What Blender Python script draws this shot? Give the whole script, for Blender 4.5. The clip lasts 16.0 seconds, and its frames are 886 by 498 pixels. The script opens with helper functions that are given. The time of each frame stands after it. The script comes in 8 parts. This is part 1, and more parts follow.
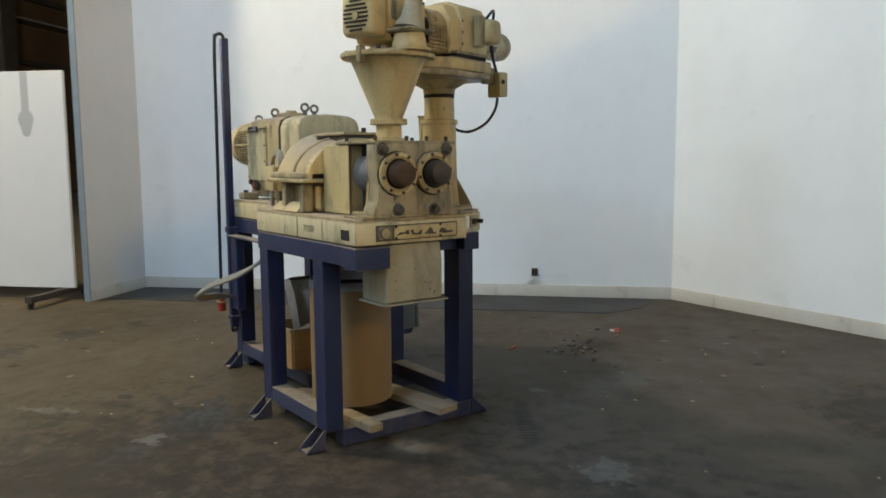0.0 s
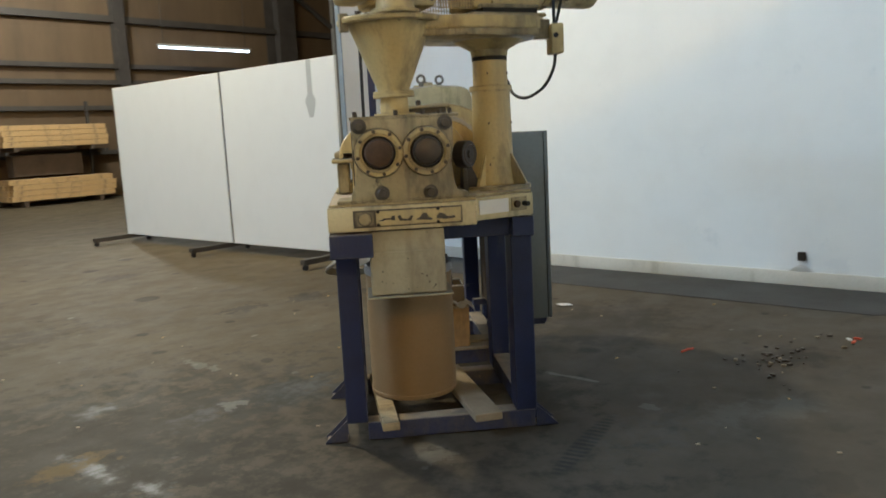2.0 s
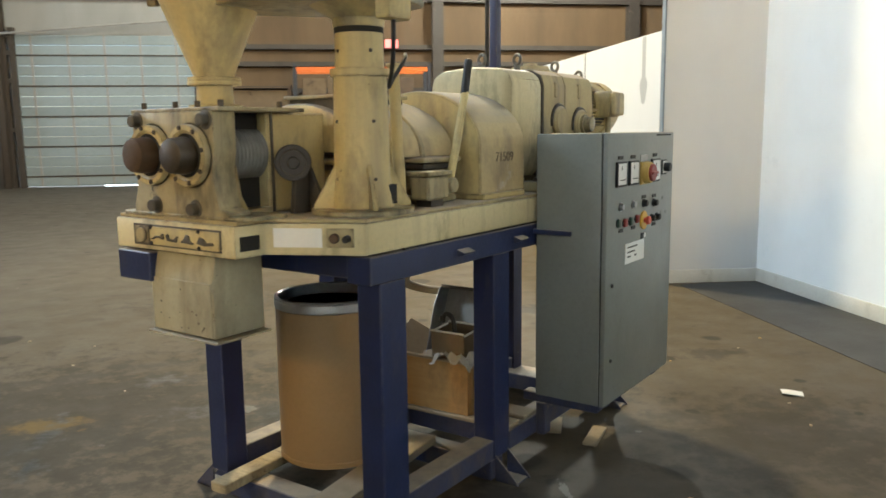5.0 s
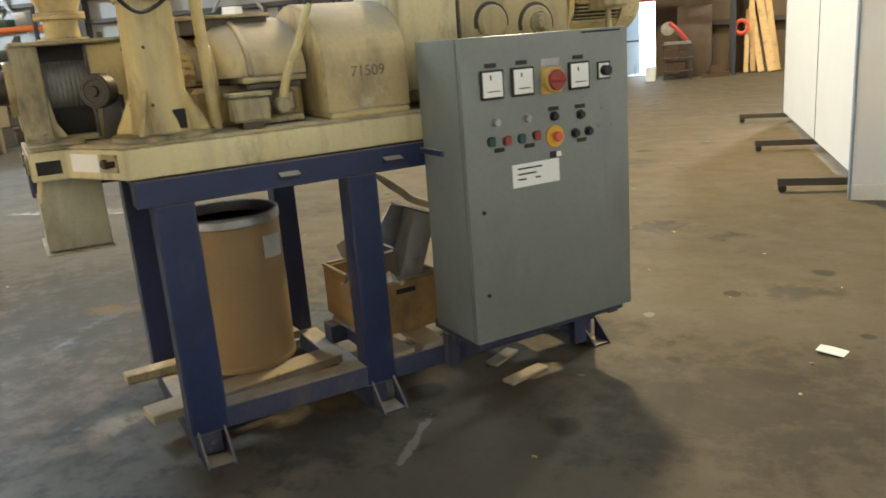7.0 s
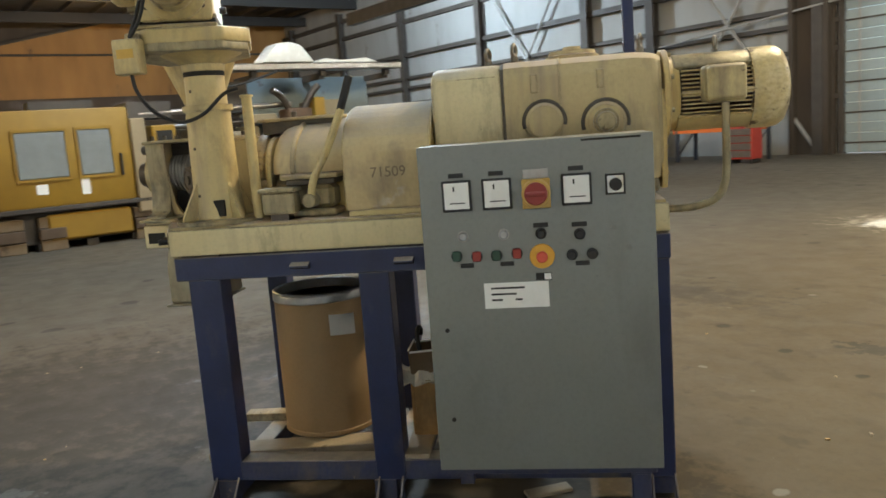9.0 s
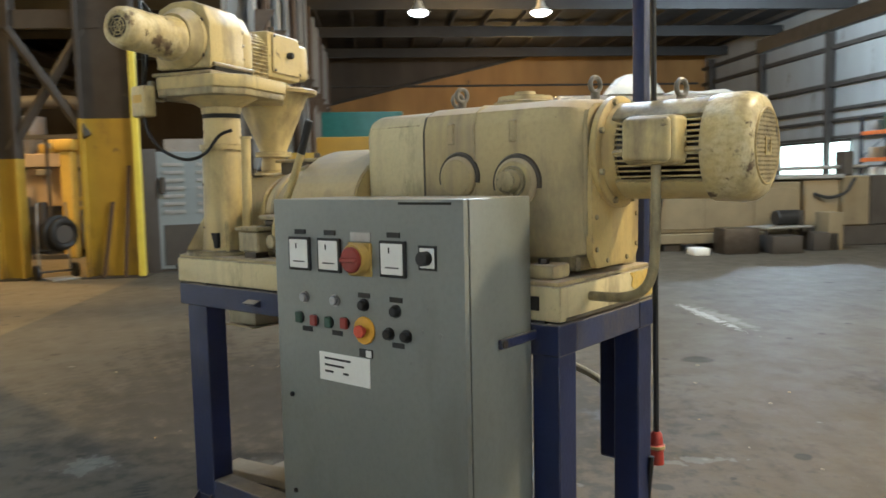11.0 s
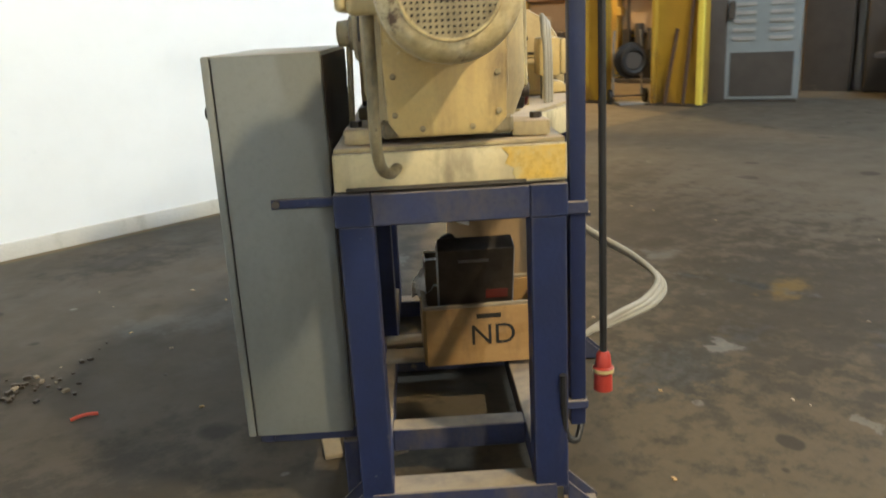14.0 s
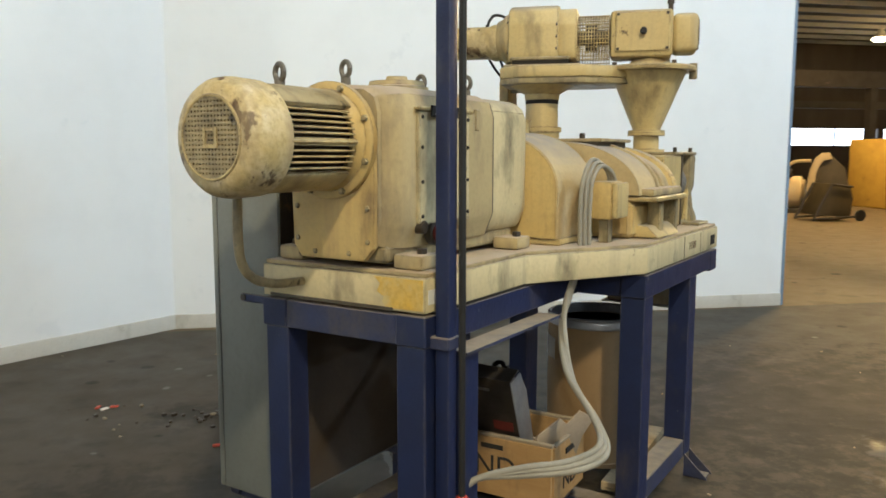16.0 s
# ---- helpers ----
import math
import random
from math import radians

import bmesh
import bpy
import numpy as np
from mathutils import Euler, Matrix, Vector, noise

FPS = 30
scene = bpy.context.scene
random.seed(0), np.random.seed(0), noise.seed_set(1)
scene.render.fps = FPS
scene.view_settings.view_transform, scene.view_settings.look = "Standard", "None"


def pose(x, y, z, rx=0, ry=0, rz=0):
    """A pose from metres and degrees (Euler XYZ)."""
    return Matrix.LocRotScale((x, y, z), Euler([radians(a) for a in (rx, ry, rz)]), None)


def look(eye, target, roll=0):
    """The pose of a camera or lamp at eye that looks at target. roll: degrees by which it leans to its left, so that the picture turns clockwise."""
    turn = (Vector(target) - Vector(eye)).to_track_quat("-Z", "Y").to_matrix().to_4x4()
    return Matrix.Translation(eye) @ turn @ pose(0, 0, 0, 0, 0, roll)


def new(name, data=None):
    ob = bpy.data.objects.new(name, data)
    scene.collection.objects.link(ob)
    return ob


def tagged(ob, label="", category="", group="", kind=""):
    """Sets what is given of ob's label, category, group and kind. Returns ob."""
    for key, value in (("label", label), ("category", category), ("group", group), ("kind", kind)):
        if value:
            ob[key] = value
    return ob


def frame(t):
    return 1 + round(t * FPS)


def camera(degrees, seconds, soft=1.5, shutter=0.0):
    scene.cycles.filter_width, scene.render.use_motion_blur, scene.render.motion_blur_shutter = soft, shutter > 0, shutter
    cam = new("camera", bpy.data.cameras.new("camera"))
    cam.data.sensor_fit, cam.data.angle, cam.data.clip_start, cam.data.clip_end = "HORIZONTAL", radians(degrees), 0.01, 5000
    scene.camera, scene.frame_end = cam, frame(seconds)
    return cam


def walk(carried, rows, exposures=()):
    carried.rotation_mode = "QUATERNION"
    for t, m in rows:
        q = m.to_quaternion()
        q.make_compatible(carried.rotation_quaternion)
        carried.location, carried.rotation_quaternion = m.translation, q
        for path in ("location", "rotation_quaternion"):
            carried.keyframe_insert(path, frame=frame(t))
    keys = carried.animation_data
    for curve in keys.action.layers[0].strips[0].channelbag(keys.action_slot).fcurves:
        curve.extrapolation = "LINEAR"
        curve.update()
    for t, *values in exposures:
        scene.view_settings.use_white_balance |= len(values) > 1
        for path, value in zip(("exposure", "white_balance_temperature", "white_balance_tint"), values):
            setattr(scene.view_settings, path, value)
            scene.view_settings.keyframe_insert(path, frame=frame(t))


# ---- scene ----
cam = camera(58.8, 16.0, 1.6, 0.35)
PATH = [
    (0, (-2.439, -3.223, 1.53), (-1.273, -1.614, 1.298), -0.4),
    (0.5, (-1.985, -3.442, 1.551), (-1.025, -1.696, 1.374), -0.6),
    (1, (-1.485, -3.512, 1.56), (-0.768, -1.652, 1.393), -1.1),
    (1.5, (-0.945, -3.617, 1.555), (-0.496, -1.678, 1.356), -1.7),
    (2, (-0.439, -3.464, 1.531), (-0.252, -1.495, 1.236), -2.9),
    (2.5, (0.096, -3.309, 1.512), (0.053, -1.344, 1.145), -3.4),
    (3, (0.546, -3.038, 1.505), (0.252, -1.106, 1.08), -3.1),
    (3.5, (0.961, -2.719, 1.51), (0.477, -0.836, 1.04), -2.8),
    (4, (1.359, -2.417, 1.538), (0.636, -0.6, 1.12), -1.8),
    (4.2, (1.506, -2.266, 1.516), (0.686, -0.482, 1.135), -1.3),
    (6.3, (3.008, -0.684, 1.535), (1.435, 0.508, 1.21), -3.2),
    (6.5, (3.143, -0.499, 1.513), (1.507, 0.584, 1.121), -4.4),
    (7, (3.284, -0.068, 1.503), (1.583, 0.852, 0.992), -4.5),
    (7.5, (3.524, 0.42, 1.485), (1.701, 1.111, 1.039), -4.6),
    (8, (3.538, 0.939, 1.508), (1.613, 1.346, 1.152), -4.6),
    (8.5, (3.56, 1.483, 1.514), (1.582, 1.545, 1.223), -4.3),
    (8.7, (3.544, 1.674, 1.56), (1.569, 1.574, 1.264), -4.3),
    (10.8, (2.561, 3.416, 1.547), (0.915, 2.294, 1.373), -1.6),
    (11, (2.443, 3.584, 1.562), (0.896, 2.328, 1.385), -1.2),
    (11.5, (2.104, 3.835, 1.545), (0.77, 2.355, 1.373), -1.1),
    (12, (1.784, 4.096, 1.544), (0.646, 2.464, 1.348), -1.4),
    (12.5, (1.412, 4.341, 1.537), (0.53, 2.571, 1.244), -1.7),
    (13, (1.033, 4.421, 1.533), (0.359, 2.607, 1.028), -2.6),
    (13.5, (0.551, 4.582, 1.565), (0.21, 2.712, 0.941), -2.9),
    (14, (0.113, 4.582, 1.561), (0.068, 2.659, 1.013), -3.0),
    (14.3, (-0.166, 4.588, 1.559), (-0.026, 2.641, 1.125), -2.7),
    (14.5, (-0.362, 4.621, 1.568), (-0.109, 2.674, 1.189), -2.2),
    (15, (-0.823, 4.534, 1.575), (-0.249, 2.64, 1.281), -1.4),
    (15.5, (-1.23, 4.368, 1.582), (-0.373, 2.574, 1.366), -1.1),
    (16, (-1.615, 4.304, 1.596), (-0.55, 2.628, 1.358), 0.1),
]
walk(cam, [(t, look(eye, target, roll)) for t, eye, target, roll in PATH],
     exposures=[(0.0, -0.08, 5300, 7), (1.5, -0.07, 5320, 6), (3.0, 0.45, 5180, 4), (4.2, 0.68, 5350, 4), (6.3, 0.88, 5900, 6), (7.5, 1.0, 5800, 4), (8.5, 0.73, 5750, 6), (11.0, 0.6, 5450, 5), (12.5, 0.55, 5400, 6), (13.5, 0.72, 5450, 7), (14.0, 0.65, 5450, 7), (15.0, 0.38, 5400, 7), (16.0, 0.15, 5350, 6)])

# ---------------------------------------------------------------- light
world = bpy.data.worlds.new("sky")
scene.world = world
world.use_nodes = True
wn = world.node_tree
bg = wn.nodes["Background"]
sky = wn.nodes.new("ShaderNodeTexSky")
sky.sky_type = "NISHITA"
sky.sun_disc = False
sky.sun_elevation = radians(40)
sky.sun_rotation = radians(200)
wn.links.new(sky.outputs[0], bg.inputs[0])
bg.inputs[1].default_value = 0.12

TURN = 44.0                                   # the hall stands turned against the machine
HALL = pose(0, 0, 0, 0, 0, TURN)


def hall(u, v, z=0.0, rz=0.0):
    return HALL @ pose(u, v, z, 0, 0, rz)


# ---------------------------------------------------------------- materials
def rgba(c):
    return (c[0], c[1], c[2], 1.0)


def material(name, base, other=None, rough=0.6, metal=0.0, scale=6.0, fine=60.0, mix=0.5, bump=0.15, wear=None, wear_at=0.62,
             streak=None, emit=None, power=0.0, spec=0.4, random_tone=0.0, stretch=(1, 1, 1), wear_scale=3.0, dust=None, dust_most=0.8, grime=None, grime_at=0.5, grime_scale=4.0, edge=None, edge_most=0.8):
    """Paint or raw stuff with blotches, grain, worn spots and relief, in metres."""
    m = bpy.data.materials.new(name)
    m.use_nodes = True
    nt = m.node_tree
    n, l = nt.nodes, nt.links
    p = n["Principled BSDF"]
    p.inputs["Metallic"].default_value = metal
    p.inputs["Specular IOR Level"].default_value = spec
    tc = n.new("ShaderNodeTexCoord")
    mp = n.new("ShaderNodeMapping")
    mp.inputs["Scale"].default_value = stretch
    l.new(tc.outputs["Object"], mp.inputs["Vector"])

    def noise_of(s, detail=6.0, rough_n=0.6):
        t = n.new("ShaderNodeTexNoise")
        t.inputs["Scale"].default_value = s
        t.inputs["Detail"].default_value = detail
        t.inputs["Roughness"].default_value = rough_n
        l.new(mp.outputs[0], t.inputs["Vector"])
        return t.outputs["Fac"]

    def ramp(src, a, b):
        r = n.new("ShaderNodeMapRange")
        r.inputs["From Min"].default_value = a
        r.inputs["From Max"].default_value = b
        l.new(src, r.inputs["Value"])
        return r.outputs[0]

    def blend(fac, a, b):
        x = n.new("ShaderNodeMix")
        x.data_type = "RGBA"
        if isinstance(fac, float):
            x.inputs[0].default_value = fac
        else:
            l.new(fac, x.inputs[0])
        for sock, v in ((x.inputs[6], a), (x.inputs[7], b)):
            if isinstance(v, tuple):
                sock.default_value = rgba(v)
            else:
                l.new(v, sock)
        return x.outputs[2]

    big, small = noise_of(scale), noise_of(fine, 4.0)
    other = other or tuple(c * 0.75 for c in base)
    col = blend(ramp(big, 0.5 - 0.25 / max(mix, 0.05) * 0.5, 0.5 + 0.25 / max(mix, 0.05) * 0.5), tuple(base), tuple(other))
    dark = tuple(c * 0.72 for c in base)
    g = n.new("ShaderNodeMath")
    g.operation = "MULTIPLY"
    l.new(ramp(small, 0.45, 0.75), g.inputs[0])
    g.inputs[1].default_value = mix
    col = blend(g.outputs[0], col, dark)
    if wear:
        w = ramp(noise_of(wear_scale, 10.0, 0.68), wear_at, wear_at + 0.05)
        col = blend(w, col, tuple(wear))
    if streak:
        mp2 = n.new("ShaderNodeMapping")
        mp2.inputs["Scale"].default_value = (9, 9, 0.6)
        l.new(tc.outputs["Object"], mp2.inputs["Vector"])
        t = n.new("ShaderNodeTexNoise")
        t.inputs["Scale"].default_value = 1.5
        t.inputs["Detail"].default_value = 5
        l.new(mp2.outputs[0], t.inputs["Vector"])
        col = blend(ramp(t.outputs["Fac"], 0.52, 0.75), col, tuple(streak))
    if grime:
        gm_ = n.new("ShaderNodeMath")
        gm_.operation = "MULTIPLY"
        mp3 = n.new("ShaderNodeMapping")
        mp3.inputs["Scale"].default_value = (1, 1, 0.42)
        l.new(tc.outputs["Object"], mp3.inputs["Vector"])
        gt = n.new("ShaderNodeTexNoise")
        gt.inputs["Scale"].default_value, gt.inputs["Detail"].default_value, gt.inputs["Roughness"].default_value = grime_scale, 9.0, 0.64
        l.new(mp3.outputs[0], gt.inputs["Vector"])
        l.new(ramp(gt.outputs["Fac"], grime_at, grime_at + 0.20), gm_.inputs[0])
        gm_.inputs[1].default_value = 0.8
        col = blend(gm_.outputs[0], col, tuple(grime))
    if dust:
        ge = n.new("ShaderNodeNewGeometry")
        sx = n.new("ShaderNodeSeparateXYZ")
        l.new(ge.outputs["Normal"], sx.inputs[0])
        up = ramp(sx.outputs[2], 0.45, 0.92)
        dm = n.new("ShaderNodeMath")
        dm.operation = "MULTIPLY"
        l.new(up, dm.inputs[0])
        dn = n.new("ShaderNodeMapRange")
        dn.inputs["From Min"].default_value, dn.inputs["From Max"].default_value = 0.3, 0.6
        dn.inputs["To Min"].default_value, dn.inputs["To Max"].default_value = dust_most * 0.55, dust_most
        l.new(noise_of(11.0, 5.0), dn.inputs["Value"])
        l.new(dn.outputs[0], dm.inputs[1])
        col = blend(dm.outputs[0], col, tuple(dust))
    if edge:                                      # paint knocked off along the edges
        be = n.new("ShaderNodeBevel")
        be.samples = 4
        be.inputs["Radius"].default_value = 0.011
        gn = n.new("ShaderNodeNewGeometry")
        dt = n.new("ShaderNodeVectorMath")
        dt.operation = "DOT_PRODUCT"
        l.new(be.outputs[0], dt.inputs[0])
        l.new(gn.outputs["Normal"], dt.inputs[1])
        near = ramp(dt.outputs["Value"], 0.995, 0.90)
        em = n.new("ShaderNodeMath")
        em.operation = "MULTIPLY"
        l.new(near, em.inputs[0])
        er = n.new("ShaderNodeMapRange")
        er.inputs["From Min"].default_value, er.inputs["From Max"].default_value = 0.44, 0.60
        er.inputs["To Min"].default_value, er.inputs["To Max"].default_value = 0.12, edge_most
        l.new(noise_of(18.0, 6.0, 0.7), er.inputs["Value"])
        l.new(er.outputs[0], em.inputs[1])
        col = blend(em.outputs[0], col, tuple(edge))
    if random_tone:
        oi = n.new("ShaderNodeObjectInfo")
        hs = n.new("ShaderNodeHueSaturation")
        r = n.new("ShaderNodeMapRange")
        r.inputs["To Min"].default_value = 1 - random_tone
        r.inputs["To Max"].default_value = 1 + random_tone
        l.new(oi.outputs["Random"], r.inputs["Value"])
        l.new(r.outputs[0], hs.inputs["Value"])
        l.new(col, hs.inputs["Color"])
        col = hs.outputs[0]
    l.new(col, p.inputs["Base Color"])
    rr = n.new("ShaderNodeMapRange")
    rr.inputs["To Min"].default_value = max(0.05, rough - 0.15)
    rr.inputs["To Max"].default_value = min(1.0, rough + 0.15)
    l.new(big, rr.inputs["Value"])
    l.new(rr.outputs[0], p.inputs["Roughness"])
    if bump:
        b = n.new("ShaderNodeBump")
        b.inputs["Strength"].default_value = bump
        b.inputs["Distance"].default_value = 0.01
        l.new(small, b.inputs["Height"])
        l.new(b.outputs[0], p.inputs["Normal"])
    if emit:
        p.inputs["Emission Color"].default_value = rgba(emit)
        p.inputs["Emission Strength"].default_value = power
    return m


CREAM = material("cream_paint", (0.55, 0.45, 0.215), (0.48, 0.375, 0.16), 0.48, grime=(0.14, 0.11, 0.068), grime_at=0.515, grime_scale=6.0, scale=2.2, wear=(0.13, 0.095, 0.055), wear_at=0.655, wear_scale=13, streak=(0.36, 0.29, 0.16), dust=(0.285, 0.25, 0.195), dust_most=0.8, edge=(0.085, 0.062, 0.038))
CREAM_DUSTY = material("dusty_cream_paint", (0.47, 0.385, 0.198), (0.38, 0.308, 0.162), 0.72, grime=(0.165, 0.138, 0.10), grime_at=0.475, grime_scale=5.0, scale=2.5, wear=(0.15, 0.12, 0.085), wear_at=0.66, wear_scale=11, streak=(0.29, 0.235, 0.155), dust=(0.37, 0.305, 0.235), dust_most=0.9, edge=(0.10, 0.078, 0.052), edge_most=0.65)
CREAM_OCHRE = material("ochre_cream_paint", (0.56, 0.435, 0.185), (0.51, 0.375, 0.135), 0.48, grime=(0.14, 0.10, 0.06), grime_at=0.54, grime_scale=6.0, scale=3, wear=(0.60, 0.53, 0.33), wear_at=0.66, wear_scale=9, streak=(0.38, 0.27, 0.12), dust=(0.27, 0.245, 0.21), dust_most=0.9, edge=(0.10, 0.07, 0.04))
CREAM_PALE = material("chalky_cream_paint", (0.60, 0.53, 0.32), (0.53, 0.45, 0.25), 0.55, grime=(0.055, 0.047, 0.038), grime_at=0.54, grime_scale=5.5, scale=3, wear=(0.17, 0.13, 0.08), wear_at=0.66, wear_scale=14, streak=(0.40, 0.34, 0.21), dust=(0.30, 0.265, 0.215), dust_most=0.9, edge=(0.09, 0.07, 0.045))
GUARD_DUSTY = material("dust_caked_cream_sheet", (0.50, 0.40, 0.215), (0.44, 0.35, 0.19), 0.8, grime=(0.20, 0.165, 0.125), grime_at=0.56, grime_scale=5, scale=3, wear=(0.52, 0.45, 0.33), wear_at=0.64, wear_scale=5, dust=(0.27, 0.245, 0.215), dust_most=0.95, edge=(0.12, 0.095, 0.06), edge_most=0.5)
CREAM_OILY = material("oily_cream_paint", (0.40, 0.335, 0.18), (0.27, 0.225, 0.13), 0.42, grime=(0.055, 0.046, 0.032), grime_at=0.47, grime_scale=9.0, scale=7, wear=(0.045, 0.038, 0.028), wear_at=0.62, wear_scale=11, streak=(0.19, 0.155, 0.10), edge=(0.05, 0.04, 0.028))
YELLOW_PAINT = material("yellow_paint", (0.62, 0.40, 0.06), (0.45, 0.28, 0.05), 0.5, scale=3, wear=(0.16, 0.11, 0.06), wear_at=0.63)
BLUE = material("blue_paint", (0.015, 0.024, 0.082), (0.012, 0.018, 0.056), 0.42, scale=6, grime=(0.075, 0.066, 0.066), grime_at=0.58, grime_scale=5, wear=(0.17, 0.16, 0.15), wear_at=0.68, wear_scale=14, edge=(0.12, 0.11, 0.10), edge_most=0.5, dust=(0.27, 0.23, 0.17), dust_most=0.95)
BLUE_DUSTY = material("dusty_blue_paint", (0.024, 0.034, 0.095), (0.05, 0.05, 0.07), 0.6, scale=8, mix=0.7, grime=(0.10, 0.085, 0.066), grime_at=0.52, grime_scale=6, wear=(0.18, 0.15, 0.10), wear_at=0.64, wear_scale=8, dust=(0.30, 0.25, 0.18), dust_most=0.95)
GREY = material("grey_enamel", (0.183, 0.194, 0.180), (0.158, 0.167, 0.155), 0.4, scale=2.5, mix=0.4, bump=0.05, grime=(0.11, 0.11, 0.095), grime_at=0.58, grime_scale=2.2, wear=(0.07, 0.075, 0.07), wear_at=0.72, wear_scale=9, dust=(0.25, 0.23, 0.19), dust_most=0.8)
STEEL = material("dark_steel", (0.10, 0.085, 0.07), (0.05, 0.04, 0.03), 0.45, 0.7, scale=10)
BARE = material("bare_steel", (0.34, 0.33, 0.32), (0.22, 0.2, 0.19), 0.35, 0.9, scale=12)
RUST = material("rusty_steel", (0.11, 0.066, 0.038), (0.06, 0.04, 0.026), 0.7, 0.3, scale=14)
BLACK = material("black_rubber", (0.012, 0.012, 0.013), (0.02, 0.02, 0.02), 0.55)
# near-black for dark parts, and painted shade inside slots, gaps and openings
DARK = material("near_black_and_shade", (0.012, 0.011, 0.01), (0.02, 0.018, 0.015), 0.8)
FIBRE = material("brown_fibreboard", (0.27, 0.18, 0.086), (0.22, 0.147, 0.070), 0.6, scale=3, mix=0.35, bump=0.05, wear=(0.22, 0.125, 0.05), wear_at=0.72)
GALV = material("galvanised_steel", (0.36, 0.37, 0.38), (0.28, 0.28, 0.29), 0.4, 0.7, scale=16)
WOOD = material("raw_timber", (0.52, 0.35, 0.155), (0.41, 0.265, 0.11), 0.75, grime=(0.14, 0.105, 0.07), grime_at=0.52, grime_scale=7, scale=4, stretch=(1, 1, 8), wear=(0.16, 0.10, 0.05), wear_at=0.7)
WOOD_DUSTY = material("dusty_timber", (0.30, 0.25, 0.18), (0.22, 0.18, 0.12), 0.85, scale=7, wear=(0.10, 0.075, 0.05), wear_at=0.66)
CRATE = material("crate_wood", (0.40, 0.25, 0.095), (0.31, 0.185, 0.07), 0.65, grime=(0.13, 0.09, 0.05), grime_at=0.52, grime_scale=6, scale=5, stretch=(1, 6, 6), wear=(0.15, 0.09, 0.04), wear_at=0.7)
CARD = material("cardboard", (0.42, 0.34, 0.24), (0.33, 0.27, 0.19), 0.85)
WHITE_WALL = material("white_painted_board", (0.81, 0.835, 0.84), (0.785, 0.812, 0.822), 0.6, scale=0.7, fine=2.5, mix=0.16, bump=0.0, wear=(0.74, 0.77, 0.785), wear_at=0.62, wear_scale=1.4)
GREY_BOARD = material("grey_painted_board", (0.64, 0.65, 0.65), (0.61, 0.62, 0.625), 0.65, scale=0.6, fine=2.5, mix=0.15, bump=0.0)
BASEBOARD = material("scuffed_white_baseboard", (0.56, 0.55, 0.50), (0.46, 0.44, 0.38), 0.6, scale=3, grime=(0.22, 0.19, 0.14), grime_at=0.56, grime_scale=3, wear=(0.20, 0.17, 0.12), wear_at=0.68)
CHUTE_PAINT = material("spattered_grey_cream_paint", (0.40, 0.365, 0.25), (0.31, 0.28, 0.19), 0.6, grime=(0.13, 0.11, 0.075), grime_at=0.53, grime_scale=4, scale=6, wear=(0.05, 0.043, 0.03), wear_at=0.66, wear_scale=22, streak=(0.26, 0.235, 0.155), dust=(0.2, 0.175, 0.135), dust_most=0.8)
PAPER = material("white_paper", (0.74, 0.74, 0.72), (0.66, 0.66, 0.64), 0.7, bump=0.02, mix=0.2)
INK = material("black_ink", (0.02, 0.02, 0.02), None, 0.6, bump=0)
FADED_INK = material("faded_black_marker", (0.13, 0.105, 0.07), (0.24, 0.19, 0.12), 0.7, scale=30, bump=0)
RED = material("red_plastic", (0.36, 0.04, 0.026), (0.27, 0.03, 0.02), 0.4, bump=0.03)
ORANGE_RED = material("orange_red_plastic", (0.62, 0.10, 0.05), (0.5, 0.07, 0.04), 0.45)
YELLOW = material("yellow_plastic", (0.65, 0.36, 0.03), (0.5, 0.27, 0.03), 0.4, bump=0.03)
GREEN = material("dark_green_plastic", (0.02, 0.06, 0.04), None, 0.4)
CABLE = material("grey_cable_sheath", (0.31, 0.295, 0.245), (0.23, 0.215, 0.175), 0.55, bump=0.05)
POLY = material("clear_film", (0.62, 0.62, 0.58), (0.4, 0.38, 0.33), 0.25)


# ---------------------------------------------------------------- mesh helpers
def thing(name, m, label="", category="", group="", kind=""):
    ob = new(name)
    ob.empty_display_size = 0.1
    ob.matrix_basis = m
    return tagged(ob, label, category, group, kind)


def finish(bm, name, mat, angle=35):
    bmesh.ops.recalc_face_normals(bm, faces=bm.faces)
    me = bpy.data.meshes.new(name)
    bm.to_mesh(me)
    bm.free()
    me.polygons.foreach_set("use_smooth", [True] * len(me.polygons))
    me.set_sharp_from_angle(angle=radians(angle))
    me.materials.append(mat)
    return me


def part(name, bm, mat, parent, label="", angle=35):
    """A bmesh, built in the world's metres (or the thing's own, where its pose is the origin), as one mesh under parent."""
    root = parent
    while root.parent:
        root = root.parent
    bm.transform(root.matrix_basis.inverted())
    ob = new(name, finish(bm, name, mat, angle))
    ob.parent = parent
    return tagged(ob, label)


def local(name, bm, mat, parent, label="", angle=35):
    """The same, with the bmesh in the thing's own metres."""
    ob = new(name, finish(bm, name, mat, angle))
    ob.parent = parent
    return tagged(ob, label)


def solid(name, bm, mat, label="", category="", group="", kind="", m=None, angle=35):
    ob = new(name, finish(bm, name, mat, angle))
    if m is not None:
        ob.matrix_basis = m
    return tagged(ob, label, category, group, kind)


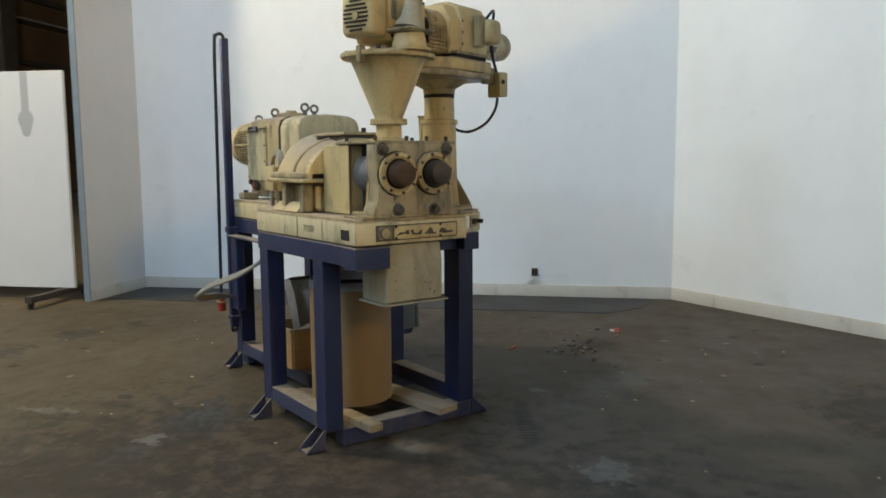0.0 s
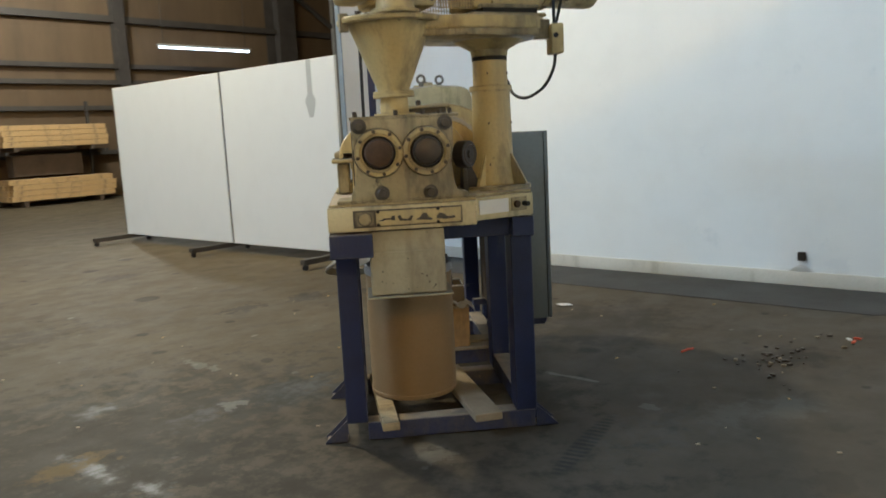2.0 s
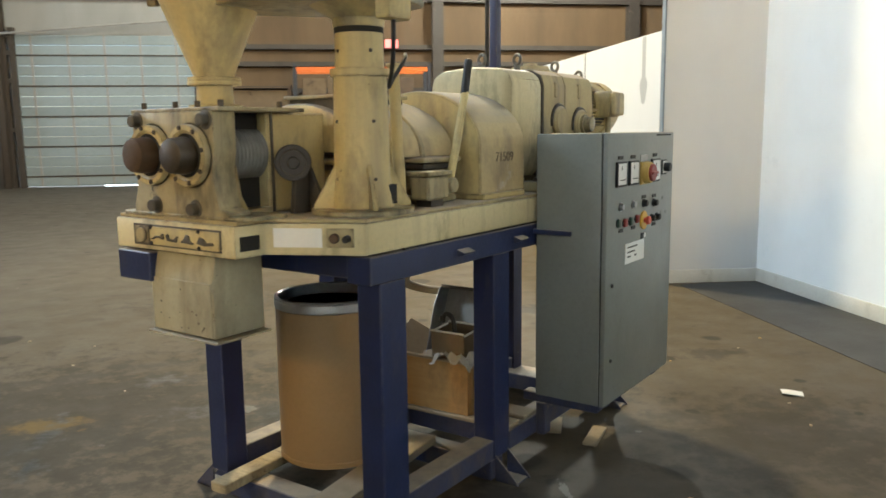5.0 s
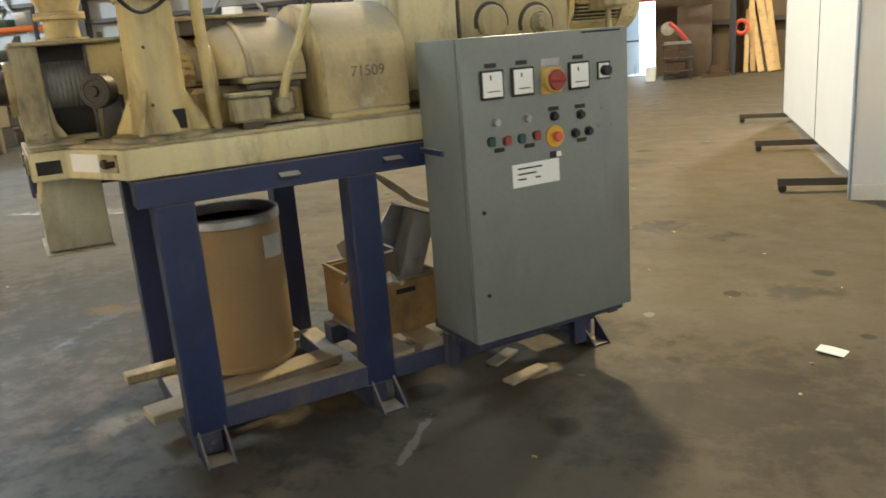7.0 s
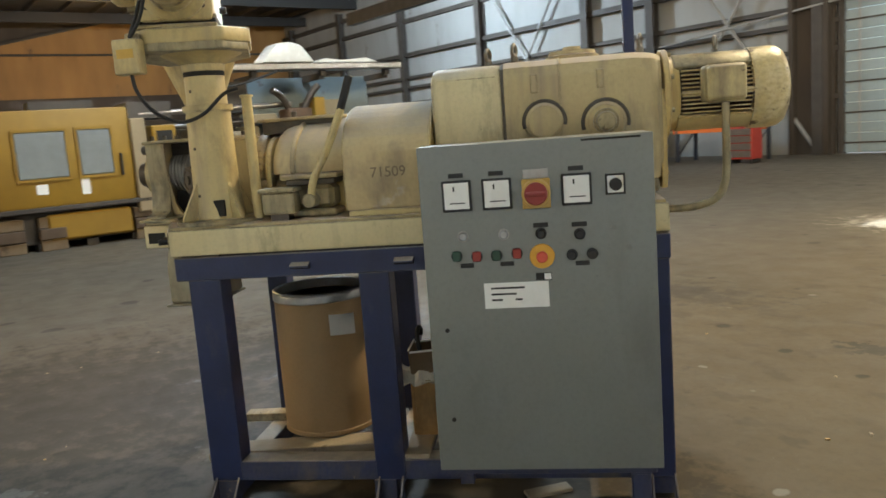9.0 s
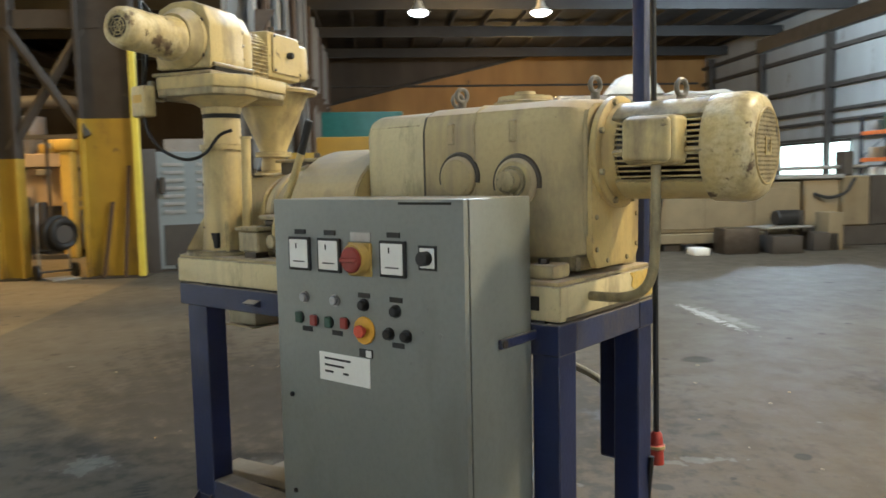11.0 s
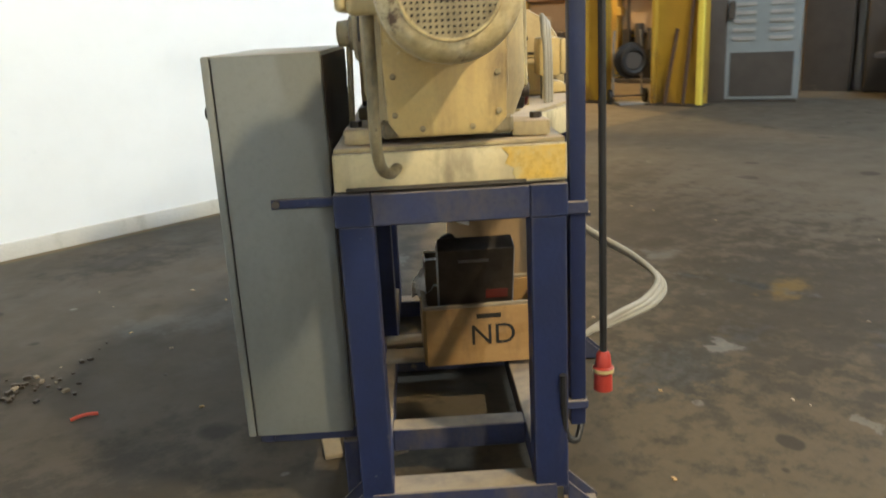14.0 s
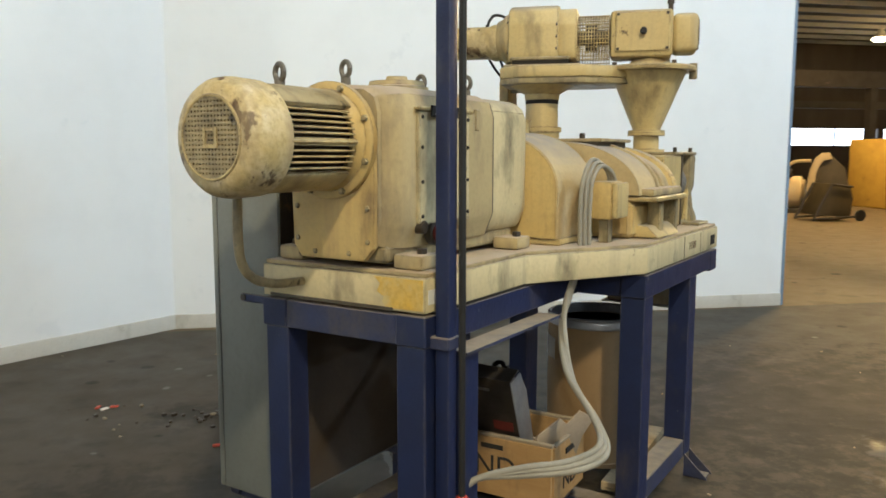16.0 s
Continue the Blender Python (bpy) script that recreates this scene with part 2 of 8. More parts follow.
def box(x0, x1, y0, y1, z0, z1, bev=0.0, bm=None, seg=1):
    own = bmesh.new()
    bmesh.ops.create_cube(own, size=1.0)
    own.transform(Matrix.LocRotScale(((x0 + x1) / 2, (y0 + y1) / 2, (z0 + z1) / 2), None, (abs(x1 - x0), abs(y1 - y0), abs(z1 - z0))))
    if bev:
        bmesh.ops.bevel(own, geom=own.edges[:], offset=bev, segments=seg, affect="EDGES", profile=0.5)
    return join(bm, own)


def join(bm, own):
    if bm is None:
        return own
    me = bpy.data.meshes.new("tmp")
    own.to_mesh(me)
    own.free()
    bm.from_mesh(me)
    bpy.data.meshes.remove(me)
    return bm


def prism(poly, z0, z1, bev=0.0, bm=None, m=None):
    """A plan outline drawn up from z0 to z1; m moves it after."""
    own = bmesh.new()
    vs = [own.verts.new((x, y, z0)) for x, y in poly]
    fc = own.faces.new(vs)
    r = bmesh.ops.extrude_face_region(own, geom=[fc])
    bmesh.ops.translate(own, vec=(0, 0, z1 - z0), verts=[v for v in r["geom"] if isinstance(v, bmesh.types.BMVert)])
    bmesh.ops.recalc_face_normals(own, faces=own.faces)
    if bev:
        bmesh.ops.bevel(own, geom=own.edges[:], offset=bev, segments=2, affect="EDGES", profile=0.5)
    if m is not None:
        own.transform(m)
    return join(bm, own)


ALONG_X = Matrix(((0, 0, 1, 0), (1, 0, 0, 0), (0, 1, 0, 0), (0, 0, 0, 1)))   # plan (y, z) drawn along x
ALONG_Y = Matrix(((1, 0, 0, 0), (0, 0, 1, 0), (0, 1, 0, 0), (0, 0, 0, 1)))   # plan (x, z) drawn along y


def loft(rings):
    """A closed body through rings of as many points each."""
    bm = bmesh.new()
    loops = [[bm.verts.new(p) for p in r] for r in rings]
    for a, b in zip(loops, loops[1:]):
        for i in range(len(a)):
            f = bm.faces.new((a[i - 1], a[i], b[i], b[i - 1]))
            f.smooth = True
    bm.faces.new(loops[0][::-1])
    bm.faces.new(loops[-1])
    bmesh.ops.recalc_face_normals(bm, faces=bm.faces[:])
    return bm


def lathe(profile, p, axis, seg=32, bm=None):
    """A turned body: rows of (distance along axis, radius) from p."""
    own = bmesh.new()
    q = Vector(axis).normalized().to_track_quat("Z", "Y").to_matrix().to_4x4()
    rings = []
    for d, r in profile:
        if r < 1e-5:
            rings.append([own.verts.new((0, 0, d))])
        else:
            rings.append([own.verts.new((r * math.cos(2 * math.pi * k / seg), r * math.sin(2 * math.pi * k / seg), d)) for k in range(seg)])
    for a, b in zip(rings, rings[1:]):
        for k in range(seg):
            j = (k + 1) % seg
            vs = [a[k % len(a)], a[j % len(a)], b[j % len(b)], b[k % len(b)]]
            vs = list(dict.fromkeys(vs))
            if len(vs) > 2:
                own.faces.new(vs)
    for ring in (rings[0], rings[-1]):
        if len(ring) > 2:
            own.faces.new(ring)
    own.transform(Matrix.Translation(p) @ q)
    return join(bm, own)


def rod(p, q, r, seg=16, bm=None, r2=None, bev=0.0):
    d = (Vector(q) - Vector(p)).length
    r2 = r if r2 is None else r2
    prof = [(0, r), (d, r2)] if not bev else [(0, r - bev), (bev, r), (d - bev, r2), (d, r2 - bev)]
    return lathe(prof, p, Vector(q) - Vector(p), seg, bm)


def bolts(points, axis, r, h, bm=None, seg=6):
    for p in points:
        a = Vector(axis).normalized() * h
        bm = rod(p, Vector(p) + a, r, seg, bm, bev=min(r, h) * 0.2)
    return bm


def bolts_on(points, axis, r, h, mat, parent, name="bolt", seg=6):
    """Alike bolts, each a part of its own on one mesh."""
    root = parent
    while root.parent:
        root = root.parent
    q = Vector(axis).normalized().to_track_quat("Z", "Y").to_matrix().to_4x4()
    inv = root.matrix_basis.inverted()
    me = finish(rod((0, 0, 0), (0, 0, h), r, seg, bev=min(r, h) * 0.2), name, mat)
    for p in points:
        o = new(name, me)
        o.parent = parent
        o.matrix_basis = inv @ Matrix.Translation(p) @ q


def smooth_path(pts, steps=8):
    """A soft curve through the points."""
    P = [Vector(p) for p in pts]
    P = [P[0] * 2 - P[1], *P, P[-1] * 2 - P[-2]]
    out = []
    for a, b, c, d in zip(P, P[1:], P[2:], P[3:]):
        for k in range(steps):
            t = k / steps
            out.append(0.5 * ((2 * b) + (c - a) * t + (2 * a - 5 * b + 4 * c - d) * t * t + (3 * b - a - 3 * c + d) * t ** 3))
    return out + [P[-2]]


def tube(pts, r, seg=10, bm=None, steps=8):
    own = bmesh.new()
    path = smooth_path(pts, steps) if steps > 1 else [Vector(p) for p in pts]
    up, rings = Vector((0.13, 0.37, 0.92)), []
    for i, c in enumerate(path):
        d = (path[min(i + 1, len(path) - 1)] - path[max(i - 1, 0)]).normalized()
        s = d.cross(up).normalized()
        up = s.cross(d).normalized()
        rings.append([own.verts.new(c + r * (math.cos(2 * math.pi * k / seg) * s + math.sin(2 * math.pi * k / seg) * up)) for k in range(seg)])
    for a, b in zip(rings, rings[1:]):
        for k in range(seg):
            own.faces.new((a[k], a[(k + 1) % seg], b[(k + 1) % seg], b[k]))
    own.faces.new(rings[0])
    own.faces.new(rings[-1])
    return join(bm, own)


def ring(p, axis, R, r, seg=24, sub=8, bm=None, arc=1.0):
    q = Vector(axis).normalized().to_track_quat("Z", "Y").to_matrix()
    pts = [Vector(p) + q @ Vector((R * math.cos(2 * math.pi * arc * k / seg), R * math.sin(2 * math.pi * arc * k / seg), 0)) for k in range(seg + 1)]
    return tube(pts, r, sub, bm, 1)


def words(name, text, size, m, mat, parent, depth=0.001):
    """Lettering in the built-in font, as a mesh of its own under parent; m is in the parent's metres."""
    c = bpy.data.curves.new(name, "FONT")
    c.body, c.size, c.extrude = text, size, depth
    tmp = new(name + "_curve", c)
    me = tmp.to_mesh().copy()
    tmp.to_mesh_clear()
    bpy.data.objects.remove(tmp)
    bpy.data.curves.remove(c)
    me.name = name
    me.materials.clear()
    me.materials.append(mat)
    ob = new(name, me)
    ob.parent = parent
    ob.matrix_basis = m
    return ob

# ---------------------------------------------------------------- sun through an added roof gap, the key lamp and unseen fill lights
sun = bpy.data.lights.new("sun", "SUN")
sun.energy, sun.angle, sun.color = 5.0, radians(0.5), (1.0, 0.95, 0.86)
sun_ob = new("sun", sun)
sun_ob.matrix_basis = look(HALL @ Vector((-0.5, 17.25, 9.5)), HALL @ Vector((-0.5, 9.1, 0)))


def lamp(u, v, z, watts, colour, radius=0.2):
    d = bpy.data.lights.new("lamp_or_fill", "POINT")
    d.energy, d.color, d.shadow_soft_size = watts, colour, radius
    o = new("lamp_or_fill", d)
    o.location = HALL @ Vector((u, v, z))
    return o


GOLD, WARM, AMBER, COOL = (1.0, 0.74, 0.40), (1.0, 0.88, 0.68), (1.0, 0.60, 0.20), (0.86, 0.95, 1.0)
# GOLD fits the cast shadows; COOL, WARM and the -39 AMBER are added fill
LAMPS = [(1.3, 7.75, 7.9, 2750, GOLD, 0.3), (0.5, 0.2, 8.1, 330, COOL, 0.9), (-7.5, 4.2, 8.2, 1700, COOL, 0.8), (9.5, 1.0, 8.2, 80, COOL, 0.3),
         (-12.0, -10.5, 7.0, 2100, AMBER, 0.3), (-12.6, -5.6, 4.6, 80, AMBER, 0.2), (-4.0, -12.0, 7.5, 1200, AMBER, 0.3), (-24.0, 16.5, 7.6, 2900, COOL, 0.3),
         (-4.0, 18.0, 7.5, 450, WARM, 0.3), (6.5, 18.0, 7.2, 1900, WARM, 0.3), (-26.8, 5.2, 7.4, 800, AMBER, 0.3), (-39.0, 9.0, 6.0, 450, AMBER, 0.3), (-26.0, -24.0, 6.6, 600, AMBER, 0.3), (-14.0, -15.5, 6.4, 1500, AMBER, 0.3)]
for row in LAMPS:
    lamp(*row)

# ---------------------------------------------------------------- the hall
def floor_material():
    m = bpy.data.materials.new("stained_concrete")
    m.use_nodes = True
    n, l = m.node_tree.nodes, m.node_tree.links
    p = n["Principled BSDF"]
    tc = n.new("ShaderNodeTexCoord")

    def noi(s, det=8.0, ro=0.6, stretch=None):
        src = tc.outputs["Object"]
        if stretch:
            mp = n.new("ShaderNodeMapping")
            mp.inputs["Scale"].default_value = stretch
            mp.inputs["Rotation"].default_value = (0, 0, 0.5)
            l.new(src, mp.inputs["Vector"])
            src = mp.outputs[0]
        t = n.new("ShaderNodeTexNoise")
        t.inputs["Scale"].default_value, t.inputs["Detail"].default_value, t.inputs["Roughness"].default_value = s, det, ro
        l.new(src, t.inputs["Vector"])
        return t.outputs["Fac"]

    def rng(src, a, b, c=0.0, d=1.0):
        r = n.new("ShaderNodeMapRange")
        for k, v in zip(("From Min", "From Max", "To Min", "To Max"), (a, b, c, d)):
            r.inputs[k].default_value = v
        l.new(src, r.inputs["Value"])
        return r.outputs[0]

    def mix(fac, a, b):
        x = n.new("ShaderNodeMix")
        x.data_type = "RGBA"
        l.new(fac, x.inputs[0])
        for s, v in ((x.inputs[6], a), (x.inputs[7], b)):
            if isinstance(v, tuple):
                s.default_value = rgba(v)
            else:
                l.new(v, s)
        return x.outputs[2]

    col = mix(rng(noi(0.4, 4), 0.38, 0.62), (0.078, 0.061, 0.036), (0.100, 0.079, 0.047))
    col = mix(rng(noi(1.3, 7, 0.6), 0.46, 0.62, 0, 0.20), col, (0.050, 0.042, 0.029))
    col = mix(rng(noi(2.6, 5, 0.5, (1, 1.8, 1)), 0.59, 0.66, 0, 0.18), col, (0.034, 0.029, 0.021))
    col = mix(rng(noi(1.7, 6, 0.6, (1, 16, 1)), 0.635, 0.69, 0, 0.10), col, (0.115, 0.10, 0.078))
    col = mix(rng(noi(4.3, 9, 0.75), 0.59, 0.66, 0, 0.22), col, (0.108, 0.094, 0.068))
    col = mix(rng(noi(22.0, 6, 0.65), 0.48, 0.70, 0, 0.26), col, (0.036, 0.030, 0.023))
    col = mix(rng(noi(60.0, 3, 0.5), 0.71, 0.76, 0, 0.6), col, (0.22, 0.21, 0.18))
    sep = n.new("ShaderNodeSeparateXYZ")
    l.new(tc.outputs["Object"], sep.inputs[0])

    def math_of(op, a, b):
        x = n.new("ShaderNodeMath")
        x.operation = op
        for s, v in zip(x.inputs, (a, b)):
            if isinstance(v, float):
                s.default_value = v
            else:
                l.new(v, s)
        return x.outputs[0]

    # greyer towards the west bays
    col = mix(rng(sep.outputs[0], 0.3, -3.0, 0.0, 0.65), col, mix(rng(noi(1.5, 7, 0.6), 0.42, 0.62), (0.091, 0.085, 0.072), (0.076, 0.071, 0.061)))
    # south of the booth amber lamplight is painted in as a browner, paler floor
    south = rng(sep.outputs[1], -3.10, -3.16)
    col = mix(math_of("MULTIPLY", south, 0.55), col, (0.20, 0.148, 0.08))
    # the booth's side of the floor is darker
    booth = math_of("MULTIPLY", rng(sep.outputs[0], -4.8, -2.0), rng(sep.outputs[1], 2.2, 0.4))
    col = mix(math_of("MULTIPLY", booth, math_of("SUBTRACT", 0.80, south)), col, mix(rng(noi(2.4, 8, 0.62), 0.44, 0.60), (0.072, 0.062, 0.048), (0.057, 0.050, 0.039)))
    # drips and spots of oil
    col = mix(rng(noi(2.4, 3.0, 0.5, (1, 1.5, 1)), 0.60, 0.64, 0, 0.25), col, (0.026, 0.022, 0.017))
    warp = n.new("ShaderNodeVectorMath")
    warp.operation = "ADD"
    wob = n.new("ShaderNodeTexNoise")
    wob.inputs["Scale"].default_value, wob.inputs["Detail"].default_value = 4.0, 4.0
    l.new(tc.outputs["Object"], wob.inputs["Vector"])
    shrink = n.new("ShaderNodeVectorMath")
    shrink.operation = "SCALE"
    shrink.inputs["Scale"].default_value = 0.12
    l.new(wob.outputs["Color"], shrink.inputs[0])
    l.new(tc.outputs["Object"], warp.inputs[0])
    l.new(shrink.outputs[0], warp.inputs[1])
    for size, least, reach, tone, much in ((1.5, 0.50, 0.42, (0.013, 0.011, 0.009), 0.7), (3.4, 0.62, 0.5, (0.012, 0.010, 0.008), 0.65), (4.1, 0.86, 1.1, (0.24, 0.23, 0.21), 0.5)):
        vo = n.new("ShaderNodeTexVoronoi")
        vo.inputs["Scale"].default_value = size
        l.new(warp.outputs[0], vo.inputs["Vector"])
        cell = n.new("ShaderNodeSeparateColor")
        l.new(vo.outputs["Color"], cell.inputs[0])
        wide = math_of("MULTIPLY", math_of("SUBTRACT", cell.outputs[0], least), reach)
        col = mix(rng(math_of("SUBTRACT", wide, vo.outputs["Distance"]), -0.012, 0.03, 0.0, much), col, tone)
    col = mix(rng(noi(1.1, 9.0, 0.7), 0.60, 0.70, 0, 0.28), col, (0.125, 0.115, 0.095))
    # spills, stains, wide dark areas, a painted sun spot and reflections, each in its place
    edge = noi(6.5, 8, 0.7)
    for u, v, ru, rv, tone, much in FLOOR_PATCHES:
        du = math_of("DIVIDE", math_of("SUBTRACT", sep.outputs[0], u), ru)
        dv = math_of("DIVIDE", math_of("SUBTRACT", sep.outputs[1], v), rv)
        d = math_of("SQRT", math_of("ADD", math_of("MULTIPLY", du, du), math_of("MULTIPLY", dv, dv)), 0.0)
        f = rng(math_of("SUBTRACT", edge, math_of("MULTIPLY", d, 0.30)), 0.26, 0.40, 0.0, much)
        col = mix(f, col, tone)
    # sharp edged splashes of powder and chalk
    torn = noi(11.0, 7, 0.66)

    def patch(u, v, ru, rv, soft=0.03):
        du = math_of("DIVIDE", math_of("SUBTRACT", sep.outputs[0], u), ru)
        dv = math_of("DIVIDE", math_of("SUBTRACT", sep.outputs[1], v), rv)
        d = math_of("SQRT", math_of("ADD", math_of("MULTIPLY", du, du), math_of("MULTIPLY", dv, dv)), 0.0)
        return rng(math_of("SUBTRACT", torn, math_of("MULTIPLY", d, 0.22)), 0.315, 0.315 + soft)

    for u, v, ru, rv, tone, much in SPLASHES:
        col = mix(math_of("MULTIPLY", patch(u, v, ru, rv), much), col, tone)
    # wet oily patches that mirror the light
    wet = None
    for u, v, ru, rv, much in WET:
        f = math_of("MULTIPLY", patch(u, v, ru, rv, 0.22), much)
        wet = f if wet is None else math_of("MAXIMUM", wet, f)
    col = mix(wet, col, (0.026, 0.030, 0.031))
    # tread marks and scraped lines
    tread = n.new("ShaderNodeTexWave")
    tread.inputs["Scale"].default_value, tread.inputs["Distortion"].default_value = 7.0, 1.5
    turn = n.new("ShaderNodeMapping")
    turn.inputs["Rotation"].default_value = (0, 0, -0.17)
    l.new(tc.outputs["Object"], turn.inputs["Vector"])
    l.new(turn.outputs[0], tread.inputs["Vector"])
    du = math_of("DIVIDE", math_of("SUBTRACT", sep.outputs[0], 0.46), 0.40)
    dv = math_of("DIVIDE", math_of("SUBTRACT", math_of("SUBTRACT", sep.outputs[1], -0.31), math_of("MULTIPLY", math_of("SUBTRACT", sep.outputs[0], 0.46), 0.17)), 0.055)
    lane = rng(math_of("ADD", math_of("MULTIPLY", du, du), math_of("MULTIPLY", dv, dv)), 1.3, 0.6)
    col = mix(math_of("MULTIPLY", lane, rng(tread.outputs["Fac"], 0.35, 0.6, 0.25, 0.8)), col, (0.018, 0.018, 0.019))
    l.new(col, p.inputs["Base Color"])
    dry = rng(noi(3.1, 8, 0.65), 0.38, 0.62, 0.60, 0.72)
    l.new(math_of("MULTIPLY", dry, math_of("SUBTRACT", 1.0, math_of("MULTIPLY", wet, 0.40))), p.inputs["Roughness"])
    l.new(math_of("ADD", math_of("MULTIPLY", wet, 0.15), 0.20), p.inputs["Specular IOR Level"])
    b = n.new("ShaderNodeBump")
    b.inputs["Strength"].default_value, b.inputs["Distance"].default_value = 0.22, 0.003
    l.new(noi(24.0), b.inputs["Height"])
    l.new(b.outputs[0], p.inputs["Normal"])
    return m


BLUE_OIL = (0.030, 0.042, 0.048)
# YELLOWISH patches and the last CHALK one paint reflections on the wet floor
CHALK, YELLOWISH, OILY = (0.21, 0.205, 0.185), (0.15, 0.10, 0.028), (0.022, 0.019, 0.016)
# the first patch paints the bright sun spot into the concrete
FLOOR_PATCHES = [(-0.62, 9.4, 1.15, 1.0, (0.34, 0.31, 0.245), 0.7), 
          (-0.22, -0.76, 0.22, 0.18, CHALK, 0.22), (-0.05, 0.28, 0.22, 0.16, CHALK, 0.25), (-0.18, 1.71, 0.22, 0.13, CHALK, 0.4), (-1.04, 1.27, 0.34, 0.26, YELLOWISH, 0.65),
          (-3.99, 4.63, 1.0, 0.16, CHALK, 0.6), (0.87, -2.4, 0.8, 0.5, OILY, 0.7), (-1.22, 0.3, 0.6, 0.4, OILY, 0.6), (1.7, 1.5, 0.6, 0.4, OILY, 0.6),
          # the widest patches here only darken the floor tone
          (2.4, -0.7, 0.4, 0.35, OILY, 0.6), (0.9, 0.3, 0.5, 0.5, OILY, 0.7), (2.9, 2.2, 0.3, 0.2, OILY, 0.6), (1.46, -0.95, 0.30, 0.22, CHALK, 0.16), (1.19, -0.75, 0.30, 0.2, CHALK, 0.14), (0.14, 1.59, 0.55, 0.4, BLUE_OIL, 0.75), (-1.19, 1.29, 1.0, 0.4, BLUE_OIL, 0.7), (-1.6, -0.1, 2.5, 2.2, (0.034, 0.030, 0.025), 0.85), (-1.1, 1.75, 2.5, 1.7, (0.035, 0.030, 0.022), 0.8), (-1.15, 1.62, 0.28, 0.16, YELLOWISH, 0.6), (2.19, 3.84, 0.16, 0.13, OILY, 0.7), (2.62, 3.47, 0.2, 0.15, OILY, 0.7), (-0.5, 4.6, 1.3, 0.5, OILY, 0.5), (-3.5, -1.0, 1.2, 0.7, OILY, 0.5), (2.55, 0.75, 1.1, 0.9, (0.030, 0.026, 0.020), 0.6), (1.79, 6.83, 0.4, 0.25, OILY, 0.65), (-1.4, 0.72, 0.2, 0.12, CHALK, 0.35)]
SPLASHES = [(-0.22, -0.76, 0.16, 0.14, (0.20, 0.195, 0.175), 0.35), (-0.06, 0.20, 0.12, 0.10, (0.18, 0.175, 0.155), 0.25), (-0.18, 1.69, 0.10, 0.08, (0.22, 0.21, 0.19), 0.5), (1.31, 0.25, 0.02, 0.20, (0.22, 0.21, 0.19), 0.5),
            (1.09, -0.34, 0.06, 0.05, (0.18, 0.17, 0.15), 0.4), (-4.1, 4.5, 0.9, 0.07, (0.36, 0.36, 0.34), 0.7), (1.5, 3.9, 0.24, 0.15, (0.03, 0.026, 0.02), 0.75), (2.16, 3.75, 0.28, 0.16, (0.03, 0.026, 0.02), 0.75), (0.2, 2.6, 0.06, 0.2, (0.2, 0.19, 0.16), 0.4)]
WET = [(0.28, 1.58, 0.30, 0.24, 0.75), (-1.10, 1.50, 0.09, 0.32, 0.9), (-0.69, 2.30, 0.20, 0.14, 0.7), (-1.39, 0.62, 0.10, 0.18, 1.0), (-1.06, 1.05, 0.09, 0.16, 1.0), (-0.35, 1.70, 0.30, 0.16, 0.6), (0.75, -0.5, 0.5, 0.3, 0.3)]
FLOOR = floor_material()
STRIP = material("dark_grey_floor_paint", (0.036, 0.035, 0.034), (0.027, 0.026, 0.025), 0.6, scale=1.5, fine=30, mix=0.6, wear=(0.11, 0.10, 0.09), wear_at=0.68, wear_scale=3)
DARK_BROWN = material("dark_brown_sheet", (0.055, 0.042, 0.03), (0.035, 0.027, 0.02), 0.8, scale=0.9, stretch=(1, 1, 0.25))
ROOF = material("dark_roof_sheet", (0.028, 0.025, 0.023), (0.02, 0.018, 0.016), 0.7, scale=1)
PLY = material("brown_wall_sheet", (0.135, 0.09, 0.046), (0.075, 0.05, 0.028), 0.8, scale=0.9, stretch=(1, 1, 0.25), wear=(0.10, 0.07, 0.04), wear_at=0.62, wear_scale=1.0)
GREY_SHEET = material("grey_wall_sheet", (0.30, 0.30, 0.29), (0.215, 0.215, 0.205), 0.7, scale=0.8, stretch=(1, 1, 0.3), wear=(0.14, 0.12, 0.10), wear_at=0.64, wear_scale=1.0)
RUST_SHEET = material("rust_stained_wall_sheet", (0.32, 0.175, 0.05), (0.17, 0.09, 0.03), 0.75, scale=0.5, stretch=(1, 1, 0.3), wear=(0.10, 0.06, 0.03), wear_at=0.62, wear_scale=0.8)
STEELWORK = material("dark_painted_steelwork", (0.058, 0.050, 0.042), (0.038, 0.032, 0.027), 0.65, scale=2, wear=(0.14, 0.11, 0.08), wear_at=0.66)

HALL_U = (-46.0, 30.0)
HALL_V = (-34.0, 22.6)
TOP = 9.5
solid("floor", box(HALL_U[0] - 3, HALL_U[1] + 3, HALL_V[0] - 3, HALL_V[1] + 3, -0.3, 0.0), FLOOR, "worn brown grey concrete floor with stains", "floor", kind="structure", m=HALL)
HOLE = (-1.10, -0.10, 17.0, 18.2)              # an added gap in the roof, unseen, that lets a patch of sun in
roof = None
for u0, u1, v0, v1 in ((HALL_U[0] - 0.3, HALL_U[1] + 0.3, HALL_V[0] - 0.3, HOLE[2]), (HALL_U[0] - 0.3, HALL_U[1] + 0.3, HOLE[3], HALL_V[1] + 0.3),
                       (HALL_U[0] - 0.3, HOLE[0], HOLE[2], HOLE[3]), (HOLE[1], HALL_U[1] + 0.3, HOLE[2], HOLE[3])):
    roof = box(u0, u1, v0, v1, TOP, TOP + 0.2, bm=roof)
purlins = None
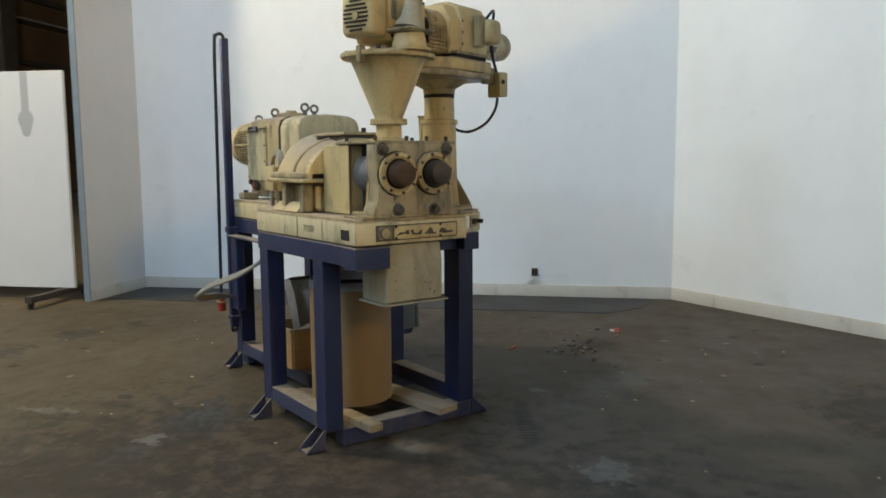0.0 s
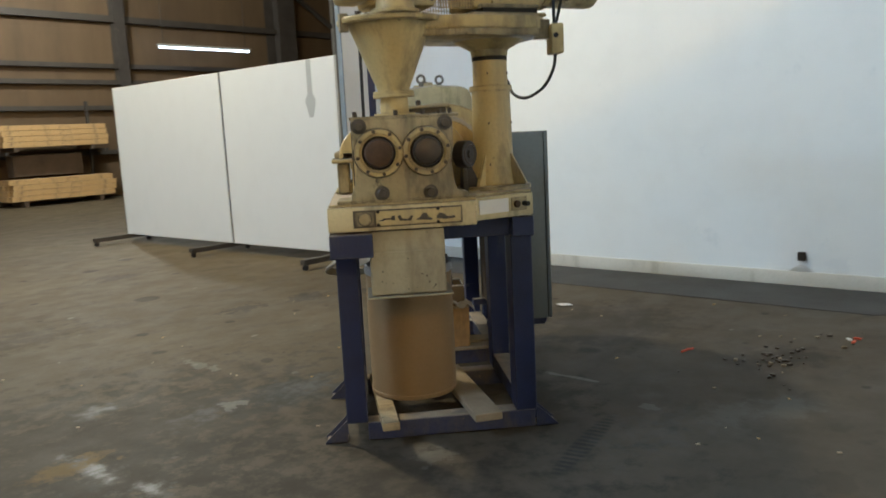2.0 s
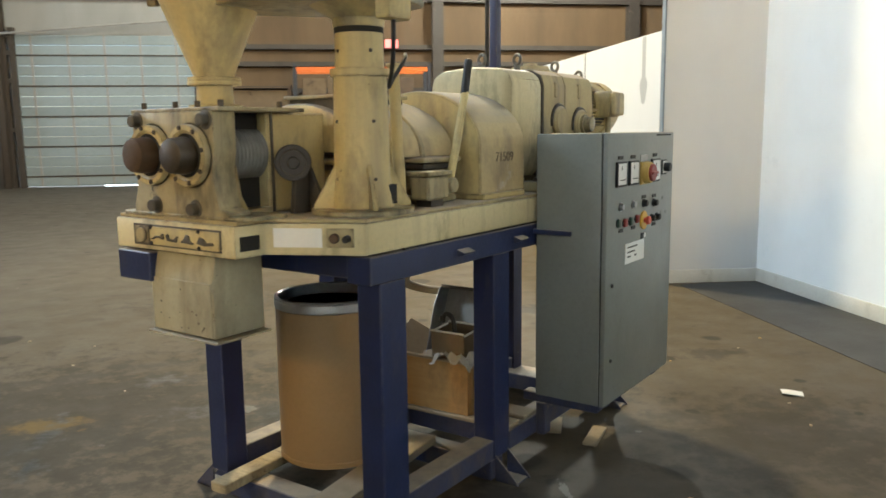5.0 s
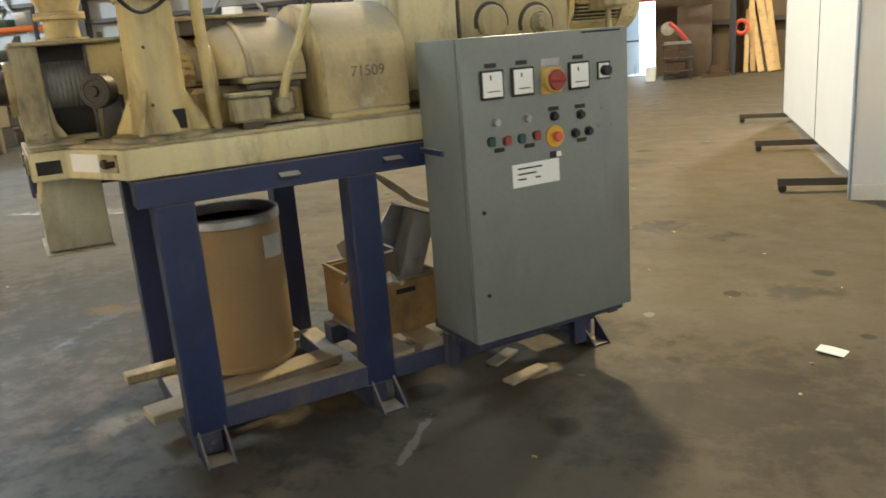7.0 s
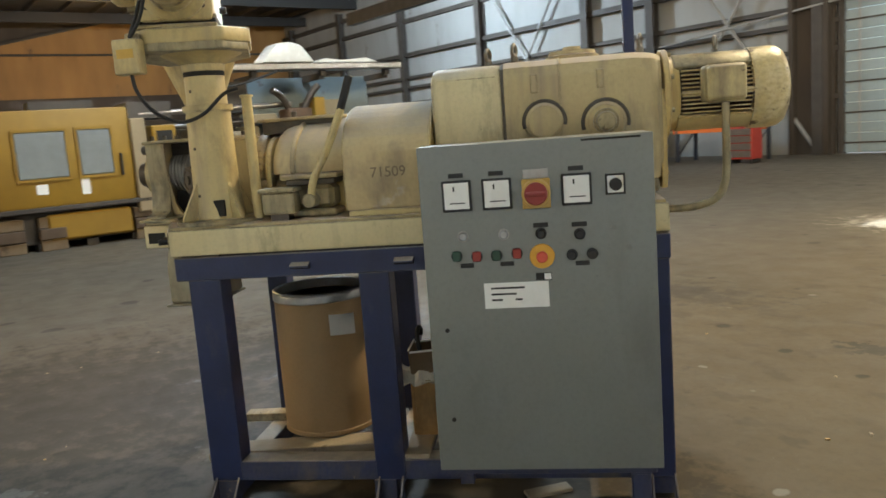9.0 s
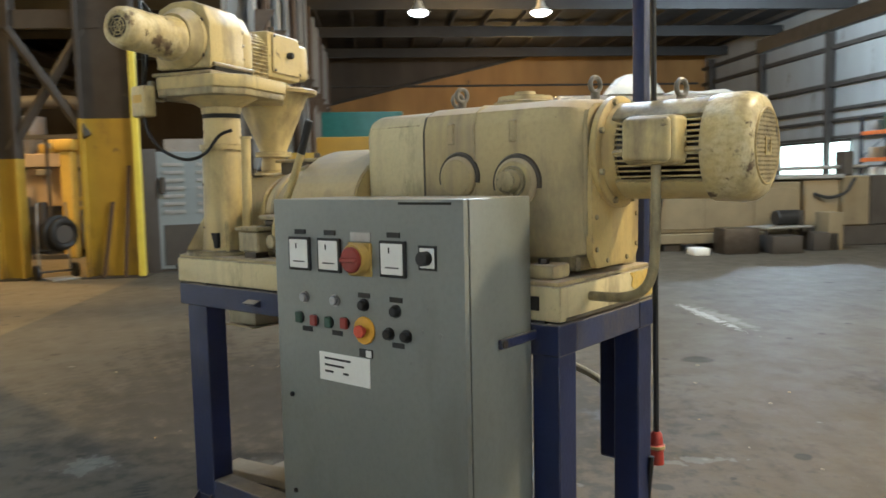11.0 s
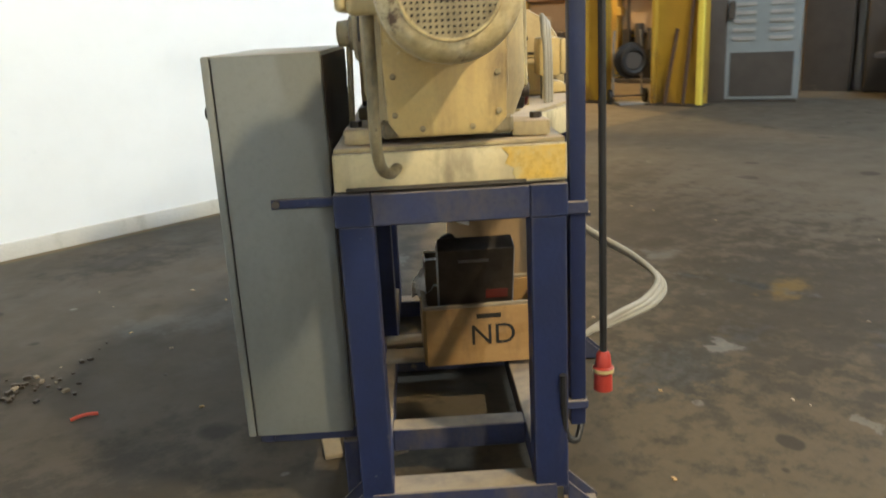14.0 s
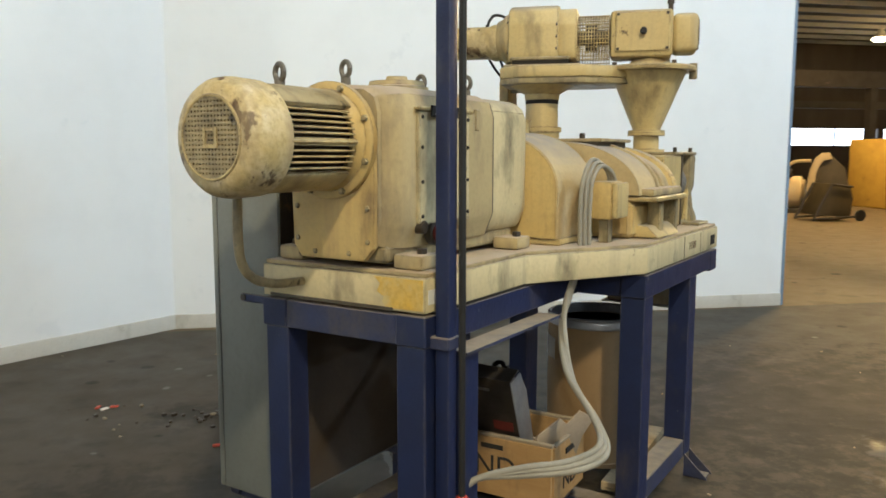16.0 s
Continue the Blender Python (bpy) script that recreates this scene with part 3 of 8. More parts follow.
for k in range(34):
    purlins = box(HALL_U[0], HALL_U[1], HALL_V[0] + 1.0 + k * 1.65, HALL_V[0] + 1.08 + k * 1.65, TOP - 0.22, TOP - 0.001, bm=purlins)
solid("trim_purlins", purlins, STEELWORK, "dark steel roof purlins", "purlins", kind="structure", m=HALL)
for k in range(11):                             # rafters
    roof = box(HALL_U[0] + 3 + k * 6.5, HALL_U[0] + 3.25 + k * 6.5, HALL_V[0], HALL_V[1], TOP - 0.75, TOP - 0.23, bm=roof)
solid("ceiling", roof, ROOF, "dark sheet roof over the hall", "ceiling", kind="structure", m=HALL)

# the white booth: three runs of board and a chamfered corner
BOOTH_Z = 3.86


def booth_wall(name, a, b, mat, label, thick=0.12, high=BOOTH_Z):
    (ax, ay), (bx, by) = a, b
    d = Vector((bx - ax, by - ay, 0))
    m = HALL @ Matrix.Translation((ax, ay, 0)) @ Matrix.Rotation(math.atan2(d.y, d.x), 4, "Z")
    w = solid(name, box(0, d.length, -thick, 0, 0, high), mat, label, "wall", kind="structure", m=m)
    base = prism([(0, 0), (0.012, 0), (0.014, 0.118), (0.007, 0.130), (0, 0.130)], 0.0, d.length, m=Matrix(((0, 0, 1, 0), (1, 0, 0, 0), (0, 1, 0, 0), (0, 0, 0, 1))))
    solid("baseboard", base, BASEBOARD, "scuffed white wooden baseboard along the booth wall", "baseboard", kind="structure", m=m)
    return w


# extra unseen height, added to keep the key lamp off the long wall's corner
booth_wall("wall_booth_return", (4.62, 4.55), (3.62, 4.62), GREY_BOARD, "pale grey painted board wall end", 0.04, 4.9)
booth_wall("wall_booth_long", (4.62, -1.58), (4.62, 4.55), WHITE_WALL, "white painted board wall with scuffs")
booth_wall("wall_booth_corner", (2.82, -3.24), (4.62, -1.58), WHITE_WALL, "white painted board wall across the corner")
booth_wall("wall_booth_short", (-3.38, -3.20), (2.82, -3.24), WHITE_WALL, "white painted board wall ending at an open edge")

solid("floor_paint", prism([(3.78, 4.5), (4.60, 4.5), (4.60, -1.40), (4.1, -1.25), (3.74, -0.9)], 0.001, 0.004), STRIP, "dark grey painted floor strip along the booth wall", "floor", kind="structure", m=HALL)

# outer walls, with the openings left free
def blocks(rows, bm=None):
    for r in rows:
        bm = box(*r, bm=bm)
    return bm


V, W2 = HALL_V[1], HALL_V[1] + 0.2
DOOR_U, DOOR_Z = (-8.40, -3.25), 4.45
EXIT_U, EXIT_Z = (0.50, 1.50), 2.14
solid("wall_north_grey", blocks([(HALL_U[0], DOOR_U[0], V, W2, 0, TOP), (DOOR_U[0], DOOR_U[1], V, W2, DOOR_Z, TOP)]), GREY_SHEET, "grey stained sheet metal hall wall", "wall", kind="structure", m=HALL)
solid("wall_north_brown", blocks([(DOOR_U[1], EXIT_U[0], V, W2, 0, TOP), (EXIT_U[0], EXIT_U[1], V, W2, EXIT_Z, TOP), (EXIT_U[1], HALL_U[1], V, W2, 0, TOP)]), PLY, "brown weathered sheeted hall wall", "wall", kind="structure", m=HALL)
S = HALL_V[0]
WIN = [(-30.5, -25.2), (-36.2, -30.9)]
rows = [(HALL_U[0], HALL_U[1], S - 0.2, S, 0, 2.15), (HALL_U[0], HALL_U[1], S - 0.2, S, 3.05, TOP)]
cuts = [HALL_U[0], *sorted(c for w in WIN for c in w), HALL_U[1]]
rows += [(a, b, S - 0.2, S, 2.15, 3.05) for a, b in zip(cuts[::2], cuts[1::2])]
solid("wall_south", blocks(rows), DARK_BROWN, "dark brown sheeted hall wall with a band of windows", "wall", kind="structure", m=HALL)
solid("wall_east", box(HALL_U[1], HALL_U[1] + 0.2, HALL_V[0] - 0.2, HALL_V[1] + 0.2, 0, TOP), PLY, "dark brown sheeted hall wall", "wall", kind="structure", m=HALL)
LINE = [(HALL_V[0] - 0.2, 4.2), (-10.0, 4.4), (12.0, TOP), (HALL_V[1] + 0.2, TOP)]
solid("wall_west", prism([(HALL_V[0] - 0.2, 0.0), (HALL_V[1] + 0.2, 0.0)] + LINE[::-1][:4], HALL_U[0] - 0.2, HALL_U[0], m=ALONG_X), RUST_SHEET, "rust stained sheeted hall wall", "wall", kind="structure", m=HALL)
solid("wall_west_upper", prism([(HALL_V[0] - 0.2, TOP), LINE[0], LINE[1], LINE[2]], HALL_U[0] - 0.2, HALL_U[0], m=ALONG_X), DARK_BROWN, "dark brown upper hall wall", "wall", kind="structure", m=HALL)
solid("wall_west_lower", box(HALL_U[0], HALL_U[0] + 0.06, -14.0, HALL_V[1], 0.0, 5.0), DARK_BROWN, "dark brown lower hall wall", "wall", kind="structure", m=HALL)
# lower roof over the south bay
south_roof = box(HALL_U[0], HALL_U[1], HALL_V[0], -14.0, 7.6, 7.7)
solid("ceiling_south", south_roof, ROOF, "low dark sheet roof over the far bay", "ceiling", kind="structure", m=HALL)
low = None
for k in range(12):
    low = box(HALL_U[0], HALL_U[1], -33.2 + k * 1.6, -33.12 + k * 1.6, 7.42, 7.599, bm=low)
solid("trim_south_purlins", low, GREY_SHEET, "pale steel purlins under the low roof", "purlins", kind="structure", m=HALL)

# ---------------------------------------------------------------- the blue stand
stand = thing("steel_stand", pose(0, 1.2, 0), "dark blue painted welded steel stand with dusty flared feet", "stand")
Z0, Z1 = 1.005, 1.105                          # top rails
LEGS = {"front_left": (-0.605, -0.50, 0.36, 0.47), "mid_left": (-0.605, -0.50, 1.05, 1.16), "front_right": (0.262, 0.368, 0.352, 0.498),
        "mid_right": (0.262, 0.368, 1.10, 1.23), "rear_left": (-0.308, -0.20, 2.25, 2.35), "rear_right": (0.258, 0.362, 2.25, 2.35)}
for x0, x1, y0, y1 in LEGS.values():
    part("leg", box(x0, x1, y0, y1, 0.098, Z0 + 0.002, 0.004), BLUE, stand)
for x0, x1, y0, y1, z0, z1, mat, name in (
        (-0.610, -0.50, 0.03, 1.168, Z0, Z1, BLUE, "top_rail"), (0.262, 0.372, 0.30, 2.355, Z0, Z1, BLUE, "top_rail"),
        (-0.312, -0.20, 1.165, 2.355, Z0, Z1, BLUE, "top_rail"), (-0.20, 0.262, 2.255, 2.353, Z0, Z1 - 0.002, BLUE_DUSTY, "top_rail"),
        (-0.50, 0.262, 0.37, 0.47, Z0, Z1 - 0.002, BLUE, "top_rail"), (-0.50, 0.262, 1.06, 1.16, Z0, Z1 - 0.002, BLUE, "top_rail"),
        (-0.50, 0.36, 0.362, 0.462, 0.004, 0.097, BLUE_DUSTY, "cross_rail"), (-0.50, 0.36, 1.085, 1.185, 0.004, 0.097, BLUE_DUSTY, "cross_rail"),
        (-0.27, 0.33, 2.245, 2.352, 0.012, 0.115, BLUE_DUSTY, "cross_rail"),
        (0.266, 0.366, 0.49, 1.10, 0.098, 0.188, BLUE_DUSTY, "side_rail"), (0.266, 0.366, 1.23, 2.25, 0.098, 0.188, BLUE_DUSTY, "side_rail"),
        (-0.603, -0.503, 0.47, 1.05, 0.098, 0.188, BLUE_DUSTY, "side_rail"), (-0.306, -0.206, 1.16, 2.25, 0.098, 0.188, BLUE_DUSTY, "side_rail"),
        (-0.206, 0.266, 1.985, 2.065, 0.10, 0.186, BLUE_DUSTY, "cross_rail"), (-0.206, 0.266, 1.24, 1.30, 0.10, 0.186, BLUE_DUSTY, "cross_rail")):
    part(name, box(x0, x1, y0, y1, z0, z1, 0.004), mat, stand)
part("top_stub", box(-0.612, -0.42, -0.002, 0.12, Z0 - 0.012, Z1 - 0.004, 0.004), BLUE, stand)


def foot(x, y, sx, w):
    """An open channel end: two cheeks that slope to the ground on a bottom plate."""
    bm = box(min(x, x + sx * 0.105), max(x, x + sx * 0.105), y - w / 2, y + w / 2, 0.0, 0.007)
    for dy in (-w / 2, w / 2 - 0.008):
        bm = prism([(0, 0.0), (sx * 0.115, 0.0), (sx * 0.11, 0.010), (0, 0.115)], y + dy, y + dy + 0.008, bm=bm, m=Matrix.Translation((x, 0, 0)) @ ALONG_Y)
    return bm


for x, y, sx, w in ((-0.605, 0.415, -1, 0.10), (0.368, 0.425, 1, 0.11), (-0.605, 1.105, -1, 0.10), (0.368, 1.165, 1, 0.11), (-0.308, 2.30, -1, 0.10), (0.362, 2.30, 1, 0.10)):
    part("foot", foot(x, y, sx, w), BLUE_DUSTY, stand)
part("tray", box(-0.40, -0.314, 1.55, 2.25, 0.975, 0.985), BLUE_DUSTY, stand, "dusty sheet ledge under the rail")
for y in (0.86, 1.30):
    part("lifting_lug", prism([(0, 0), (0.035, 0.012), (0.035, 0.018), (0, 0.03)], y - 0.04, y + 0.04, m=ALONG_Y @ Matrix.Translation((0.372, 1.035, 0))), BLUE_DUSTY, stand)

# ---------------------------------------------------------------- the cast bed
BED = [(-0.612, 0.0), (0.05, 0.0), (0.05, 0.125), (0.368, 0.288), (0.364, 2.356), (-0.31, 2.352), (-0.31, 1.67), (-0.612, 1.165)]
bed = thing("machine_bed", pose(0, 1.2, 1.11), "cream painted cast machine bed with chipped paint on the blue stand", "machine bed")
part("bed_body", prism(BED, 1.112, 1.222, 0.006), CREAM_PALE, bed)
inner = [(x * 0.985, 0.012 + y * 0.99) for x, y in BED]
part("bed_top", prism(inner, 1.2225, 1.236, 0.003), CREAM_DUSTY, bed, "dusty oily top of the bed")
LIT_YELLOW = material("cream_lit_yellow", (0.62, 0.41, 0.055), (0.54, 0.425, 0.175), 0.5, scale=9, mix=0.9, grime=(0.16, 0.12, 0.06), grime_at=0.54, wear=(0.52, 0.43, 0.19), wear_at=0.55, wear_scale=9)
DULL_STEEL = material("dull_worn_steel", (0.22, 0.22, 0.21), (0.13, 0.125, 0.115), 0.55, 0.3, scale=14)
GREASE_BLACK = material("black_caked_grease", (0.022, 0.019, 0.016), (0.040, 0.034, 0.027), 0.5, scale=20)
# grease and dark castings, also painted shade in gaps and round the boss
GREASE_AND_SHADE = material("dark_casting_and_shade", (0.05, 0.042, 0.032), (0.10, 0.085, 0.06), 0.6, scale=25)
bed_end = max(y for x, y in BED)
# the shaded gap over the stand, painted as a dark strip
part("shim_gap", box(-0.19, 0.33, bed_end - 0.01, bed_end + 0.0012, 1.1125, 1.1235), GREASE_AND_SHADE, bed, "dark strip painted as the gap above the stand")
# front rail pattern: a framed panel with relief
part("front_panel_frame", box(-0.50, -0.015, -0.0035, 0.0, 1.128, 1.205, 0.001), GREASE_AND_SHADE, bed)
part("front_panel_plate", box(-0.492, -0.408, -0.006, -0.003, 1.136, 1.198, 0.001), CREAM_OILY, bed)
part("front_panel_plate", box(-0.40, -0.022, -0.007, -0.003, 1.134, 1.199, 0.001), CREAM, bed)
part("boss_shadow_ring", rod((-0.448, -0.004, 1.166), (-0.448, -0.0075, 1.166), 0.031, 24), GREASE_AND_SHADE, bed)
part("round_boss", rod((-0.448, -0.004, 1.166), (-0.448, -0.013, 1.166), 0.027, 24, bev=0.002), CREAM, bed)
relief = None
for x0, poly in ((-0.385, [(0, 0.014), (0.012, 0.014), (0.016, 0.024), (0.05, 0.024), (0.056, 0.034), (0.068, 0.034), (0.07, 0.014), (0.055, 0.014), (0.05, 0.018), (0.015, 0.018)]),
                 (-0.305, [(0, 0.03), (0.014, 0.036), (0.02, 0.02), (0.045, 0.016), (0.06, 0.03), (0.07, 0.03), (0.06, 0.008), (0.01, 0.010)]),
                 (-0.225, [(0, 0.010), (0.02, 0.022), (0.034, 0.040), (0.05, 0.036), (0.056, 0.016), (0.075, 0.012), (0.07, 0.006), (0.04, 0.008)]),
                 (-0.135, [(0, 0.012), (0.016, 0.036), (0.04, 0.030), (0.05, 0.018), (0.085, 0.020), (0.088, 0.010), (0.04, 0.006)])):
    relief = prism([(x0 + x, 1.142 + z) for x, z in poly], -0.0115, -0.0065, 0.001, bm=relief, m=ALONG_Y)
part("relief_bar", relief, GREASE_AND_SHADE, bed, "dark worn cast relief marks")
bolts_on([(x, -0.006, z) for x in (-0.39, -0.125) for z in (1.138, 1.196)], (0, -1, 0), 0.008, 0.006, DARK, bed, "bolt_row")
part("slot", box(-0.6135, -0.6105, 0.06, 0.14, 1.135, 1.185), DARK, bed, "dark rectangular slot")
part("slot", box(0.0485, 0.0515, 0.02, 0.105, 1.135, 1.185), DARK, bed, "dark rectangular slot")
part("slot", box(0.3635, 0.3672, 2.18, 2.28, 1.145, 1.19), DARK, bed, "dark rectangular slot")
# a dark slab painted in for the shade between bed and stand
part("under_gap", box(-0.31, 0.365, 0.5, 2.3, 1.104, 1.113), DARK, bed, "dark slab painted as the shaded gap between bed and stand")
part("chip", box(-0.6128, -0.6095, 0.33, 0.345, 1.118, 1.215), CREAM_OILY, bed)
# the label and buttons on the slanting face
SLANT = Matrix.Translation((0.05, 0.125, 0)) @ Matrix.Rotation(math.atan2(0.163, 0.318), 4, "Z")
for name, b, mat, lab in (("name_plate", box(0.035, 0.205, -0.004, 0.0, 1.140, 1.205), PAPER, "white paper label"),
                          ("switch_plate", box(0.222, 0.315, -0.006, 0.0, 1.140, 1.205, 0.002), CREAM_OILY, "small oily switch plate"),
                          ("push_button", rod((0.25, -0.004, 1.172), (0.25, -0.022, 1.172), 0.017, 16, bev=0.003), RUST, "dull red push button"),
                          ("cable_gland", rod((0.295, -0.004, 1.172), (0.295, -0.045, 1.172), 0.012, 12, bev=0.003), BLACK, "")):
    b.transform(SLANT)
    part(name, b, mat, bed, lab)
part("vertical_seam", box(-0.6126, -0.6095, 0.62, 0.628, 1.115, 1.22), DARK, bed)
part("end_sticker", box(-0.3125, -0.3095, 2.25, 2.335, 1.14, 1.185), PAPER, bed, "white sticker")
# the amber-lit part of the bed end, painted on as a yellow patch
part("end_yellow", prism([(-0.304, 1.122), (-0.165, 1.120), (-0.15, 1.14), (-0.157, 1.155), (-0.13, 1.17), (-0.142, 1.195), (-0.12, 1.217), (-0.304, 1.217)], 2.3525, 2.3550, m=ALONG_Y), LIT_YELLOW, bed, "yellow lit area painted on the bed end")

# ---------------------------------------------------------------- the screw housing
hx, sz = -0.265, 1.452
housing = thing("screw_housing", pose(hx, 0.15, 1.236), "oily cream painted twin screw housing with two bolted flanges", "extruder housing")
plate = [(-0.235, 1.242), (0.285, 1.242), (0.285, 1.262), (0.235, 1.275), (0.222, 1.32), (0.212, 1.40), (0.225, 1.47), (0.225, 1.600), (-0.218, 1.600), (-0.218, 1.47), (-0.205, 1.40), (-0.215, 1.32), (-0.235, 1.27)]
part("front_plate", prism([(hx + x, z) for x, z in plate], 0.008, 0.105, 0.006, m=ALONG_Y), CREAM_OILY, housing)
part("top_plate", box(hx - 0.225, hx + 0.255, 0.01, 0.40, 1.597, 1.612, 0.003), CREAM_OILY, housing)
part("rear_block", box(hx - 0.218, hx + 0.20, 0.265, 0.56, 1.24, 1.597, 0.008), CREAM, housing)
# a dark block that paints the shade inside the chamber
part("dark_chamber", box(hx - 0.150, hx + 0.150, 0.10, 0.268, 1.26, 1.595), DARK, housing, "dark block painted as the shade in the open chamber")
part("foot_plate", box(hx - 0.30, hx + 0.36, 0.006, 0.20, 1.236, 1.250, 0.004), CREAM_OILY, housing)
for s in (-1, 1):
    part("side_rib", prism([(0.105, 1.245), (0.165, 1.245), (0.125, 1.31), (0.112, 1.40), (0.105, 1.42)], hx + s * 0.205 - 0.010, hx + s * 0.205 + 0.010, 0.003, m=ALONG_X), CREAM, housing)
    part("window_sill", box(hx + s * 0.20 - 0.016, hx + s * 0.20 + 0.016, 0.10, 0.268, 1.238, 1.262, 0.004), CREAM_OILY, housing)
    part("gasket", box(hx + s * 0.221 - 0.003, hx + s * 0.221 + 0.003, 0.262, 0.272, 1.245, 1.596), GREASE_AND_SHADE, housing)
for cx in (hx - 0.105, hx + 0.105):
    part("screw_barrel", lathe([(0.017 * k + d, r) for k in range(10) for d, r in ((0.0, 0.0945), (0.004, 0.098), (0.011, 0.098), (0.015, 0.0945))], (cx, 0.102, sz), (0, 1, 0), 32), DULL_STEEL, housing, "dull ribbed steel screw")
    part("grease_ring", lathe([(0, 0.112), (0.004, 0.110), (0.004, 0.0)], (cx, 0.012, sz), (0, -1, 0), 40), GREASE_AND_SHADE, housing, "dark greasy ring round the flange")
    fl = part("flange", lathe([(0, 0.103), (0.022, 0.106), (0.030, 0.103), (0.030, 0.085), (0.022, 0.078), (0.022, 0.0)], (cx, 0.012, sz), (0, -1, 0), 40), CREAM, housing)
    bolts_on([(cx + 0.094 * math.cos(a), -0.018, sz + 0.094 * math.sin(a)) for a in [k * math.pi / 4 + 0.2 for k in range(8)]], (0, -1, 0), 0.009, 0.006, STEEL, fl, "bolt")
    part("shaft_gap", lathe([(0, 0.074), (0.001, 0.074), (0.001, 0)], (cx, -0.0105, sz), (0, -1, 0), 32), DARK, fl)
    part("shaft_end", lathe([(0, 0.062), (0.018, 0.064), (0.05, 0.060), (0.068, 0.056), (0.072, 0.048), (0.072, 0)], (cx, -0.008, sz), (0, -1, 0), 32), RUST if cx < hx else STEEL, fl, "worn rusty screw shaft end")
for x, z in ((-0.185, 1.57), (0.19, 1.57), (-0.10, 1.275), (0.115, 1.27)):
    part("cap_bolt", rod((hx + x, 0.012, z), (hx + x, -0.022, z), 0.021, 16, bev=0.004), GREASE_AND_SHADE, housing)
    part("grease_spot", lathe([(0, 0.034), (0.002, 0.030), (0.002, 0.0)], (hx + x, 0.0085, z), (0, -1, 0), 18), GREASE_AND_SHADE, housing, "dark grease round the bolt")
for x, y in ((-0.20, 0.05), (0.22, 0.05), (-0.02, 0.05), (-0.2, 0.33), (0.2, 0.33), (0.1, 0.05)):
    part("stud", rod((hx + x, y, 1.61), (hx + x, y, 1.635), 0.010, 8), STEEL, housing)
hw = part("hand_wheel", lathe([(0, 0.05), (0, 0.060), (0.004, 0.064), (0.056, 0.064), (0.06, 0.060), (0.06, 0.022), (0.068, 0.018), (0.068, 0)], (0.02, 0.30, 1.42), (0.75, -0.65, 0), 32), GREASE_BLACK, housing, "black greasy hand wheel")
part("wheel_face", ring((0.02 + 0.060 * 0.756, 0.30 - 0.060 * 0.655, 1.42), (0.75, -0.65, 0), 0.045, 0.004, 28, 6), STEEL, hw)
part("bracket", prism([(0.27, 1.24), (0.41, 1.24), (0.40, 1.28), (0.345, 1.41), (0.29, 1.41)], 0.030, 0.052, 0.003, m=ALONG_X), GREASE_BLACK, housing, "dark greasy sloping bracket")
part("bracket_web", prism([(0.055, 1.24), (0.14, 1.24), (0.06, 1.40), (0.055, 1.40)], 0.345, 0.360, 0.002, m=ALONG_Y), GREASE_BLACK, housing)
part("hopper_neck", lathe([(0, 0.095), (0.014, 0.095), (0.014, 0.066), (0.085, 0.064), (0.085, 0.095), (0.10, 0.095), (0.10, 0.05)], (-0.28, 0.22, 1.612), (0, 0, 1), 32), CREAM, housing)
bolts_on([(-0.28 + 0.082 * math.cos(a), 0.22 + 0.082 * math.sin(a), 1.712) for a in [k * math.pi / 4 for k in range(8)]], (0, 0, 1), 0.008, 0.010, STEEL, housing, "bolt")

# ---------------------------------------------------------------- the discharge chute
chute = thing("discharge_chute", pose(-0.27, 0.15, 0.78), "dusty cream sheet metal chute below the bed", "chute")
bm = prism([(0.035, 1.105), (0.245, 1.105), (0.245, 0.815), (0.018, 0.815), (0.018, 1.02)], -0.438, -0.098, 0.006, m=ALONG_X)
part("chute_body", bm, CHUTE_PAINT, chute)
part("front_plate", box(-0.432, -0.104, 0.012, 0.018, 0.820, 1.012, 0.002), CHUTE_PAINT, chute, "spattered cream front plate")
part("lip", box(-0.457, -0.070, 0.0, 0.252, 0.803, 0.812, 0.002), CHUTE_PAINT, chute)
splash = random.Random(9)
for k in range(16):                             # dark splashes on the front plate
    sx, sz_ = splash.uniform(-0.42, -0.12), splash.uniform(0.835, 0.99)
    part("splash", rod((sx, 0.0121, sz_), (sx, 0.0112, sz_), splash.uniform(0.0015, 0.0045), 8), GREASE_AND_SHADE, chute)

# ---------------------------------------------------------------- split barrel with its cover
cover = thing("barrel_cover", pose(-0.13, 0.8, 1.236), "dusty cream clamshell barrel cover with a side flange", "machine cover")
def arch(cx, rx, zc, rz, zb, n=22):
    pts = [(cx + rx, zb)] + [(cx + rx * math.cos(math.pi * k / n), zc + rz * math.sin(math.pi * k / n)) for k in range(n + 1)] + [(cx - rx, zb)]
    return pts
part("upper_shell", loft([[(x, y, z) for x, z in arch(-0.16, 0.372 * k, 1.43, 0.225 * k, 1.425)] for y, k in ((0.690, 0.74), (0.700, 0.83), (0.715, 0.90), (0.738, 0.955), (0.770, 0.99), (0.80, 1.0), (1.03, 1.0), (1.04, 0.985))]), GUARD_DUSTY, cover)
part("front_shell", prism(arch(-0.235, 0.300, 1.43, 0.190, 1.425), 0.625, 0.72, 0.010, m=ALONG_Y), CREAM_DUSTY, cover)
part("rolled_edge", prism(arch(-0.235, 0.325, 1.43, 0.210, 1.425), 0.575, 0.64, 0.022, m=ALONG_Y), CREAM_OCHRE, cover)
part("rolled_edge", prism(arch(-0.16, 0.384, 1.43, 0.235, 1.425), 0.80, 0.825, 0.008, m=ALONG_Y), CREAM_DUSTY, cover)
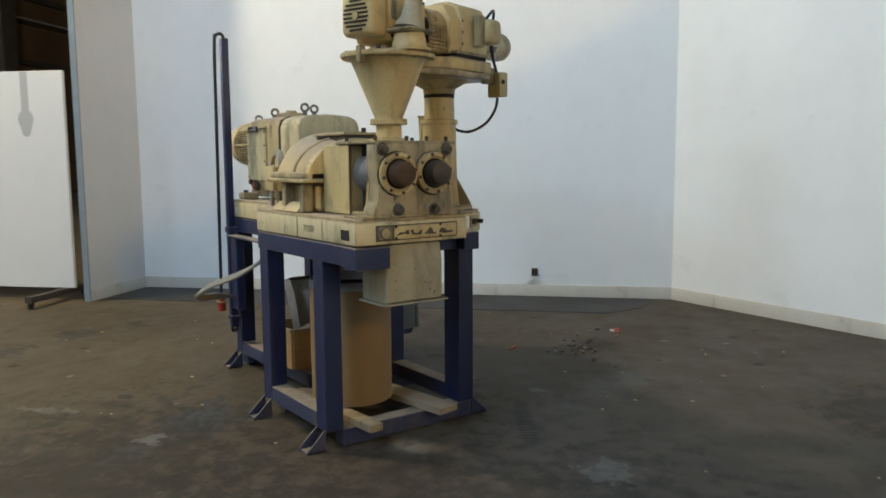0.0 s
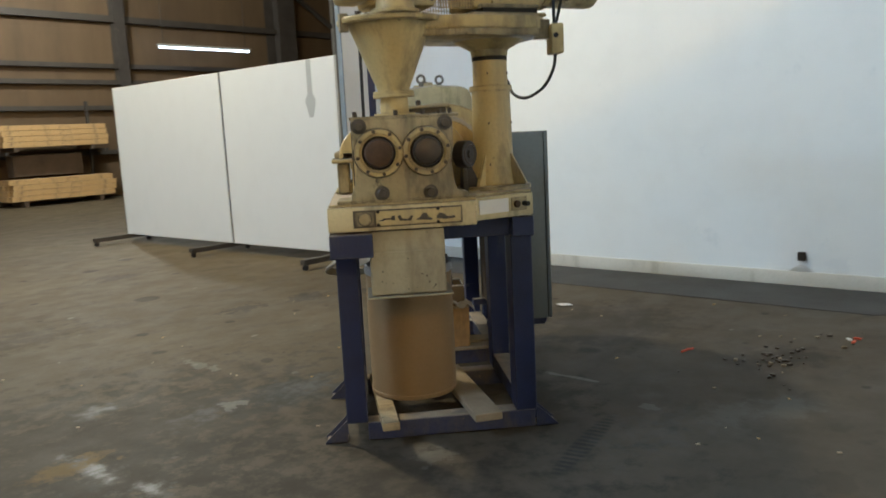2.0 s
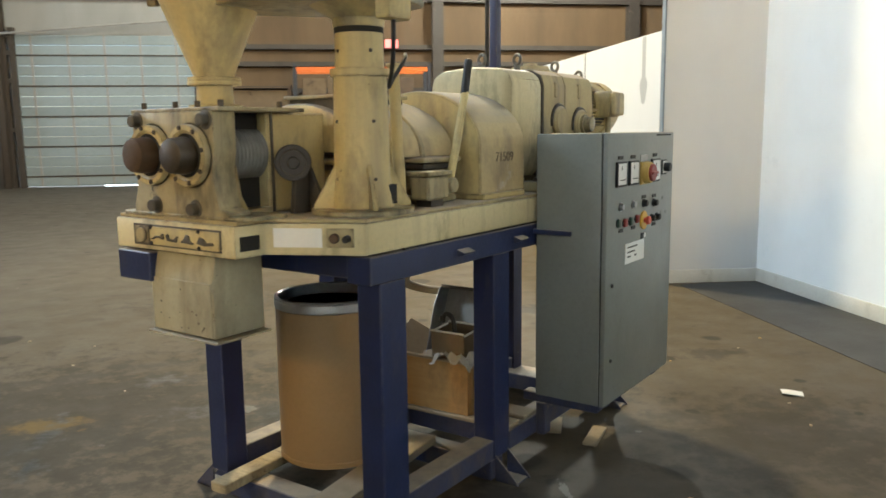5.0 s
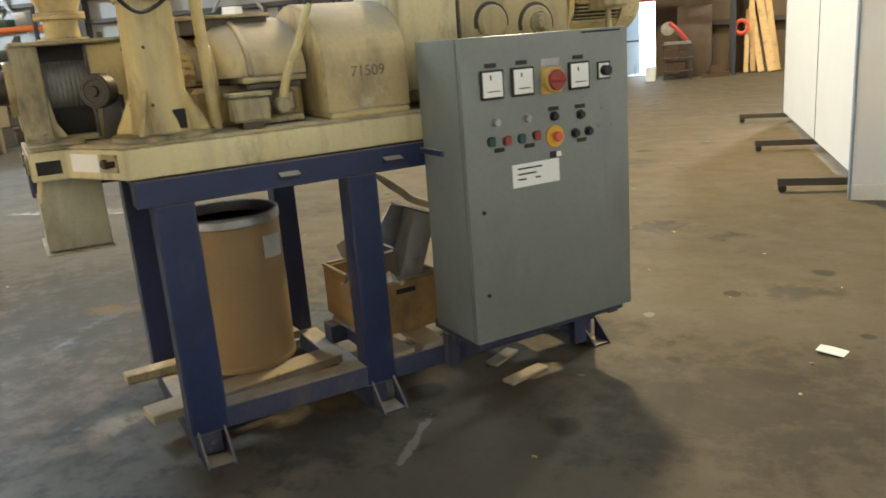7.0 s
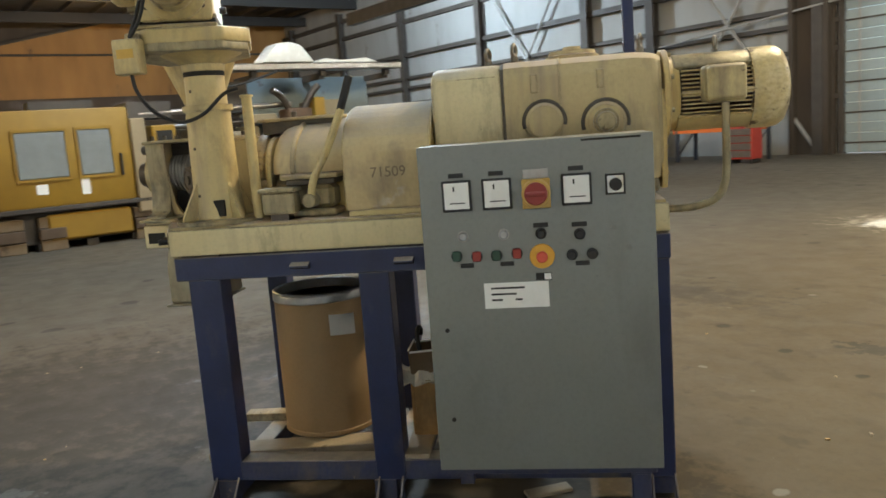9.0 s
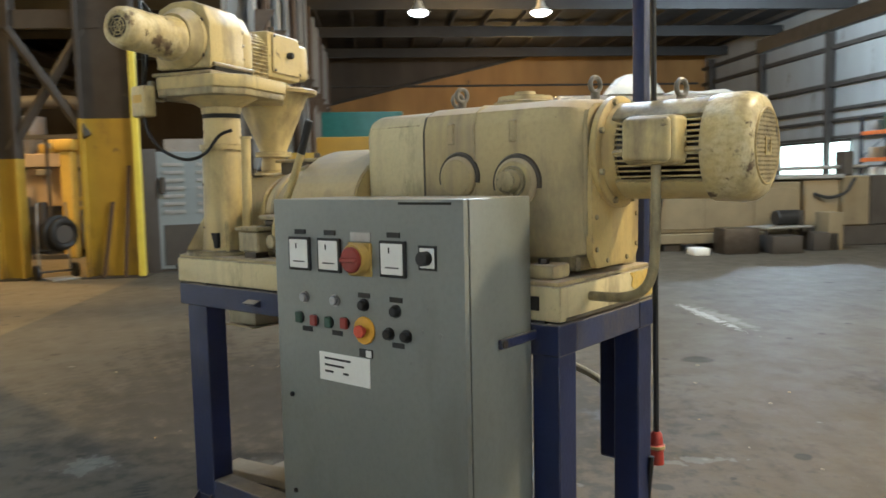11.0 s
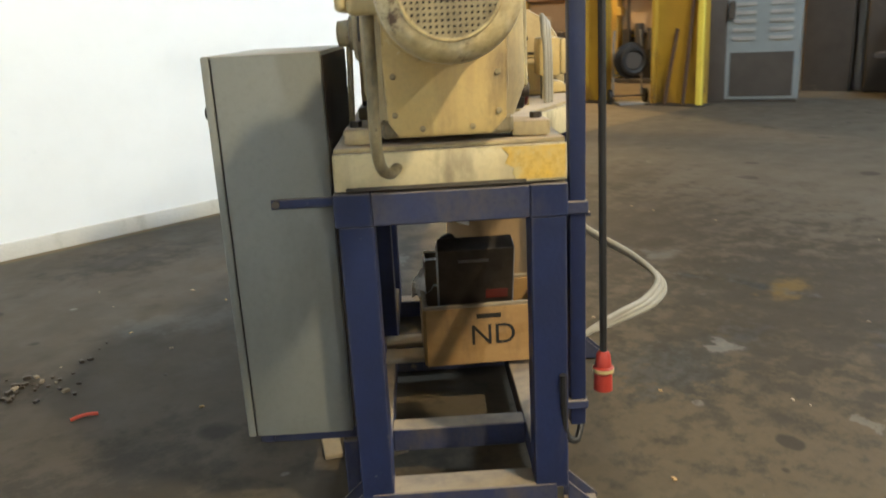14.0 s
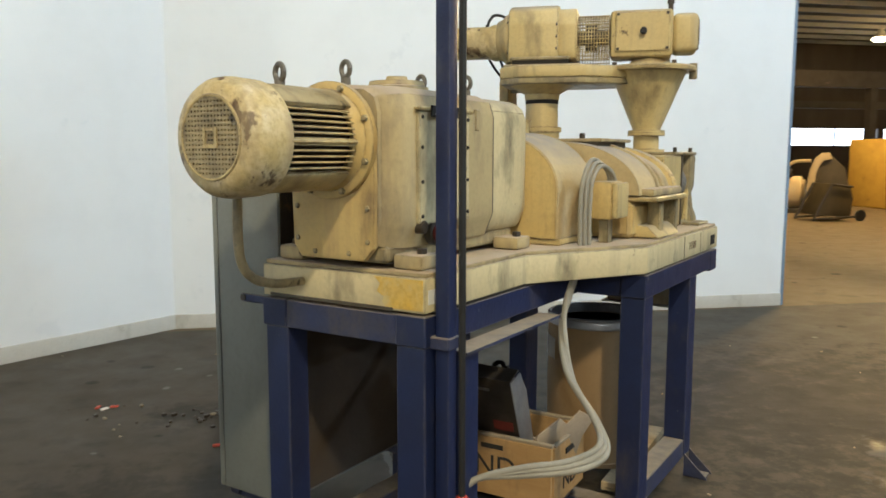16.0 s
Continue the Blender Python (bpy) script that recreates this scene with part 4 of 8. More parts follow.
part("side_flange", box(-0.60, 0.06, 0.56, 1.03, 1.398, 1.420, 0.006), CREAM, cover)
part("side_flange", box(0.061, 0.262, 0.765, 1.02, 1.400, 1.422, 0.006), CREAM_DUSTY, cover)
part("flange_step", box(0.09, 0.245, 0.785, 1.0, 1.374, 1.3995, 0.005), GREASE_AND_SHADE, cover, "dark oily step under the flange")
part("saddle", box(0.09, 0.225, 0.80, 0.985, 1.27, 1.3735, 0.02), CREAM_OILY, cover)
part("saddle_foot", box(0.10, 0.25, 0.785, 1.0, 1.238, 1.2695, 0.008), CREAM_OILY, cover)
part("end_ring", lathe([(0, 0.16), (0.012, 0.165), (0.024, 0.16), (0.024, 0.10)], (0.01, 0.672, 1.425), (0, 1, 0), 40), CREAM_OCHRE, cover)
part("side_flange", box(-0.585, -0.50, 0.60, 1.02, 1.420, 1.455, 0.012, seg=2), CREAM_DUSTY, cover)
part("lower_shell", box(-0.50, 0.115, 0.60, 1.05, 1.24, 1.396, 0.02), CREAM_OCHRE, cover)
for y in (0.62, 0.84):
    part("hinge_post", box(-0.575, -0.515, y, y + 0.05, 1.24, 1.396, 0.006), CREAM_OILY, cover)
    part("clamp_screw", rod((-0.545, y + 0.025, 1.40), (-0.545, y + 0.025, 1.45), 0.012, 10), STEEL, cover)
part("foot_block", prism([(-0.60, 1.24), (-0.46, 1.24), (-0.46, 1.30), (-0.55, 1.29)], 0.66, 0.98, 0.01, m=ALONG_Y), CREAM, cover)
part("valve_box", box(0.235, 0.325, 0.70, 0.84, 1.262, 1.355, 0.008), CREAM_OILY, cover, "oily valve block")
part("valve_lid", box(0.225, 0.335, 0.69, 0.85, 1.355, 1.372, 0.004), CREAM_OILY, cover)
part("valve_foot", box(0.245, 0.315, 0.73, 0.81, 1.236, 1.264), STEEL, cover)
lid = part("lid_plate", box(-0.33, 0.02, 0.60, 0.98, 1.655, 1.670, 0.003), CREAM_DUSTY, cover)
part("lid_riser", box(-0.31, 0.0, 0.615, 0.97, 1.60, 1.656, 0.004), GREASE_AND_SHADE, lid, "dark riser painted as the shade below the lid")
part("knob", rod((-0.133, 0.726, 1.668), (-0.133, 0.726, 1.70), 0.014, 10, bev=0.003), STEEL, lid)
pipe = part("grease_pipe", rod((0.235, 0.648, 1.245), (0.215, 0.640, 1.765), 0.022, 16), CREAM, cover)
part("pipe_cap", rod((0.215, 0.640, 1.762), (0.215, 0.640, 1.772), 0.028, 16), CREAM, pipe)
lever = part("lever", tube([(0.28, 0.90, 1.30), (0.285, 0.925, 1.40), (0.27, 0.99, 1.52), (0.255, 1.06, 1.68)], 0.017), CREAM, cover, "bent cream hand lever")
part("lever_hub", rod((0.23, 0.90, 1.31), (0.31, 0.90, 1.31), 0.03, 16, bev=0.004), CREAM_OILY, lever)
part("grip", rod((0.255, 1.055, 1.67), (0.245, 1.105, 1.815), 0.017, 12, bev=0.005), BLACK, lever, "black rubber grip")

guard = thing("drive_guard", pose(0, 1.24, 1.236), "dusty cream arched sheet guard over the coupling", "machine guard")
part("arched_sheet", prism(arch(0.0, 0.328, 1.46, 0.235, 1.262), 1.068, 1.428, 0.006, m=ALONG_Y), GUARD_DUSTY, guard)
part("end_plate", prism(arch(0.0, 0.322, 1.46, 0.229, 1.262), 1.4285, 1.4335, m=ALONG_Y), CREAM_OCHRE, guard)
part("end_plate", prism(arch(0.0, 0.322, 1.46, 0.229, 1.262), 1.0625, 1.0675, m=ALONG_Y), CREAM, guard)
part("base_strip", box(-0.335, 0.335, 1.075, 1.425, 1.236, 1.262, 0.004), CREAM, guard)
side = words("painted_number", "71509", 0.060, Matrix.Identity(4), FADED_INK, guard)
side.matrix_basis = guard.matrix_basis.inverted() @ Matrix(((0, 0, 1, 0.3305), (1, 0, 0, 1.178), (0, 1, 0, 1.392), (0, 0, 0, 1)))
tagged(side, "hand painted black number")
side2 = words("painted_number", "71509", 0.05, Matrix.Identity(4), FADED_INK, bed)
side2.matrix_basis = bed.matrix_basis.inverted() @ Matrix(((0, 0, -1, -0.6132), (-1, 0, 0, 0.55), (0, 1, 0, 1.150), (0, 0, 0, 1)))
tagged(side2, "faint marker number on the bed")

# ---------------------------------------------------------------- gearbox
gx = 0.03
PALE_PRINT = material("pale_print", (0.42, 0.42, 0.40), None, 0.6, bump=0)
DULL_RED = material("dull_red_glass", (0.14, 0.022, 0.016), (0.09, 0.018, 0.014), 0.3, bump=0.02)
EYE = material("dull_grey_steel", (0.20, 0.185, 0.16), (0.13, 0.12, 0.10), 0.5, 0.4, scale=12)
GREASE = material("dark_grease", (0.035, 0.028, 0.02), (0.06, 0.05, 0.036), 0.35, scale=30)
gear = thing("gearbox", pose(gx, 1.9, 1.236), "dusty cream cast gearbox with lifting eyes and shaft caps", "gearbox")
sec = [(-0.20, 1.30), (0.20, 1.30), (0.232, 1.38), (0.232, 1.735), (0.215, 1.785), (0.165, 1.81), (0.0, 1.822), (-0.165, 1.81), (-0.215, 1.785), (-0.232, 1.735), (-0.232, 1.38)]
def section(s, zc=1.56):
    return [(gx + x * s, zc + (z - zc) * s) for x, z in sec]
part("case_front", prism(section(0.985), 1.440, 1.735, 0.028, m=ALONG_Y), CREAM_PALE, gear)
part("case_joint", prism(section(0.993), 1.728, 1.745, 0.002, m=ALONG_Y), GREASE_AND_SHADE, gear, "dark grimy joint between the case halves")
shoulder = [(1.740, 1.0, 1.0), (1.752, 1.004, 1.004), (2.246, 1.004, 1.004), (2.275, 0.995, 0.997), (2.300, 0.965, 0.99), (2.322, 0.915, 0.98), (2.340, 0.845, 0.965), (2.350, 0.765, 0.95), (2.362, 0.745, 0.94)]
def rounded(sx, sz_, zc=1.56):
    pts = []
    for (x0, z0), (x1, z1) in zip(sec, sec[1:] + sec[:1]):
        pts += [(gx + (x0 + (x1 - x0) * k / 4) * sx, zc + (z0 + (z1 - z0) * k / 4 - zc) * sz_) for k in range(4)]
    return pts
part("case_rear", loft([[(x, y, z) for x, z in rounded(sx, sz_)] for y, sx, sz_ in shoulder]), CREAM_DUSTY, gear)
part("rear_plate", prism([(gx - 0.125, 1.262), (gx + 0.135, 1.262), (gx + 0.166, 1.305), (gx + 0.172, 1.50), (gx + 0.166, 1.66), (gx - 0.166, 1.66), (gx - 0.172, 1.50), (gx - 0.166, 1.305)], 2.352, 2.378, 0.006, m=ALONG_Y), CREAM_OCHRE, gear)
bolts_on([(gx + x, 2.378, z) for x in (-0.145, 0.145) for z in (1.325, 1.43)] + [(gx + x, 2.378, 1.285) for x in (-0.07, 0.07)], (0, 1, 0), 0.009, 0.006, CREAM_OILY, gear, "bolt")
for s in (-1, 1):
    for y in (1.55, 2.20):
        part("mounting_foot", box(gx + s * 0.19, gx + s * 0.30, y, y + 0.11, 1.238, 1.285, 0.010, seg=2), CREAM_DUSTY, gear)
        part("bolt", rod((gx + s * 0.265, y + 0.055, 1.285), (gx + s * 0.265, y + 0.055, 1.302), 0.018, 6), STEEL, gear)
    for y in (1.86, 2.12):
        part("lifting_boss", box(gx + s * 0.225, gx + s * 0.238, y - 0.015, y + 0.015, 1.68, 1.755, 0.004), CREAM_DUSTY, gear)
part("base_skirt", box(gx - 0.19, gx + 0.19, 1.50, 2.34, 1.255, 1.31, 0.01), CREAM_OILY, gear)
for y, z, r in ((1.895, 1.565, 0.075), (2.135, 1.545, 0.082)):
    cap = part("shaft_cap", lathe([(0, r), (0.018, r), (0.03, r - 0.012), (0.03, 0.0)], (gx + 0.228, y, z), (1, 0, 0), 32), CREAM_DUSTY, gear)
    arc_bm = tube([(gx + 0.231, y + (r + 0.004) * math.cos(a), z + (r + 0.004) * math.sin(a)) for a in [radians(-12 + 13 * k) for k in range(17)]], 0.012, 6, None, 2)
    part("oil_ring", arc_bm, GREASE, cap, "dark oily arc")
part("drain_rod", rod((gx + 0.275, 2.135, 1.52), (gx + 0.285, 2.14, 1.25), 0.010, 8), CREAM_OILY, gear)
part("shaft_hub", lathe([(0, 0.052), (0.02, 0.050), (0.022, 0.040), (0.055, 0.036), (0.06, 0.02), (0.06, 0)], (gx + 0.25, 2.135, 1.55), (1, 0, 0), 20), CREAM_OILY, gear)
part("breather", lathe([(0, 0.112), (0.014, 0.112), (0.018, 0.10), (0.034, 0.096), (0.036, 0.04), (0.052, 0.036), (0.053, 0)], (gx, 2.02, 1.815), (0, 0, 1), 28), CREAM_DUSTY, gear)
for x, y in ((-0.07, 1.66), (0.06, 1.78), (0.0, 2.30)):
    eye = part("lifting_eye", ring((gx + x, y, 1.868), (0.3, 1, 0), 0.024, 0.0085, 20, 8), EYE, gear)
    part("eye_collar", rod((gx + x, y, 1.815), (gx + x, y, 1.842), 0.016, 12), EYE, eye)
# left side: cover plate, sight glass, name plate
SMEARED = material("smeared_cream_cover", (0.57, 0.51, 0.30), (0.50, 0.43, 0.25), 0.5, grime=(0.055, 0.050, 0.043), grime_at=0.445, grime_scale=4.5, scale=3, wear=(0.12, 0.10, 0.07), wear_at=0.66, wear_scale=12, streak=(0.36, 0.32, 0.22), edge=(0.07, 0.055, 0.035))
lp = part("side_cover", box(gx - 0.246, gx - 0.229, 1.930, 2.240, 1.375, 1.735, 0.004), SMEARED, gear)
bolts_on([(gx - 0.246, y, z) for y in (1.945, 2.225) for z in (1.40, 1.51, 1.62, 1.715)], (-1, 0, 0), 0.007, 0.004, DARK, lp, "bolt")
part("cover_ledge", box(gx - 0.256, gx - 0.225, 1.920, 2.25, 1.735, 1.748, 0.004), CREAM, lp)
plate = part("type_plate", box(gx - 0.262, gx - 0.255, 2.03, 2.19, 1.716, 1.752, 0.001), DARK, gear, "small black type plate")
for k in range(3):
    part("plate_line", box(gx - 0.2634, gx - 0.2618, 2.045, 2.175 - 0.03 * k, 1.723 + 0.009 * k, 1.727 + 0.009 * k), PALE_PRINT, plate)
part("nozzle", rod((gx - 0.215, 2.217, 1.365), (gx - 0.252, 2.217, 1.365), 0.022, 16, bev=0.004), STEEL, gear)
part("sight_ring", rod((gx - 0.215, 2.134, 1.340), (gx - 0.246, 2.134, 1.340), 0.040, 24, bev=0.004), GREASE, gear)
part("sight_glass", rod((gx - 0.215, 2.134, 1.340), (gx - 0.258, 2.134, 1.340), 0.031, 20, bev=0.005), DULL_RED, gear, "dull red round sight glass")
part("case_rib", prism(section(1.018), 1.955, 1.967, 0.004, m=ALONG_Y), CREAM_DUSTY, gear)

# ---------------------------------------------------------------- main motor
mz = 1.64
motor = thing("electric_motor", pose(gx, 2.6, mz), "cream finned electric motor with a worn fan cowl", "electric motor")
part("mount_flange", lathe([(0, 0.16), (0, 0.180), (0.004, 0.184), (0.024, 0.184), (0.028, 0.180), (0.032, 0.160), (0.05, 0.15), (0.068, 0.14)], (gx, 2.372, mz), (0, 1, 0), 36), CREAM_OCHRE, motor)
bolts_on([(gx + 0.170 * math.cos(a), 2.399, mz + 0.170 * math.sin(a)) for a in [k * math.pi / 4 + 0.39 for k in range(8)]], (0, 1, 0), 0.011, 0.014, CREAM_OILY, motor, "bolt")
part("stator", lathe([(0, 0.10), (0.0, 0.128), (0.29, 0.128), (0.29, 0.1)], (gx, 2.44, mz), (0, 1, 0), 48), STEEL, motor, "dark body between the fins")
fins = None
for k in range(-5, 6):
    z = k * 0.0165
    for sgn in (-1, 1):
        wide = math.sqrt(0.157 ** 2 - z * z)
        fins = box(gx + sgn * 0.09, gx + sgn * wide, 2.445, 2.725, mz + z - 0.0032, mz + z + 0.0032, 0.0012, bm=fins)
tagged(part("fin", fins, CREAM, motor, "row of thin cooling fins"), kind="stuff")
hood = [(0.157 * math.sin(radians(a)), 0.157 * math.cos(radians(a))) for a in range(-50, 51, 5)]
part("hood", prism([(gx + x, mz + z) for x, z in hood] + [(gx + 0.11, mz + 0.09), (gx - 0.11, mz + 0.09)], 2.42, 2.735, 0.003, m=ALONG_Y), CREAM_OILY, motor)
part("belly", prism([(gx + x * 0.99, mz - z * 0.99) for x, z in hood] + [(gx + 0.11, mz - 0.09), (gx - 0.11, mz - 0.09)], 2.43, 2.735, 0.003, m=ALONG_Y), CREAM, motor)
for sgn in (-1, 1):
    part("side_rail", box(gx + sgn * 0.125, gx + sgn * 0.163, 2.44, 2.73, mz - 0.014, mz - 0.002, 0.004), CREAM, motor)
COWL = material("worn_cowl_paint", (0.50, 0.39, 0.165), (0.60, 0.52, 0.31), 0.38, scale=9, mix=0.9, grime=(0.15, 0.12, 0.08), grime_at=0.50, grime_scale=8, wear=(0.095, 0.058, 0.03), wear_at=0.565, wear_scale=10, streak=(0.36, 0.29, 0.17))
cowl = part("fan_cowl", lathe([(0, 0.15), (0, 0.163), (0.085, 0.165), (0.112, 0.160), (0.132, 0.146), (0.142, 0.126), (0.143, 0.112), (0.135, 0.110), (0.135, 0.0)], (gx, 2.718, mz), (0, 1, 0), 48), COWL, motor, "cream cowl with paint worn through to brown")
part("cowl_dark", lathe([(0, 0.109), (0.002, 0.109), (0.002, 0)], (gx, 2.853, mz), (0, 1, 0), 32), DARK, cowl)
bars = None
for k in range(-8, 9):
    c = k * 0.0127
    h = math.sqrt(max(0.0, 0.11 ** 2 - c * c))
    bars = box(gx + c - 0.0036, gx + c + 0.0036, 2.857, 2.863, mz - h, mz + h, bm=bars)
    bars = box(gx - h, gx + h, 2.8575, 2.8635, mz + c - 0.0036, mz + c + 0.0036, bm=bars)
part("grille", bars, CREAM_OILY, cowl, "square mesh fan grille")
part("grille_rim", ring((gx, 2.861, mz), (0, 1, 0), 0.111, 0.005, 40, 6), CREAM, cowl)
sq = None
for s in (-1, 1):
    sq = box(gx - 0.027, gx + 0.027, 2.860, 2.866, mz + s * 0.022 - 0.005, mz + s * 0.022 + 0.005, bm=sq)
    sq = box(gx + s * 0.022 - 0.005, gx + s * 0.022 + 0.005, 2.8605, 2.8665, mz - 0.027, mz + 0.027, bm=sq)
part("grille_badge", sq, CREAM, cowl)
tb = part("terminal_box", box(gx + 0.13, gx + 0.235, 2.515, 2.675, 1.592, 1.735, 0.016, seg=3), CREAM, motor)
part("terminal_lid", box(gx + 0.232, gx + 0.262, 2.522, 2.668, 1.600, 1.728, 0.014, seg=3), CREAM, tb)
hose = part("conduit", tube([(gx + 0.19, 2.60, 1.60), (gx + 0.19, 2.60, 1.45), (gx + 0.192, 2.595, 1.29), (gx + 0.185, 2.56, 1.215), (gx + 0.165, 2.48, 1.182), (gx + 0.15, 2.36, 1.175)], 0.0155, 12), CREAM_OILY, motor, "tan flexible cable conduit")
part("conduit_sleeve", rod((gx + 0.19, 2.60, 1.60), (gx + 0.19, 2.60, 1.50), 0.0145, 12), STEEL, hose)
eye = part("lifting_eye", ring((gx, 2.60, mz + 0.192), (0.3, 1, 0), 0.024, 0.0085, 20, 8), EYE, motor)
part("eye_collar", rod((gx, 2.60, mz + 0.155), (gx, 2.60, mz + 0.168), 0.016, 12), EYE, eye)

# ---------------------------------------------------------------- feeder on its column
FA = 19.0
F = pose(-0.28, 0.22, 0, 0, 0, FA)
cxp, cyp = 0.541, 0.067                          # the column in the feeder's own metres
colm = F @ Vector((cxp, cyp, 0))
column = thing("support_column", pose(colm.x, colm.y, 1.236), "cream painted tubular steel column with gusset plates on the bed", "column")
part("base_plate", lathe([(0, 0.185), (0.016, 0.185), (0.02, 0.18), (0.02, 0)], (colm.x, colm.y, 1.237), (0, 0, 1), 36), CREAM_OILY, column)
part("tube", lathe([(0, 0.112), (0.12, 0.10), (0.46, 0.094), (0.46, 0.105), (0.485, 0.105), (0.485, 0.086), (0.61, 0.084)], (colm.x, colm.y, 1.256), (0, 0, 1), 40), CREAM, column)
part("grease_ring", lathe([(0, 0.086), (0.022, 0.086)], (colm.x, colm.y, 1.862), (0, 0, 1), 32), DARK, column, "dark greasy ring")
for k in range(4):
    a = radians(45 + 90 * k + 10)
    own = prism([(0.09, 0), (0.178, 0), (0.178, 0.012), (0.10, 0.155), (0.09, 0.155)], -0.008, 0.008, m=ALONG_Y)
    own.transform(Matrix.Translation((colm.x, colm.y, 1.256)) @ Matrix.Rotation(a, 4, "Z"))
    part("gusset", own, CREAM, column)
part("port", box(colm.x + 0.085, colm.x + 0.102, colm.y + 0.022, colm.y + 0.068, 1.268, 1.338), DARK, column, "dark cut opening")
bolts_on([(colm.x + rr * math.cos(a), colm.y + rr * math.sin(a), z) for a in (-0.4, -1.9) for z, rr in ((1.36, 0.1), (1.56, 0.096), (1.80, 0.084))], (0.9, -0.4, 0), 0.007, 0.005, STEEL, column, "screw")

feeder = thing("screw_feeder", F @ pose(0, 0, 1.712), "cream painted screw feeder with hopper, reducer and motors on a platform", "feeder")
def fpart(name, bm, mat, parent=feeder, label=""):
    bm.transform(F)
    return part(name, bm, mat, parent, label)
hopper = fpart("hopper", lathe([(0, 0.072), (0.012, 0.073), (0.285, 0.185), (0.30, 0.195), (0.30, 0.15)], (0, 0, 1.722), (0, 0, 1), 48), CREAM)
fpart("neck_flange", lathe([(0, 0.06), (0, 0.094), (0.013, 0.094), (0.013, 0.07)], (0, 0, 1.711), (0, 0, 1), 32), CREAM, hopper)
fpart("hopper_rim", lathe([(0, 0.18), (0, 0.236), (0.016, 0.240), (0.024, 0.234), (0.024, 0.1)], (0, 0, 2.022), (0, 0, 1), 48), CREAM)
fpart("latch", box(-0.245, -0.205, -0.03, 0.0, 1.985, 2.065, 0.004), CREAM_OILY)
for a in (0.6, 2.2, 3.6, 5.0):
    fpart("rim_bolt", rod((0.205 * math.cos(a), 0.205 * math.sin(a), 2.045), (0.205 * math.cos(a), 0.205 * math.sin(a), 2.065), 0.012, 6), STEEL)
arm = [(0.08, -0.13), (0.27, -0.21), (0.64, -0.22), (0.75, -0.12), (0.75, 0.18), (0.64, 0.28), (0.30, 0.27), (0.08, 0.13)]
fpart("platform", prism(arm, 1.985, 2.045, 0.01), CREAM)
fpart("platform_rim", prism([(x * 0.985 + 0.01, y * 0.96) for x, y in arm], 1.955, 1.99, 0.006), CREAM_OILY)
fpart("bracket_cone", lathe([(0, 0.088), (0.03, 0.092), (0.085, 0.19), (0.085, 0.1)], (cxp, cyp, 1.882), (0, 0, 1), 36), CREAM)
fpart("base_strip", box(0.34, 0.735, -0.16, 0.16, 2.045, 2.062, 0.004), CREAM_DUSTY)
fpart("base_gap", box(0.40, 0.69, -0.152, 0.152, 2.062, 2.085), DARK)


def fbolts(points, axis, r, h, mat, parent):
    bolts_on([F @ Vector(p) for p in points], F.to_3x3() @ Vector(axis), r, h, mat, parent)


red = fpart("reducer", prism([(-0.14, 2.075), (0.14, 2.075), (0.15, 2.12), (0.15, 2.27), (0.12, 2.345), (0.05, 2.372), (-0.05, 2.372), (-0.12, 2.345), (-0.15, 2.27), (-0.15, 2.12)], 0.455, 0.715, 0.015, m=ALONG_X), CREAM)
fpart("reducer_front", prism([(-0.12, 2.085), (0.12, 2.085), (0.135, 2.12), (0.135, 2.26), (0.09, 2.345), (-0.09, 2.345), (-0.135, 2.26), (-0.135, 2.12)], 0.362, 0.46, 0.012, m=ALONG_X), CREAM, red)
fpart("reducer_back", lathe([(0, 0.135), (0.02, 0.135), (0.045, 0.11), (0.07, 0.10)], (0.715, 0, 2.205), (1, 0, 0), 32), CREAM, red)
fbolts([(0.46, s * 0.142, z) for s in (-1, 1) for z in (2.14, 2.20, 2.26)] + [(0.715, y, z) for y in (-0.11, 0.11) for z in (2.13, 2.28)], (1, 0, 0), 0.010, 0.008, STEEL, red)
fpart("reducer_foot", box(0.39, 0.70, -0.158, 0.158, 2.083, 2.10, 0.004), CREAM_OILY, red)
drv = fpart("drive_motor", lathe([(0, 0.09), (0.0, 0.096), (0.025, 0.096), (0.045, 0.086), (0.28, 0.086), (0.312, 0.080), (0.326, 0.066), (0.328, 0.05), (0.322, 0.048), (0.322, 0)], (0.785, 0, 2.195), (1, 0, 0), 36), COWL, feeder, "cream motor with a rust worn end")
for rr in (0.018, 0.032, 0.046):
    fpart("grille_ring", ring((1.1085, 0, 2.195), (1, 0, 0), rr, 0.003, 20, 5), CREAM, drv)
fpart("grille_dark", rod((1.105, 0, 2.195), (1.1075, 0, 2.195), 0.05, 24), DARK, drv)
for k in range(6):
    a = k * math.pi / 3
    fpart("grille_spoke", rod((1.1085, 0, 2.195), (1.1085, 0.047 * math.cos(a), 2.195 + 0.047 * math.sin(a)), 0.003, 5), CREAM, drv)
gm = fpart("feed_gearbox", box(-0.115, 0.195, -0.10, 0.115, 2.09, 2.325, 0.02, seg=2), CREAM)
fpart("side_cover", box(-0.10, 0.17, 0.115, 0.127, 2.115, 2.315, 0.006), CREAM, gm)
fpart("knob", rod((0.03, 0.127, 2.215), (0.03, 0.16, 2.215), 0.017, 14, bev=0.004), BLACK, gm)
fbolts([(x, 0.127, z) for x in (-0.085, 0.155) for z in (2.13, 2.30)] + [(x, -0.106, z) for x in (-0.09, 0.17) for z in (2.12, 2.31)], (0, 1, 0), 0.008, 0.006, STEEL, gm)
